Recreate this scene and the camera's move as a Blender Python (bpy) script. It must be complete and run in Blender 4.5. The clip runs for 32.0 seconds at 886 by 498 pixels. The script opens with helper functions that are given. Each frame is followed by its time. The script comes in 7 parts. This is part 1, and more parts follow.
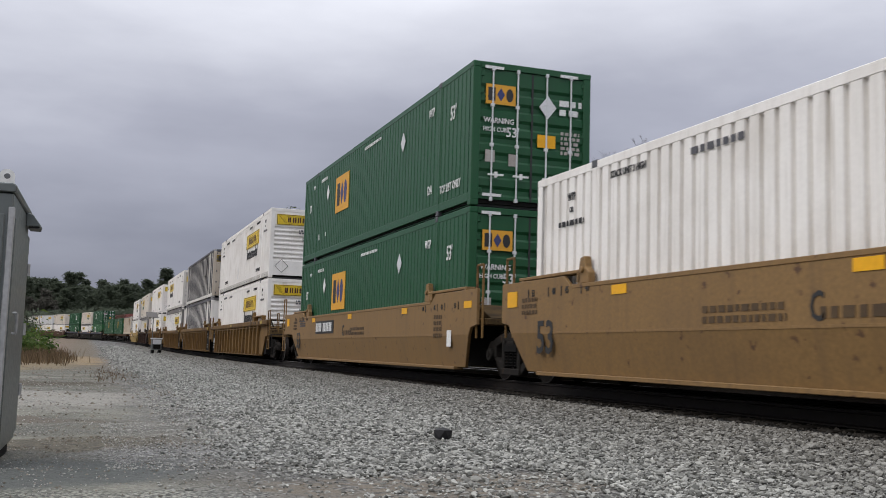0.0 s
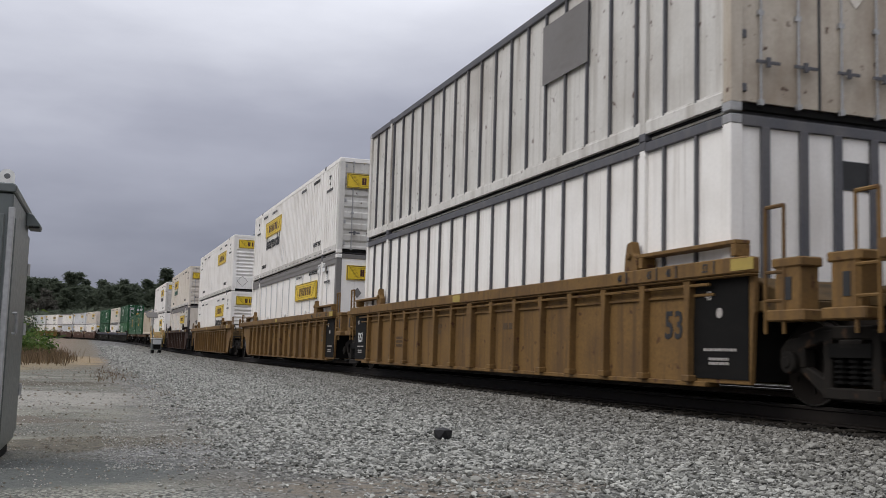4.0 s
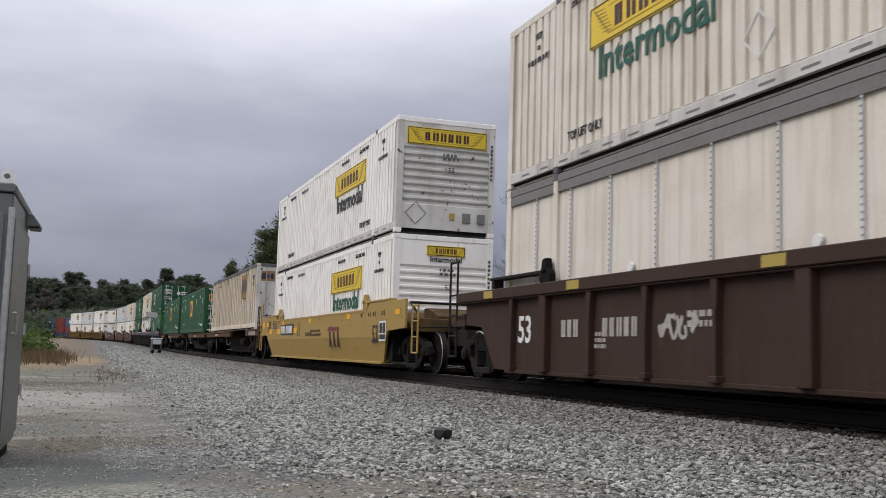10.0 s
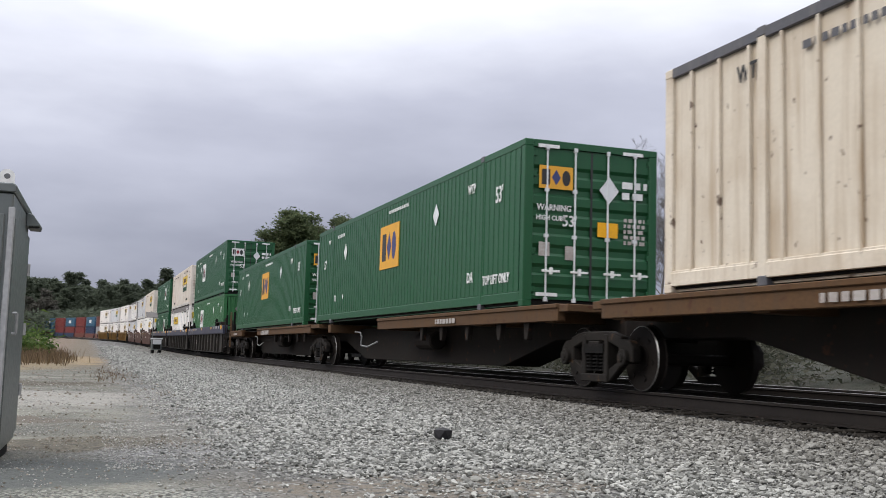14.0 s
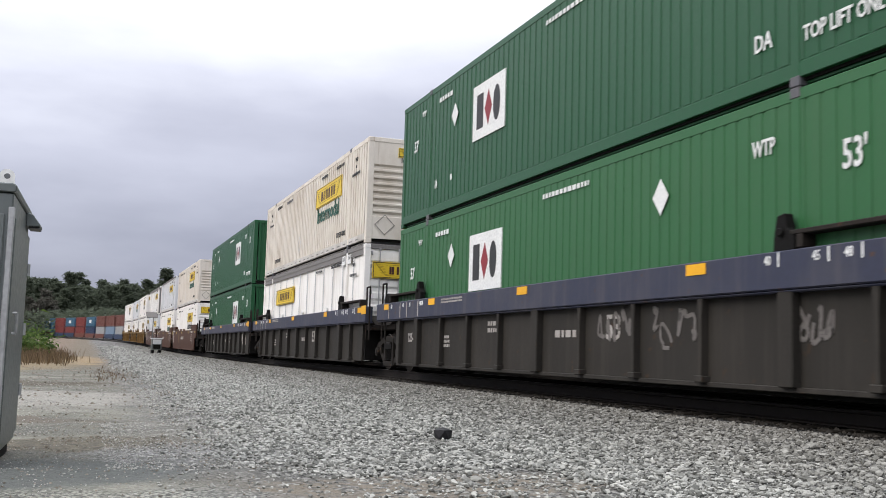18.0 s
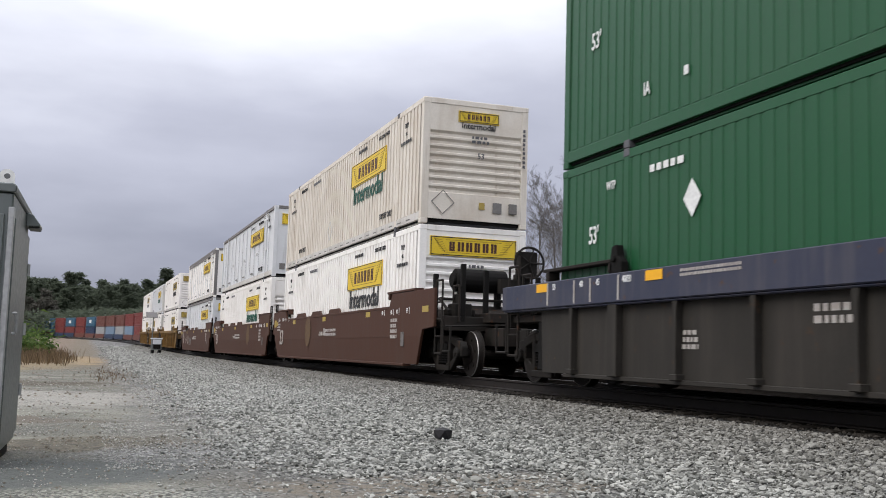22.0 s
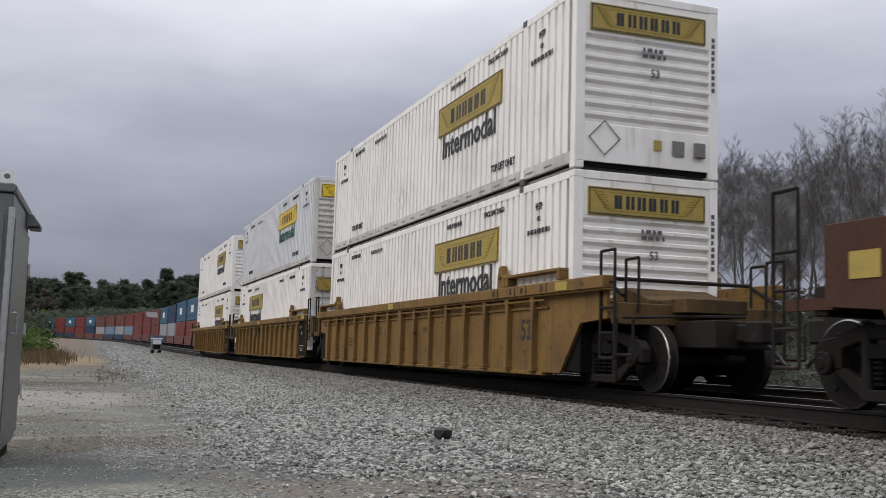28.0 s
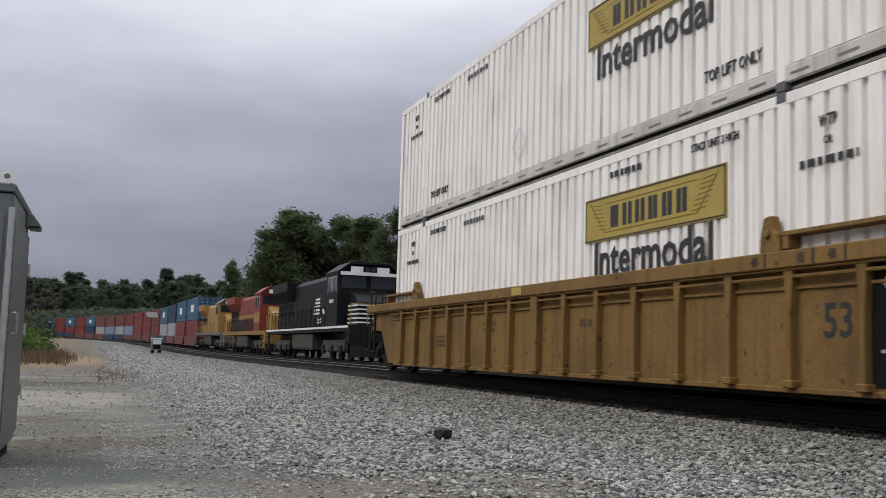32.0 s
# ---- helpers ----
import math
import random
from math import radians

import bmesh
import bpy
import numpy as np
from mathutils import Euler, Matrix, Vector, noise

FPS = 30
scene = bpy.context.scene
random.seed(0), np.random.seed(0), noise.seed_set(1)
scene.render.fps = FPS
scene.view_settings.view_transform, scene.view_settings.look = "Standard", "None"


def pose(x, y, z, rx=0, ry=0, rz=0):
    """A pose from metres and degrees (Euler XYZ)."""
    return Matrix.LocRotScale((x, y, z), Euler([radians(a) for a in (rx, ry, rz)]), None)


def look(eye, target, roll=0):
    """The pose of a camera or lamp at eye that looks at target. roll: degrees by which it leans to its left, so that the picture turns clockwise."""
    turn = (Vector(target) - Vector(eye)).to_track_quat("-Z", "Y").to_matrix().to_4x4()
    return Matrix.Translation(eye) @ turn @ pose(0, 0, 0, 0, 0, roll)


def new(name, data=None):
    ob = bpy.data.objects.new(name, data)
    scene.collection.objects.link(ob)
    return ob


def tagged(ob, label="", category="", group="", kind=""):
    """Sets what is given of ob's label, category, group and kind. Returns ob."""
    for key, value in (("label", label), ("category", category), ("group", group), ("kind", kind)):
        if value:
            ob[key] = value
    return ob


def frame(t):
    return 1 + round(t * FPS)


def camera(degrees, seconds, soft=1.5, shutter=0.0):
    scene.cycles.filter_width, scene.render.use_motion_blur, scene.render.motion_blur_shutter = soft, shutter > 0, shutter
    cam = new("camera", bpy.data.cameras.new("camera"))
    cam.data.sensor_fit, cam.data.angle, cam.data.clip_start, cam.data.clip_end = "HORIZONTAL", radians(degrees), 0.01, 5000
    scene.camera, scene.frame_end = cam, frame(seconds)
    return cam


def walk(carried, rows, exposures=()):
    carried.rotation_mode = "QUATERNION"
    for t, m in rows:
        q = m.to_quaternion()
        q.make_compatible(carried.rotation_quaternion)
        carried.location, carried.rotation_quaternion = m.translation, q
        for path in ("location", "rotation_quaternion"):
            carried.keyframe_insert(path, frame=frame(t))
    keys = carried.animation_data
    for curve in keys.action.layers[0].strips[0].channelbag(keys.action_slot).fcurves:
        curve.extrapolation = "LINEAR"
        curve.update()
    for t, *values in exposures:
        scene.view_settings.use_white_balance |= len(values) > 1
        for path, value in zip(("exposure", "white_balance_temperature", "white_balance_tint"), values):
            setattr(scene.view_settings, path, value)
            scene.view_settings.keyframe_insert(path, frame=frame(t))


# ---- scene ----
# ---------------------------------------------------------------- camera
TRACK_X = 8.206          # centre line of the near track, straight part
EYE_Z = 0.436            # eye above the rail tops
cam = camera(47.487, 32.0, soft=0.6, shutter=0.12)
HEAD, TILT, LEAN = radians(19.309), radians(5.966), 1.713
EYE = Vector((0, 0, EYE_Z))
AIM = EYE + Vector((math.sin(HEAD) * math.cos(TILT), math.cos(HEAD) * math.cos(TILT), math.sin(TILT))) * 20
walk(cam, [(0, look(EYE, AIM, LEAN)), (32.0, look(EYE, AIM, LEAN))],
     exposures=[(0, 0.0), (0.6, 0.3), (1.3, 0.3), (2, 0.05), (3, -0.08), (6, -0.03), (8, -0.08), (9, 0.1), (10, 0.08), (11, 0.02), (12, 0.0), (13, 0.24), (14, 0.45), (17, 0.74), (18, 0.6), (19, 0.38), (20, 0.22), (20.6, 0.42), (21, 0.48), (22, 0.44), (23, 0.2), (25, 0.0), (28, -0.03), (29, -0.09), (31, -0.08), (32, -0.04)])

# ---------------------------------------------------------------- light
SUN_AZ, SUN_EL = radians(266), radians(40)      # clockwise from +y, above the horizon
world = bpy.data.worlds.new("overcast_sky")
scene.world = world
world.use_nodes = True
wn, wl = world.node_tree.nodes, world.node_tree.links
wn.clear()
w_out = wn.new("ShaderNodeOutputWorld")
w_bg = wn.new("ShaderNodeBackground")
w_sky = wn.new("ShaderNodeTexSky")
w_sky.sky_type = "NISHITA"
w_sky.sun_disc = False
w_sky.sun_elevation, w_sky.sun_rotation = SUN_EL, SUN_AZ
w_tc = wn.new("ShaderNodeTexCoord")
w_sep = wn.new("ShaderNodeSeparateXYZ")
wl.new(w_tc.outputs["Generated"], w_sep.inputs[0])
w_map = wn.new("ShaderNodeMapping")
w_map.inputs["Scale"].default_value = (1.0, 1.0, 3.2)
w_map.inputs["Location"].default_value = (0.35, 0.1, 0.2)
wl.new(w_tc.outputs["Generated"], w_map.inputs[0])
w_noise = wn.new("ShaderNodeTexNoise")
w_noise.inputs["Scale"].default_value = 2.1
w_noise.inputs["Detail"].default_value = 7
w_noise.inputs["Roughness"].default_value = 0.5
wl.new(w_map.outputs[0], w_noise.inputs[0])
# overcast brightness grows with height over the horizon, broken by cloud billows
w_up = wn.new("ShaderNodeMapRange")
w_up.inputs["From Min"].default_value, w_up.inputs["From Max"].default_value = 0.0, 0.42
w_up.inputs["To Min"].default_value, w_up.inputs["To Max"].default_value = 0.0, 1.0
wl.new(w_sep.outputs[2], w_up.inputs[0])
w_add = wn.new("ShaderNodeMath")
w_add.operation = "MULTIPLY_ADD"
wl.new(w_noise.outputs[0], w_add.inputs[0])
w_add.inputs[1].default_value = 0.95
wl.new(w_up.outputs[0], w_add.inputs[2])
w_ramp = wn.new("ShaderNodeValToRGB")
cr = w_ramp.color_ramp
cr.elements[0].position, cr.elements[0].color = 0.33, (0.188, 0.197, 0.26, 1)
cr.elements[1].position, cr.elements[1].color = 0.92, (0.96, 0.98, 1.07, 1)
e = cr.elements.new(0.61)
e.color = (0.452, 0.465, 0.555, 1)
w_half = wn.new("ShaderNodeMath")
w_half.operation = "MULTIPLY"
w_half.inputs[1].default_value = 0.62
wl.new(w_add.outputs[0], w_half.inputs[0])
wl.new(w_half.outputs[0], w_ramp.inputs[0])
w_dim = wn.new("ShaderNodeMix")
w_dim.data_type = "RGBA"
w_dim.inputs[0].default_value = 0.93
w_sc = wn.new("ShaderNodeVectorMath")
w_sc.operation = "SCALE"
w_sc.inputs["Scale"].default_value = 0.08
wl.new(w_sky.outputs[0], w_sc.inputs[0])
wl.new(w_sc.outputs[0], w_dim.inputs[6])
wl.new(w_ramp.outputs[0], w_dim.inputs[7])
wl.new(w_dim.outputs[2], w_bg.inputs[0])
# overcast: the zenith is brighter than the horizon
w_zen = wn.new("ShaderNodeMapRange")
w_zen.interpolation_type = "SMOOTHSTEP"
for k_, val_ in zip(("From Min", "From Max", "To Min", "To Max"), (0.3, 1.0, 1.0, 2.0)):
    w_zen.inputs[k_].default_value = val_
wl.new(w_sep.outputs[2], w_zen.inputs[0])
wl.new(w_zen.outputs[0], w_bg.inputs[1])
wl.new(w_bg.outputs[0], w_out.inputs[0])

sun_data = bpy.data.lights.new("sun", "SUN")
sun_data.energy, sun_data.angle, sun_data.color = 1.05, radians(40), (1.0, 0.945, 0.86)
sun = new("sun", sun_data)
sun_dir = Vector((math.sin(SUN_AZ) * math.cos(SUN_EL), math.cos(SUN_AZ) * math.cos(SUN_EL), math.sin(SUN_EL)))
sun.matrix_world = look(sun_dir * 200, (0, 0, 0))

# ---------------------------------------------------------------- mesh tools


class Mesh:
    """Gathers faces for one mesh."""

    def __init__(self):
        self.v, self.f = [], []

    def add(self, verts, faces):
        n = len(self.v)
        self.v += [tuple(p) for p in verts]
        self.f += [tuple(i + n for i in q) for q in faces]
        return self

    def box(self, x0, x1, y0, y1, z0, z1):
        v = [(x0, y0, z0), (x1, y0, z0), (x1, y1, z0), (x0, y1, z0), (x0, y0, z1), (x1, y0, z1), (x1, y1, z1), (x0, y1, z1)]
        return self.add(v, [(3, 2, 1, 0), (4, 5, 6, 7), (0, 1, 5, 4), (1, 2, 6, 5), (2, 3, 7, 6), (3, 0, 4, 7)])

    def beam(self, a, b, w, h):
        """A box beam from a to b."""
        a, b = Vector(a), Vector(b)
        d = (b - a).normalized()
        s = d.cross(Vector((0, 0, 1)))
        s = s.normalized() if s.length > 1e-4 else Vector((1, 0, 0))
        u = s.cross(d)
        v = [p + s * sx * w / 2 + u * uz * h / 2 for p in (a, b) for sx, uz in ((-1, -1), (1, -1), (1, 1), (-1, 1))]
        return self.add(v, [(3, 2, 1, 0), (4, 5, 6, 7), (0, 1, 5, 4), (1, 2, 6, 5), (2, 3, 7, 6), (3, 0, 4, 7)])

    def rod(self, a, b, r, n=8, r2=None):
        a, b = Vector(a), Vector(b)
        d = (b - a).normalized()
        s = d.orthogonal().normalized()
        u = d.cross(s)
        r2 = r if r2 is None else r2
        v = []
        for p, q in ((a, r), (b, r2)):
            v += [p + (s * math.cos(k * math.tau / n) + u * math.sin(k * math.tau / n)) * q for k in range(n)]
        f = [(k, (k + 1) % n, n + (k + 1) % n, n + k) for k in range(n)]
        return self.add(v, f + [tuple(range(n - 1, -1, -1)), tuple(range(n, 2 * n))])

    def pipe(self, pts, r, n=6):
        for a, b in zip(pts, pts[1:]):
            self.rod(a, b, r, n)
        return self

    def prism(self, outline, axis, lo, hi):
        """An outline of (p, q) drawn out along an axis: x -> (y, z), y -> (x, z), z -> (x, y)."""
        n = len(outline)
        put = {"x": lambda p, q, t: (t, p, q), "y": lambda p, q, t: (p, t, q), "z": lambda p, q, t: (p, q, t)}[axis]
        v = [put(p, q, t) for t in (lo, hi) for p, q in outline]
        f = [(k, (k + 1) % n, n + (k + 1) % n, n + k) for k in range(n)]
        return self.add(v, f + [tuple(range(n - 1, -1, -1)), tuple(range(n, 2 * n))])

    def disc(self, c, axis_x, r, w, n=20, inner=0.0):
        """A wheel round the x axis."""
        prof = [(-w / 2, r * 0.97), (-w / 2 + 0.01, r), (w / 2 - 0.01, r), (w / 2, r * 0.97)]
        v = []
        for k in range(n):
            a = k * math.tau / n
            v += [(c[0] + x, c[1] + rr * math.cos(a), c[2] + rr * math.sin(a)) for x, rr in prof]
        f = []
        for k in range(n):
            m = (k + 1) % n
            f += [(4 * k + j, 4 * k + j + 1, 4 * m + j + 1, 4 * m + j) for j in range(3)]
        f += [tuple(4 * k for k in range(n - 1, -1, -1)), tuple(4 * k + 3 for k in range(n))]
        return self.add(v, f)

    def make(self, name, bevel=0.0, smooth=False):
        me = bpy.data.meshes.new(name)
        me.from_pydata(self.v, [], self.f)
        bm = bmesh.new()
        bm.from_mesh(me)
        if bevel:
            bmesh.ops.bevel(bm, geom=list(bm.edges), offset=bevel, segments=1, affect="EDGES", clamp_overlap=True)
        bmesh.ops.recalc_face_normals(bm, faces=list(bm.faces))
        bm.to_mesh(me)
        bm.free()
        if smooth:
            for p in me.polygons:
                p.use_smooth = True
        return me


def swift(name, verts, tris):
    """A mesh of triangles from number arrays."""
    me = bpy.data.meshes.new(name)
    vv, ff = np.asarray(verts, np.float32), np.asarray(tris, np.int32)
    me.vertices.add(len(vv))
    me.vertices.foreach_set("co", vv.ravel())
    me.loops.add(ff.size)
    me.loops.foreach_set("vertex_index", ff.ravel())
    me.polygons.add(len(ff))
    me.polygons.foreach_set("loop_start", np.arange(0, ff.size, 3, dtype=np.int32))
    me.update(calc_edges=True)
    me.shade_flat()
    return me


def part(name, mesh, material, parent, label="", at=None, stuff=False):
    """ONE mesh object under a thing or a part."""
    if isinstance(mesh, Mesh):
        mesh = mesh.make(name)
    if not mesh.materials:
        mesh.materials.append(material)
    ob = new(name, mesh)
    ob.parent = parent
    if at is not None:
        ob.matrix_basis = at
    if ob.active_material is not material:
        ob.material_slots[0].link = "OBJECT"
        ob.material_slots[0].material = material
    if label:
        ob["label"] = label
    if stuff:
        ob["kind"] = "stuff"
    return ob


def thing(name, label, category, group="", kind="", at=None):
    ob = tagged(new(name), label, category, group, kind)
    ob.empty_display_size = 0.3
    if at is not None:
        ob.matrix_basis = at
    return ob


def solid(name, mesh, material, label, category="", group="", kind="", at=None):
    """A thing that is one mesh."""
    if isinstance(mesh, Mesh):
        mesh = mesh.make(name)
    mesh.materials.clear()
    mesh.materials.append(material)
    ob = tagged(new(name, mesh), label, category, group, kind)
    if at is not None:
        ob.matrix_basis = at
    return ob


GLYPHS = {}


def letters(text, size):
    """Flat raised letters from the built-in font, centred, in the x-y plane."""
    key = (text, round(size, 3))
    if key not in GLYPHS:
        cu = bpy.data.curves.new("lettering", "FONT")
        cu.body, cu.size, cu.align_x, cu.align_y = text, size, "CENTER", "CENTER"
        cu.extrude, cu.resolution_u, cu.offset = 0.004, 2, size * 0.016
        ob = new("lettering", cu)
        dg = bpy.context.evaluated_depsgraph_get()
        me = bpy.data.meshes.new_from_object(ob.evaluated_get(dg))
        me.materials.clear()
        bpy.data.objects.remove(ob)
        bpy.data.curves.remove(cu)
        GLYPHS[key] = me
    return GLYPHS[key]


def on_side(x, y, z, sx=1.0):
    """Pose on a face that looks towards -x, for letters; sx stretches them."""
    m = Matrix(((0, 0, -1, x), (-1, 0, 0, y), (0, 1, 0, z), (0, 0, 0, 1)))
    return m @ Matrix.Diagonal((sx, 1, 1, 1))


def on_end(x, y, z, sx=1.0):
    """Pose on a face that looks towards -y."""
    m = Matrix(((1, 0, 0, x), (0, 0, -1, y), (0, 1, 0, z), (0, 0, 0, 1)))
    return m @ Matrix.Diagonal((sx, 1, 1, 1))


# ---------------------------------------------------------------- materials


def paint(name, colour, rough=0.5, metal=0.0, grain=0.12, streak=0.25, dirt=(0.12, 0.09, 0.06), spots=0.0, spot_colour=(0.07, 0.034, 0.02),
          bump=0.1, scale=1.0, vary=0.06, grainscale=22.0, spec=0.35, runs=0.0):
    """Painted or bare surface with fine grain, run-down streaks, blotches of dirt and rust spots."""
    m = bpy.data.materials.new(name)
    m.use_nodes = True
    n, l = m.node_tree.nodes, m.node_tree.links
    b = n["Principled BSDF"]
    tc = n.new("ShaderNodeTexCoord")
    info = n.new("ShaderNodeObjectInfo")
    shift = n.new("ShaderNodeVectorMath")
    shift.operation = "MULTIPLY_ADD"
    l.new(info.outputs["Random"], shift.inputs[0])
    shift.inputs[1].default_value = (31.0, 17.0, 5.0)
    l.new(tc.outputs["Object"], shift.inputs[2])

    def noise_of(sc, detail, stretch=(1, 1, 1)):
        mp = n.new("ShaderNodeMapping")
        mp.inputs["Scale"].default_value = stretch
        l.new(shift.outputs[0], mp.inputs[0])
        t = n.new("ShaderNodeTexNoise")
        t.inputs["Scale"].default_value, t.inputs["Detail"].default_value = sc * scale, detail
        l.new(mp.outputs[0], t.inputs[0])
        return t.outputs[0]

    def ramp(src, lo, hi):
        r = n.new("ShaderNodeMapRange")
        r.inputs["From Min"].default_value, r.inputs["From Max"].default_value = lo, hi
        l.new(src, r.inputs[0])
        return r.outputs[0]

    def mix(fac, a, c, times=1.0):
        x = n.new("ShaderNodeMix")
        x.data_type = "RGBA"
        if times != 1.0:
            q = n.new("ShaderNodeMath")
            q.operation = "MULTIPLY"
            q.inputs[1].default_value = times
            l.new(fac, q.inputs[0])
            fac = q.outputs[0]
        l.new(fac, x.inputs[0])
        for k, val in ((6, a), (7, c)):
            if isinstance(val, tuple):
                x.inputs[k].default_value = (*val, 1)
            else:
                l.new(val, x.inputs[k])
        return x.outputs[2]

    dark = tuple(c * (1 - grain * 2) for c in colour)
    lite = tuple(min(1, c * (1 + grain * 0.6)) for c in colour)
    fine = noise_of(grainscale, 5)
    col = mix(ramp(fine, 0.3, 0.7), dark, lite)
    col = mix(info.outputs["Random"], col, tuple(c * (1 - 2 * vary) for c in colour), 0.5)
    col = mix(ramp(noise_of(2.2, 6, (1, 3.0, 0.22)), 0.5, 0.78), col, dirt, streak)
    col = mix(ramp(noise_of(0.9, 8), 0.48, 0.75), col, dirt, streak * 0.8)
    if runs:
        col = mix(ramp(noise_of(2.0, 3, (3.0, 11.0, 0.16)), 0.63, 0.74), col, dirt, runs)
    if spots:
        col = mix(ramp(noise_of(6.0, 8), 0.66 - spots * 0.12, 0.72 - spots * 0.1), col, spot_colour, 0.9)
    l.new(col, b.inputs["Base Color"])
    rr = n.new("ShaderNodeMapRange")
    rr.inputs["To Min"].default_value, rr.inputs["To Max"].default_value = max(0.05, rough - 0.12), min(1, rough + 0.15)
    l.new(fine, rr.inputs[0])
    l.new(rr.outputs[0], b.inputs["Roughness"])
    b.inputs["Metallic"].default_value = metal
    b.inputs["Specular IOR Level"].default_value = spec
    if bump:
        bp = n.new("ShaderNodeBump")
        bp.inputs["Strength"].default_value, bp.inputs["Distance"].default_value = bump, 0.02
        l.new(noise_of(9.0, 6), bp.inputs["Height"])
        l.new(bp.outputs[0], b.inputs["Normal"])
    return m


GRIME = (0.10, 0.085, 0.07)
WHITE = paint("white_paint", (0.84, 0.812, 0.77), 0.5, streak=0.3, dirt=(0.33, 0.28, 0.215), grain=0.03, runs=0.5, vary=0.03)
CREAM = paint("weathered_cream_paint", (0.69, 0.635, 0.555), 0.55, streak=0.45, dirt=(0.34, 0.255, 0.17), grain=0.04, runs=0.6)
WARMCREAM = paint("rust_stained_cream_paint", (0.63, 0.56, 0.455), 0.55, runs=0.6, streak=0.75, dirt=(0.34, 0.25, 0.16), grain=0.05, spots=0.03)
GREYWHITE = paint("greyish_white_paint", (0.64, 0.65, 0.66), 0.5, streak=0.22, dirt=(0.27, 0.255, 0.23), grain=0.03, runs=0.4)
DIRTYWHITE = paint("dirty_white_paint", (0.62, 0.60, 0.56), 0.6, runs=0.6, streak=0.5, dirt=(0.2, 0.16, 0.12), grain=0.06, spots=0.05)
RUSTCREAM = paint("rust_streaked_cream_paint", (0.50, 0.44, 0.36), 0.6, runs=0.8, streak=0.65, dirt=(0.16, 0.105, 0.06), grain=0.06, spots=0.1)
DIRTYRAIL = paint("grimy_white_bottom_rail", (0.56, 0.535, 0.5), 0.6, streak=0.75, dirt=(0.24, 0.205, 0.165), grain=0.05, runs=0.6)
GREYBAND = paint("grey_rail_paint", (0.18, 0.17, 0.162), 0.6, streak=0.3, dirt=GRIME)
DARKRAIL = paint("dark_rail_paint", (0.09, 0.09, 0.10), 0.6, streak=0.3, dirt=(0.2, 0.18, 0.16))
SILVER = paint("weathered_aluminium", (0.42, 0.42, 0.42), 0.45, 0.5, streak=0.35, dirt=(0.14, 0.12, 0.1))
GREEN = paint("dark_green_paint", (0.0085, 0.073, 0.0255), 0.42, streak=0.12, dirt=(0.05, 0.08, 0.05), grain=0.06)
GREEN2 = paint("mid_green_paint", (0.024, 0.112, 0.037), 0.45, streak=0.15, dirt=(0.06, 0.1, 0.05), grain=0.06)
YELLOW = paint("yellow_panel", (0.72, 0.50, 0.03), 0.45, streak=0.15, dirt=(0.3, 0.22, 0.05), grain=0.05)
DULLYELLOW = paint("faded_yellow_panel", (0.39, 0.285, 0.065), 0.6, streak=0.4, dirt=(0.2, 0.16, 0.06), grain=0.07)
ORANGE = paint("orange_panel", (0.68, 0.34, 0.03), 0.5, streak=0.1, grain=0.05)
REFLECT = paint("orange_reflector", (0.80, 0.40, 0.01), 0.4, streak=0.1, grain=0.05)
OLIVE = paint("olive_scroll_lines", (0.2, 0.135, 0.012), 0.5, streak=0.1, bump=0)
DEEPRED = paint("dark_maroon_lettering", (0.06, 0.018, 0.014), 0.5, streak=0.1, bump=0)
BLACK = paint("black_lettering", (0.025, 0.025, 0.025), 0.5, streak=0.1, bump=0, dirt=(0.1, 0.1, 0.1))
TEAL = paint("dark_green_lettering", (0.01, 0.09, 0.06), 0.5, streak=0.1, bump=0)
DARKBLUE = paint("dark_blue_lettering", (0.04, 0.05, 0.16), 0.5, streak=0.1, bump=0)
PALE = paint("white_lettering", (0.75, 0.75, 0.73), 0.5, streak=0.15, bump=0, dirt=(0.3, 0.3, 0.28))
FADED = paint("faded_white_lettering", (0.42, 0.39, 0.36), 0.7, streak=0.4, bump=0, dirt=(0.15, 0.1, 0.08))
FADEDGOLD = paint("faded_gold_emblem", (0.115, 0.068, 0.024), 0.7, streak=0.9, bump=0, dirt=(0.07, 0.034, 0.022), scale=2.5, spots=0.9, spot_colour=(0.068, 0.032, 0.021), grainscale=40.0)
DULLSPRAY = paint("worn_grey_spray_paint", (0.15, 0.135, 0.125), 0.7, streak=0.6, bump=0, dirt=(0.06, 0.05, 0.045), spots=0.4, spot_colour=(0.05, 0.045, 0.04))
FADEDOCHRE = paint("faded_ochre_panel", (0.27, 0.16, 0.06), 0.65, streak=0.4, dirt=(0.2, 0.13, 0.06), grain=0.07)
FAINT = paint("worn_brown_lettering", (0.075, 0.047, 0.024), 0.7, streak=0.6, bump=0, dirt=(0.11, 0.068, 0.03))
MAROON = paint("maroon_lettering", (0.25, 0.02, 0.03), 0.5, streak=0.1, bump=0)
TAN = paint("tan_brown_car_paint", (0.23, 0.135, 0.05), 0.55, streak=0.4, dirt=(0.12, 0.075, 0.04), spots=0.12)
TAN2 = paint("brown_yellow_car_paint", (0.185, 0.108, 0.04), 0.6, streak=0.85, dirt=(0.066, 0.041, 0.025), spots=0.25, spec=0.12)
OCHRE = paint("ochre_car_paint", (0.21, 0.123, 0.04), 0.6, streak=0.8, dirt=(0.085, 0.052, 0.028), spots=0.2, spec=0.12)
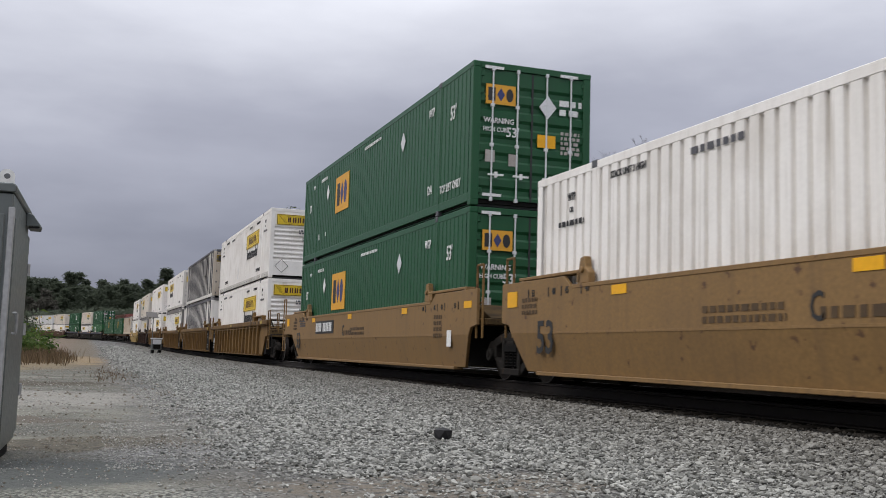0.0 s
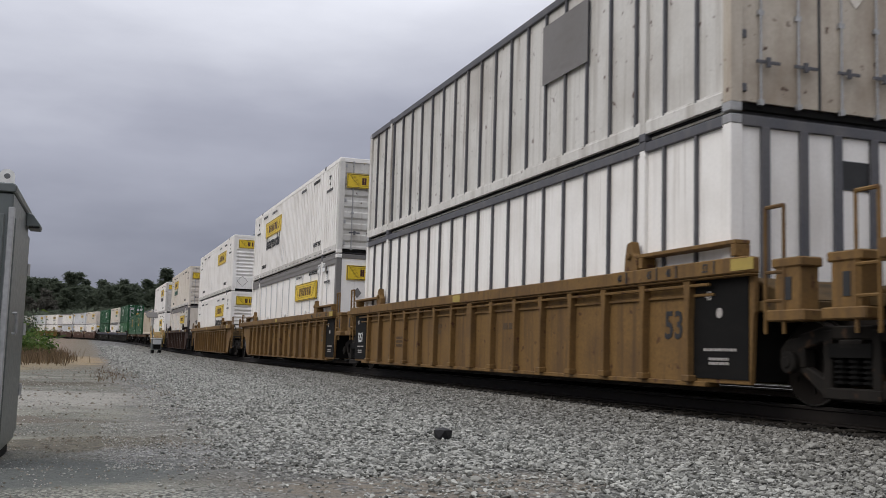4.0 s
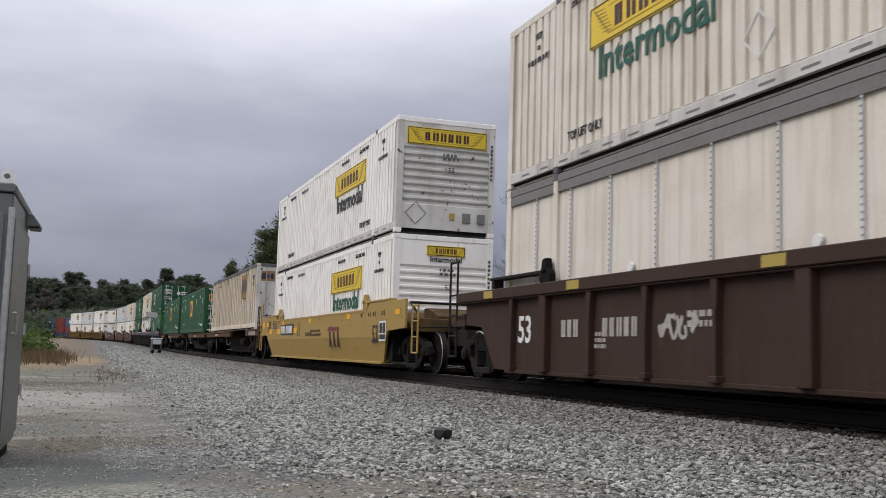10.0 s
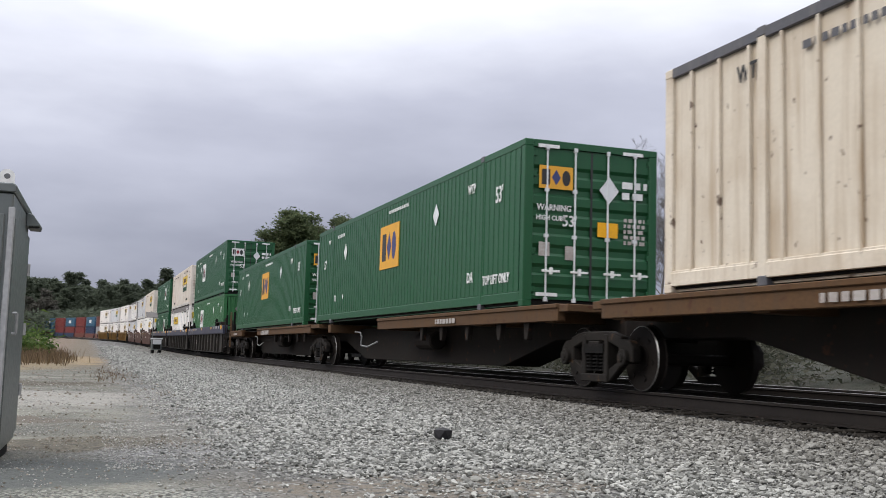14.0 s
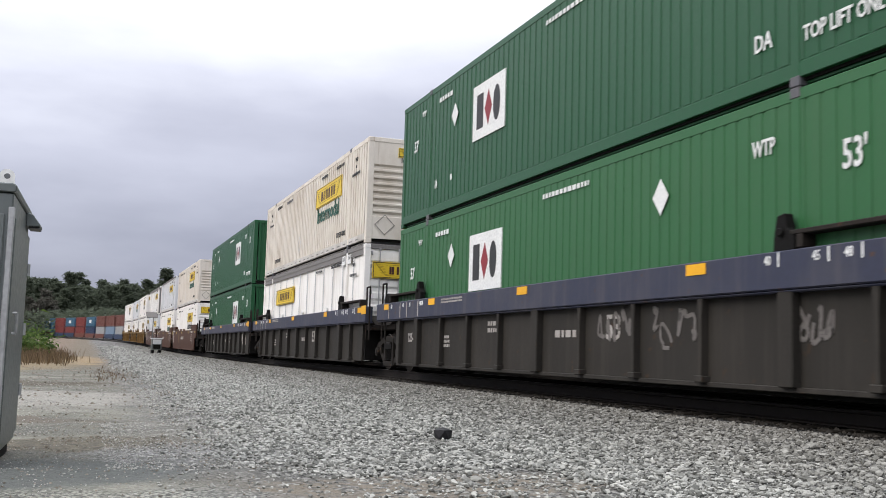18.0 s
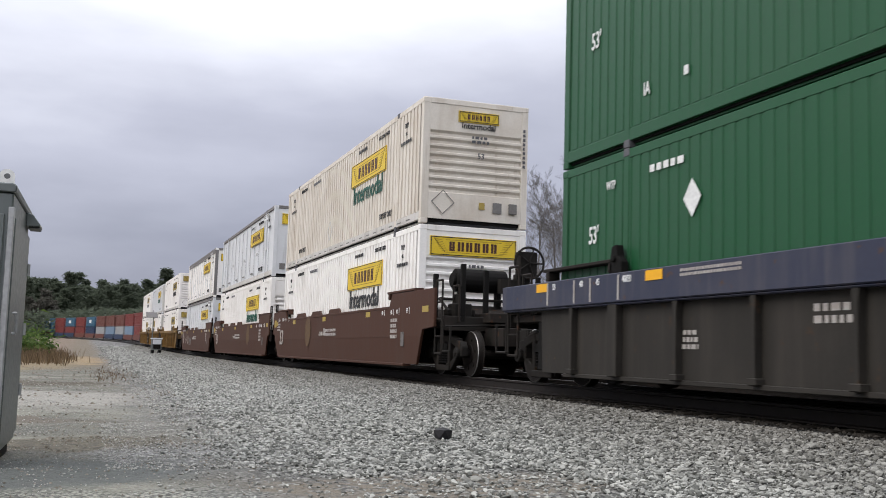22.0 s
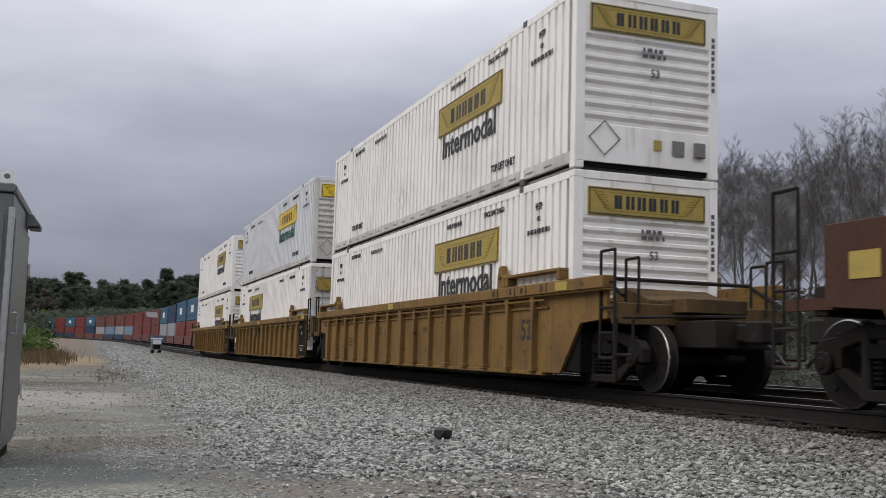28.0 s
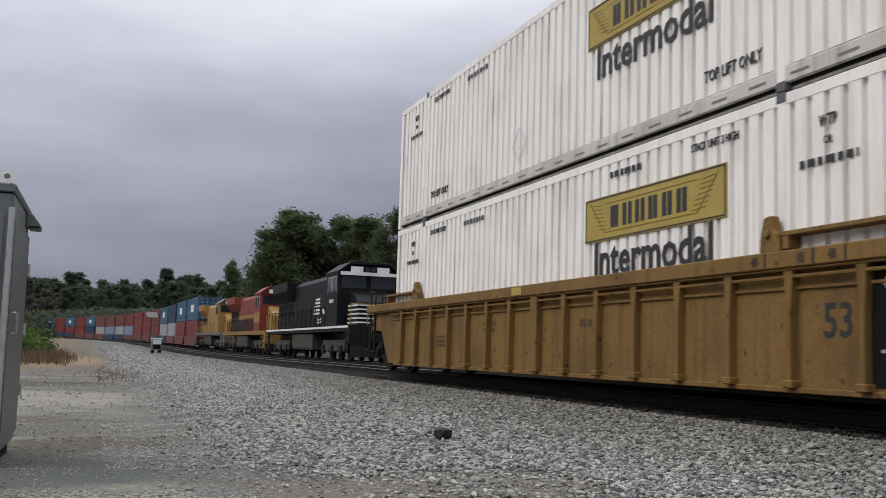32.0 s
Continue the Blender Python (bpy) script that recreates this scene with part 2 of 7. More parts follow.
YELLOWCAR = paint("yellow_car_paint", (0.35, 0.228, 0.057), 0.5, streak=0.3, dirt=(0.25, 0.16, 0.06), spots=0.08)
BROWN = paint("red_brown_car_paint", (0.07, 0.033, 0.022), 0.6, streak=0.35, dirt=(0.07, 0.05, 0.04), spots=0.1, spec=0.12)
DARKBROWN = paint("dark_brown_car_paint", (0.05, 0.029, 0.021), 0.6, streak=0.4, dirt=(0.06, 0.045, 0.04), spots=0.1, spec=0.12)
SLATE = paint("dark_grey_car_paint", (0.032, 0.029, 0.025), 0.6, streak=0.4, dirt=(0.06, 0.052, 0.044), spots=0.06, spot_colour=(0.05, 0.033, 0.022), spec=0.12)
NAVY = paint("navy_blue_stripe", (0.03, 0.034, 0.06), 0.55, streak=0.4, dirt=(0.1, 0.09, 0.09), spots=0.1)
DIRTYTAN = paint("grimy_tan_end_steel", (0.105, 0.066, 0.028), 0.7, streak=0.95, dirt=(0.02, 0.016, 0.012), spots=0.3, spot_colour=(0.03, 0.02, 0.014), spec=0.12)
PLATFORM = paint("grimy_platform_steel", (0.026, 0.021, 0.018), 0.75, 0.1, streak=0.4, dirt=(0.012, 0.018, 0.016), spots=0.2, spec=0.12)
RUSTDECK = paint("rusty_brown_deck", (0.1, 0.056, 0.028), 0.7, streak=0.5, dirt=(0.06, 0.045, 0.035), spots=0.4, spec=0.12)
CASTIRON = paint("weathered_cast_side_frame", (0.015, 0.013, 0.011), 0.75, 0.0, streak=0.5, dirt=(0.03, 0.024, 0.019), spots=0.2, spot_colour=(0.06, 0.035, 0.02), spec=0.15)
IRON = paint("dark_truck_iron", (0.02, 0.018, 0.016), 0.65, 0.2, streak=0.4, dirt=(0.04, 0.033, 0.027), spots=0.2, spot_colour=(0.05, 0.03, 0.02), spec=0.12)
BLACKIRON = paint("black_underframe", (0.008, 0.0075, 0.007), 0.8, 0.0, streak=0.4, dirt=(0.016, 0.014, 0.012), spec=0.12)
WHEEL = paint("wheel_steel", (0.02, 0.017, 0.015), 0.65, 0.3, streak=0.3, dirt=(0.035, 0.025, 0.02), spec=0.12)
RIM = paint("bright_wheel_tread", (0.42, 0.41, 0.40), 0.35, 0.9, streak=0.1)
RAILSIDE = paint("rusty_rail", (0.016, 0.012, 0.01), 0.7, 0.3, streak=0.3, dirt=(0.03, 0.024, 0.018), spots=0.2, spot_colour=(0.03, 0.018, 0.012))
RAILTOP = paint("polished_rail_head", (0.2, 0.19, 0.18), 0.45, 0.8, streak=0.1)
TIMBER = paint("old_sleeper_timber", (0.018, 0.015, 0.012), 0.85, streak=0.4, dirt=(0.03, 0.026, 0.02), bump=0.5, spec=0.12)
GALV = paint("dull_aluminium_sheet", (0.15, 0.165, 0.16), 0.4, 0.6, streak=0.25, dirt=(0.17, 0.17, 0.165), grain=0.04)
LOCOBLACK = paint("black_locomotive_paint", (0.009, 0.009, 0.010), 0.45, streak=0.25, dirt=(0.03, 0.028, 0.026), spec=0.12)
LOCORED = paint("red_locomotive_paint", (0.2, 0.032, 0.022), 0.55, streak=0.5, dirt=(0.1, 0.045, 0.03))
LOCOYEL = paint("yellow_locomotive_paint", (0.3, 0.18, 0.04), 0.55, streak=0.55, dirt=(0.15, 0.1, 0.05))
LOCODUST = paint("dusty_running_gear", (0.075, 0.07, 0.06), 0.8, streak=0.6, dirt=(0.03, 0.027, 0.022), spec=0.12)
LOCOGREY = paint("grey_locomotive_paint", (0.14, 0.145, 0.15), 0.5, streak=0.25, dirt=(0.1, 0.1, 0.1))
BOXRED = paint("red_container_paint", (0.17, 0.03, 0.026), 0.5, streak=0.2, dirt=(0.12, 0.05, 0.04))
BOXBRICK = paint("brown_red_container_paint", (0.13, 0.042, 0.03), 0.55, streak=0.3, dirt=(0.12, 0.06, 0.04))
BOXBLUE = paint("blue_container_paint", (0.035, 0.105, 0.17), 0.5, streak=0.2, dirt=(0.06, 0.09, 0.13))
BOXNAVY = paint("navy_container_paint", (0.016, 0.034, 0.08), 0.5, streak=0.2, dirt=(0.06, 0.07, 0.1))
BOXGREY = paint("light_grey_container_paint", (0.3, 0.31, 0.31), 0.55, streak=0.25, dirt=(0.25, 0.22, 0.2))
BOXSTEEL = paint("blue_grey_container_paint", (0.17, 0.24, 0.32), 0.55, streak=0.25, dirt=(0.15, 0.15, 0.15))
BARK = paint("grey_bark", (0.12, 0.11, 0.1), 0.9, streak=0.3, bump=0.6)
PINEBARK = paint("pine_bark", (0.10, 0.07, 0.05), 0.9, streak=0.3, bump=0.6)
TWIG = paint("bare_grey_twigs", (0.1, 0.092, 0.085), 0.9, streak=0.1, bump=0)
COAL = paint("black_stone", (0.02, 0.02, 0.022), 0.7, streak=0.1, bump=0.4)

GLASS = bpy.data.materials.new("dark_cab_glass")
GLASS.use_nodes = True
gb = GLASS.node_tree.nodes["Principled BSDF"]
gb.inputs["Base Color"].default_value = (0.02, 0.025, 0.03, 1)
gb.inputs["Roughness"].default_value = 0.08
gb.inputs["IOR"].default_value = 1.5


def leaf_mat(name, a, b2, thin=0.0):
    m = bpy.data.materials.new(name)
    m.use_nodes = True
    n, l = m.node_tree.nodes, m.node_tree.links
    b = n["Principled BSDF"]
    geo = n.new("ShaderNodeNewGeometry")
    mx = n.new("ShaderNodeMix")
    mx.data_type = "RGBA"
    mx.inputs[6].default_value, mx.inputs[7].default_value = (*a, 1), (*b2, 1)
    l.new(geo.outputs["Random Per Island"], mx.inputs[0])
    l.new(mx.outputs[2], b.inputs["Base Color"])
    b.inputs["Roughness"].default_value = 0.75
    b.inputs["Specular IOR Level"].default_value = 0.15
    if thin:
        tr = n.new("ShaderNodeBsdfTranslucent")
        l.new(mx.outputs[2], tr.inputs[0])
        ms = n.new("ShaderNodeMixShader")
        ms.inputs[0].default_value = thin
        l.new(b.outputs[0], ms.inputs[1])
        l.new(tr.outputs[0], ms.inputs[2])
        l.new(ms.outputs[0], n["Material Output"].inputs[0])
    return m


NEEDLES = leaf_mat("pine_needles", (0.05, 0.072, 0.034), (0.12, 0.142, 0.07), 0.5)
# paler, flatter needle colours with distance haze mixed in
HAZELEAF = leaf_mat("hazed_pine_crowns", (0.074, 0.09, 0.062), (0.094, 0.111, 0.077), 0.5)
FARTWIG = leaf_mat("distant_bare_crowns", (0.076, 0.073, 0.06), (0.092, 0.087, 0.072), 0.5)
UNDERGROWTH = leaf_mat("winter_undergrowth", (0.04, 0.045, 0.03), (0.085, 0.082, 0.06), 0.45)
BUSHLEAF = leaf_mat("fresh_bush_leaves", (0.035, 0.075, 0.018), (0.10, 0.14, 0.035), 0.45)
DRYGRASS = leaf_mat("dry_straw_grass", (0.075, 0.053, 0.032), (0.165, 0.115, 0.066))


def stone_mat(name, a, b2):
    m = leaf_mat(name, a, b2)
    n, l = m.node_tree.nodes, m.node_tree.links
    b = n["Principled BSDF"]
    geo = next(x for x in n if x.bl_idname == "ShaderNodeNewGeometry")
    info = n.new("ShaderNodeObjectInfo")
    ad = n.new("ShaderNodeMath")
    ad.operation = "ADD"
    l.new(geo.outputs["Random Per Island"], ad.inputs[0])
    l.new(info.outputs["Random"], ad.inputs[1])
    fr = n.new("ShaderNodeMath")
    fr.operation = "FRACT"
    l.new(ad.outputs[0], fr.inputs[0])
    mx = next(x for x in n if x.bl_idname == "ShaderNodeMix")
    l.new(fr.outputs[0], mx.inputs[0])
    tc = n.new("ShaderNodeTexCoord")
    no = n.new("ShaderNodeTexNoise")
    no.inputs["Scale"].default_value = 40
    l.new(tc.outputs["Object"], no.inputs[0])
    bp = n.new("ShaderNodeBump")
    bp.inputs["Strength"].default_value, bp.inputs["Distance"].default_value = 0.5, 0.01
    l.new(no.outputs[0], bp.inputs["Height"])
    l.new(bp.outputs[0], b.inputs["Normal"])
    b.inputs["Roughness"].default_value = 0.85
    b.inputs["Specular IOR Level"].default_value = 0.2
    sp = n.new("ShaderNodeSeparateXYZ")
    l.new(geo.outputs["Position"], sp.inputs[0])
    # brake dust, deepened to paint the dimmer light beside the train
    dust_shade = n.new("ShaderNodeMapRange")
    dust_shade.inputs["From Min"].default_value, dust_shade.inputs["From Max"].default_value = 4.2, 6.7
    dust_shade.inputs["To Max"].default_value = 0.62
    l.new(sp.outputs[0], dust_shade.inputs[0])
    dimmed = n.new("ShaderNodeMix")
    dimmed.data_type = "RGBA"
    l.new(dust_shade.outputs[0], dimmed.inputs[0])
    l.new(mx.outputs[2], dimmed.inputs[6])
    dimmed.inputs[7].default_value = (0.10, 0.085, 0.068, 1)
    l.new(dimmed.outputs[2], b.inputs["Base Color"])
    return m


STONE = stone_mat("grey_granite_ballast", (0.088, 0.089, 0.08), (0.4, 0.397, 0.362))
PALESTONE = stone_mat("pale_fine_gravel", (0.2, 0.196, 0.178), (0.43, 0.42, 0.382))
# near black: the shade under the cars is put into the stone colour
SHADESTONE = leaf_mat("shaded_track_stones", (0.012, 0.011, 0.009), (0.045, 0.039, 0.032))
RUBBLE = leaf_mat("brown_dirt_rubble", (0.10, 0.085, 0.065), (0.30, 0.26, 0.21))

# ---------------------------------------------------------------- lie of the land
BEND, RADIUS = 155.0, 760.0


def rise(s):
    """Height of the rail tops along the line."""
    a, b, g = 45.0, 105.0, 0.009
    if s <= a:
        return 0.0
    if s <= b:
        return g * (s - a) ** 2 / (2 * (b - a))
    if s <= 400:
        return g * (s - (a + b) / 2)
    return g * (400 - (a + b) / 2) + 3 * (1 - math.exp(-(s - 400) / 400))


def line(s, off=0.0):
    """Place and heading (turn to the left, radians) of the near track's centre line at s metres; off: metres to the right."""
    if s <= BEND:
        return Vector((TRACK_X + off, s, rise(s))), 0.0
    a = (s - BEND) / RADIUS
    r = RADIUS + off
    return Vector((TRACK_X - RADIUS + r * math.cos(a), BEND + r * math.sin(a), rise(s))), a


def rest(s, off=0.0, wheelbase=14.0):
    """Pose of a vehicle whose middle is at s: its y axis points up the line."""
    p, q = line(s - wheelbase / 2, off)[0], line(s + wheelbase / 2, off)[0]
    d = (q - p).normalized()
    x = d.cross(Vector((0, 0, 1))).normalized()
    z = x.cross(d)
    m = Matrix((x, d, z)).transposed().to_4x4()
    m.translation = (p + q) / 2
    return m


def centre_x(y):
    if y <= BEND:
        return TRACK_X
    c = min(y - BEND, RADIUS * 0.7)
    return TRACK_X - RADIUS + math.sqrt(RADIUS ** 2 - c * c)


TRACK2 = 4.45            # spacing of the two tracks


def profile(u):
    """Ground height across the line, u metres right of the near track's centre."""
    pts = [(-200, 0.5), (-60, 0.1), (-22, -0.35), (-9, -0.46), (-6.0, -0.45), (-4.2, -0.42), (-1.75, -0.215), (6.2, -0.215), (7.6, -0.5), (11, 0.3), (26, 1.6), (60, 3.0), (200, 5.0)]
    if u <= pts[0][0]:
        return pts[0][1]
    for (a, za), (b, zb) in zip(pts, pts[1:]):
        if u <= b:
            k = (u - a) / (b - a)
            k = k * k * (3 - 2 * k) if -8 < a < 8 else k
            return za + (zb - za) * k
    return pts[-1][1]


def land(x, y):
    u = x - centre_x(y)
    z = rise(y) + profile(u)
    if u < -2.2 or u > 7:
        near = min(1.0, (abs(u) - 2.0) / 4.0) if u < 0 else 1.0
        z += near * (0.035 * noise.noise((x * 0.9, y * 0.5, 0)) + 0.02 * noise.noise((x * 2.7, y * 2.3, 4)))
        far = min(1.0, max(0.0, (abs(u) - 12) / 40))
        z += far * 0.8 * noise.noise((x * 0.03, y * 0.03, 9))
    return z


def spread(lo, hi, fine_lo, fine_hi, step, grow):
    out = list(np.arange(fine_lo, fine_hi + 1e-6, step))
    for sign, start, stop in ((-1, fine_lo, lo), (1, fine_hi, hi)):
        p, d = start, step
        while abs(p - start) < abs(stop - start):
            d *= grow
            p += sign * d
            out.append(p)
    return sorted(out)


def ground_mat():
    m = bpy.data.materials.new("gravel_and_sandy_dirt")
    m.use_nodes = True
    n, l = m.node_tree.nodes, m.node_tree.links
    b = n["Principled BSDF"]
    tc = n.new("ShaderNodeTexCoord")
    sep = n.new("ShaderNodeSeparateXYZ")
    l.new(tc.outputs["Object"], sep.inputs[0])

    def nz(sc, det, rough=0.55, stretch=None):
        t = n.new("ShaderNodeTexNoise")
        t.inputs["Scale"].default_value, t.inputs["Detail"].default_value, t.inputs["Roughness"].default_value = sc, det, rough
        if stretch:
            mp = n.new("ShaderNodeMapping")
            mp.inputs["Scale"].default_value = stretch
            l.new(tc.outputs["Object"], mp.inputs[0])
            l.new(mp.outputs[0], t.inputs[0])
        else:
            l.new(tc.outputs["Object"], t.inputs[0])
        return t.outputs[0]

    def rng(src, a, c, lo=0.0, hi=1.0):
        r = n.new("ShaderNodeMapRange")
        for k, val in zip(("From Min", "From Max", "To Min", "To Max"), (a, c, lo, hi)):
            r.inputs[k].default_value = val
        l.new(src, r.inputs[0])
        return r.outputs[0]

    def math2(op, a, c):
        q = n.new("ShaderNodeMath")
        q.operation = op
        for k, val in ((0, a), (1, c)):
            if isinstance(val, float):
                q.inputs[k].default_value = val
            else:
                l.new(val, q.inputs[k])
        return q.outputs[0]

    def mix(fac, a, c):
        x = n.new("ShaderNodeMix")
        x.data_type = "RGBA"
        l.new(fac, x.inputs[0])
        for k, val in ((6, a), (7, c)):
            if isinstance(val, tuple):
                x.inputs[k].default_value = (*val, 1)
            else:
                l.new(val, x.inputs[k])
        return x.outputs[2]

    def cells(sc, dark, lite):
        v = n.new("ShaderNodeTexVoronoi")
        v.inputs["Scale"].default_value = sc
        l.new(tc.outputs["Object"], v.inputs[0])
        s = n.new("ShaderNodeSeparateColor")
        l.new(v.outputs["Color"], s.inputs[0])
        col = mix(s.outputs[0], dark, lite)
        # shade in the gaps between stones painted as a darker cell border
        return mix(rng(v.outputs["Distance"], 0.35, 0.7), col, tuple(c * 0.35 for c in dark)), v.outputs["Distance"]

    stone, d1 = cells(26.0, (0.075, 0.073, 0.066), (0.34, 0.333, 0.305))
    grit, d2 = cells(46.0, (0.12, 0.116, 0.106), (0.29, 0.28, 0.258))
    dirt = mix(rng(nz(0.55, 7), 0.35, 0.65), (0.195, 0.182, 0.16), (0.15, 0.135, 0.112))
    dirt = mix(rng(nz(5.0, 8, 0.75), 0.44, 0.68, 0.0, 0.6), dirt, (0.12, 0.1, 0.075))
    dirt = mix(rng(nz(1.1, 8, 0.7, (1.0, 0.45, 1)), 0.55, 0.68, 0.0, 0.75), dirt, (0.10, 0.082, 0.06))
    dirt = mix(rng(nz(0.25, 5, 0.5, (1.2, 0.25, 1)), 0.52, 0.66), dirt, (0.18, 0.148, 0.11))
    dirt = mix(rng(nz(1.4, 8, 0.65), 0.3, 0.6, 0.25, 1.0), dirt, grit)
    dirt = mix(rng(nz(0.9, 8, 0.7, (0.8, 1.3, 1)), 0.5, 0.66, 0.0, 0.8), dirt, mix(rng(nz(16.0, 5, 0.7), 0.4, 0.6), (0.06, 0.052, 0.042), (0.13, 0.115, 0.095)))
    dirt = mix(math2("MULTIPLY", rng(sep.outputs[1], 26.0, 38.0, 1.0, 0.0), rng(nz(0.7, 7, 0.65, (0.7, 1.2, 1)), 0.5, 0.36, 0.0, 0.75)), dirt, mix(rng(nz(20.0, 5, 0.7), 0.4, 0.6), (0.2, 0.19, 0.17), (0.36, 0.345, 0.315)))
    # gravel verge between the track and the dirt, with a ragged edge
    edge = math2("ADD", math2("ADD", sep.outputs[0], math2("MULTIPLY", nz(0.6, 6), 2.2)), math2("MULTIPLY", nz(4.0, 5), 0.9))
    left = rng(edge, 2.0, 3.2)
    right = rng(edge, 17.4, 18.4, 1.0, 0.0)
    band = math2("MULTIPLY", left, right)
    # stains and laid patches of their own shape

    def patch(cx, cy, hx, hy, ragged=0.5, sc=2.0):
        ax = math2("POWER", math2("MULTIPLY", math2("ADD", sep.outputs[0], -cx), 1.0 / hx), 2.0)
        ay = math2("POWER", math2("MULTIPLY", math2("ADD", sep.outputs[1], -cy), 1.0 / hy), 2.0)
        d = math2("ADD", math2("ADD", ax, ay), math2("MULTIPLY", math2("ADD", nz(sc, 7, 0.65), -0.5), 4.0 * ragged))
        return rng(d, 1.25, 0.55)

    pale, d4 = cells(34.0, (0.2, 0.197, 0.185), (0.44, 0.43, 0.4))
    dirt = mix(patch(-0.1, 9.75, 1.4, 0.6, 0.7, 3.0), dirt, mix(rng(nz(9.0, 8, 0.8), 0.35, 0.65), (0.045, 0.038, 0.03), (0.19, 0.165, 0.13)))
    fine = mix(rng(nz(40.0, 4, 0.7), 0.35, 0.65), (0.075, 0.08, 0.083), (0.125, 0.13, 0.132))
    dirt = mix(patch(-0.6, 7.6, 1.7, 0.95, 0.45, 1.5), dirt, fine)
    dirt = mix(patch(-0.3, 6.0, 1.9, 0.75, 0.4, 1.5), dirt, pale)
    dirt = mix(math2("MULTIPLY", rng(sep.outputs[1], 34.0, 44.0), rng(nz(0.8, 7, 0.7), 0.2, 0.5)), dirt, (0.14, 0.108, 0.08))
    dirt = mix(patch(-0.2, 57.0, 1.5, 13.0, 1.2, 0.5), dirt, (0.26, 0.185, 0.11))
    dirt = mix(patch(1.2, 34.0, 0.4, 4.5, 0.6, 1.2), dirt, (0.095, 0.075, 0.05))
    dirt = mix(patch(-2.2, 46.0, 1.9, 12.0, 0.5, 0.6), dirt, (0.2, 0.15, 0.09))
    dirt = mix(patch(-1.2, 24.0, 2.6, 1.6, 0.8, 0.8), dirt, (0.085, 0.07, 0.05))
    # damp olive earth shows through
    earth = n.new("ShaderNodeMix")
    earth.data_type, earth.blend_type = "RGBA", "MULTIPLY"
    earth.inputs[7].default_value = (0.80, 0.818, 0.725, 1)
    l.new(rng(sep.outputs[0], 0.2, 2.0, 1.0, 0.2), earth.inputs[0])
    l.new(dirt, earth.inputs[6])
    dirt = earth.outputs[2]
    dirt = mix(patch(-1.0, 17.5, 2.4, 3.2, 0.7, 0.9), dirt, mix(rng(nz(24.0, 5, 0.7), 0.35, 0.65), (0.18, 0.17, 0.145), (0.28, 0.268, 0.23)))
    dirt = mix(patch(-1.4, 12.6, 1.6, 0.7, 0.9, 1.5), dirt, (0.1, 0.082, 0.06))
    # rough winter grass away from the tracks
    away = rng(sep.outputs[0], 15.0, 16.5)
    grass = mix(rng(nz(1.2, 8), 0.35, 0.65), (0.03, 0.026, 0.017), (0.02, 0.023, 0.012))
    afar = rng(sep.outputs[1], 40.0, 60.0)
    weeds = math2("MULTIPLY", afar, rng(edge, 1.0, -1.1))
    rest_of = mix(away, dirt, grass)
    rest_of = mix(math2("MULTIPLY", weeds, rng(nz(0.5, 6), 0.3, 0.5)), rest_of, (0.13, 0.092, 0.062))
    # dusty tone that also carries painted shade from the train on the verge
    dust_shade = rng(sep.outputs[0], 4.2, 6.6, 0.0, 0.6)
    stone = mix(dust_shade, stone, (0.06, 0.053, 0.047))
    stone = mix(rng(nz(0.7, 8, 0.7), 0.4, 0.7, 0.0, 0.5), stone, (0.075, 0.07, 0.066))
    # shade below the trains painted near black across both track beds
    bed_shade = math2("MULTIPLY", rng(sep.outputs[0], 6.25, 6.55), rng(sep.outputs[0], 16.0, 17.0, 1.0, 0.0))
    stone = mix(bed_shade, stone, mix(rng(nz(9.0, 6), 0.35, 0.65), (0.008, 0.0075, 0.0065), (0.022, 0.019, 0.016)))
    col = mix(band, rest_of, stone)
    col = mix(math2("MULTIPLY", patch(1.1, 8.8, 1.1, 0.7, 0.6, 3.0), rng(nz(14.0, 5), 0.3, 0.55)), col, pale)
    col = mix(math2("MULTIPLY", patch(2.3, 6.5, 1.3, 0.75, 0.6, 2.5), rng(nz(8.0, 6), 0.35, 0.55)), col, (0.15, 0.128, 0.097))
    l.new(col, b.inputs["Base Color"])
    b.inputs["Roughness"].default_value = 0.92
    bp = n.new("ShaderNodeBump")
    bp.inputs["Strength"].default_value, bp.inputs["Distance"].default_value = 0.8, 0.03
    h = math2("ADD", math2("MULTIPLY", d1, -1.0), math2("MULTIPLY", nz(14.0, 7, 0.7), 1.2))
    l.new(h, bp.inputs["Height"])
    l.new(bp.outputs[0], b.inputs["Normal"])
    return m


GROUND = ground_mat()
gx = spread(-2600, 2600, -6.0, 15.0, 0.3, 1.22)
gy = spread(-2600, 2800, 2.0, 34.0, 0.35, 1.09)
gm = bpy.data.meshes.new("ground")
gm.from_pydata([(x, y, land(x, y)) for y in gy for x in gx], [],
               [(j * len(gx) + i, j * len(gx) + i + 1, (j + 1) * len(gx) + i + 1, (j + 1) * len(gx) + i) for j in range(len(gy) - 1) for i in range(len(gx) - 1)])
for p in gm.polygons:
    p.use_smooth = True
solid("ground", gm, GROUND, "pale sandy dirt and grey gravel beside the railway", "ground", kind="structure")

# ---------------------------------------------------------------- tracks
RAIL_PROFILE = [(-0.075, -0.185), (0.075, -0.185), (0.075, -0.17), (0.012, -0.155), (0.012, -0.045), (0.036, -0.035), (0.036, -0.004), (0.03, 0.0),
                (-0.03, 0.0), (-0.036, -0.004), (-0.036, -0.035), (-0.012, -0.045), (-0.012, -0.155), (-0.075, -0.17)]


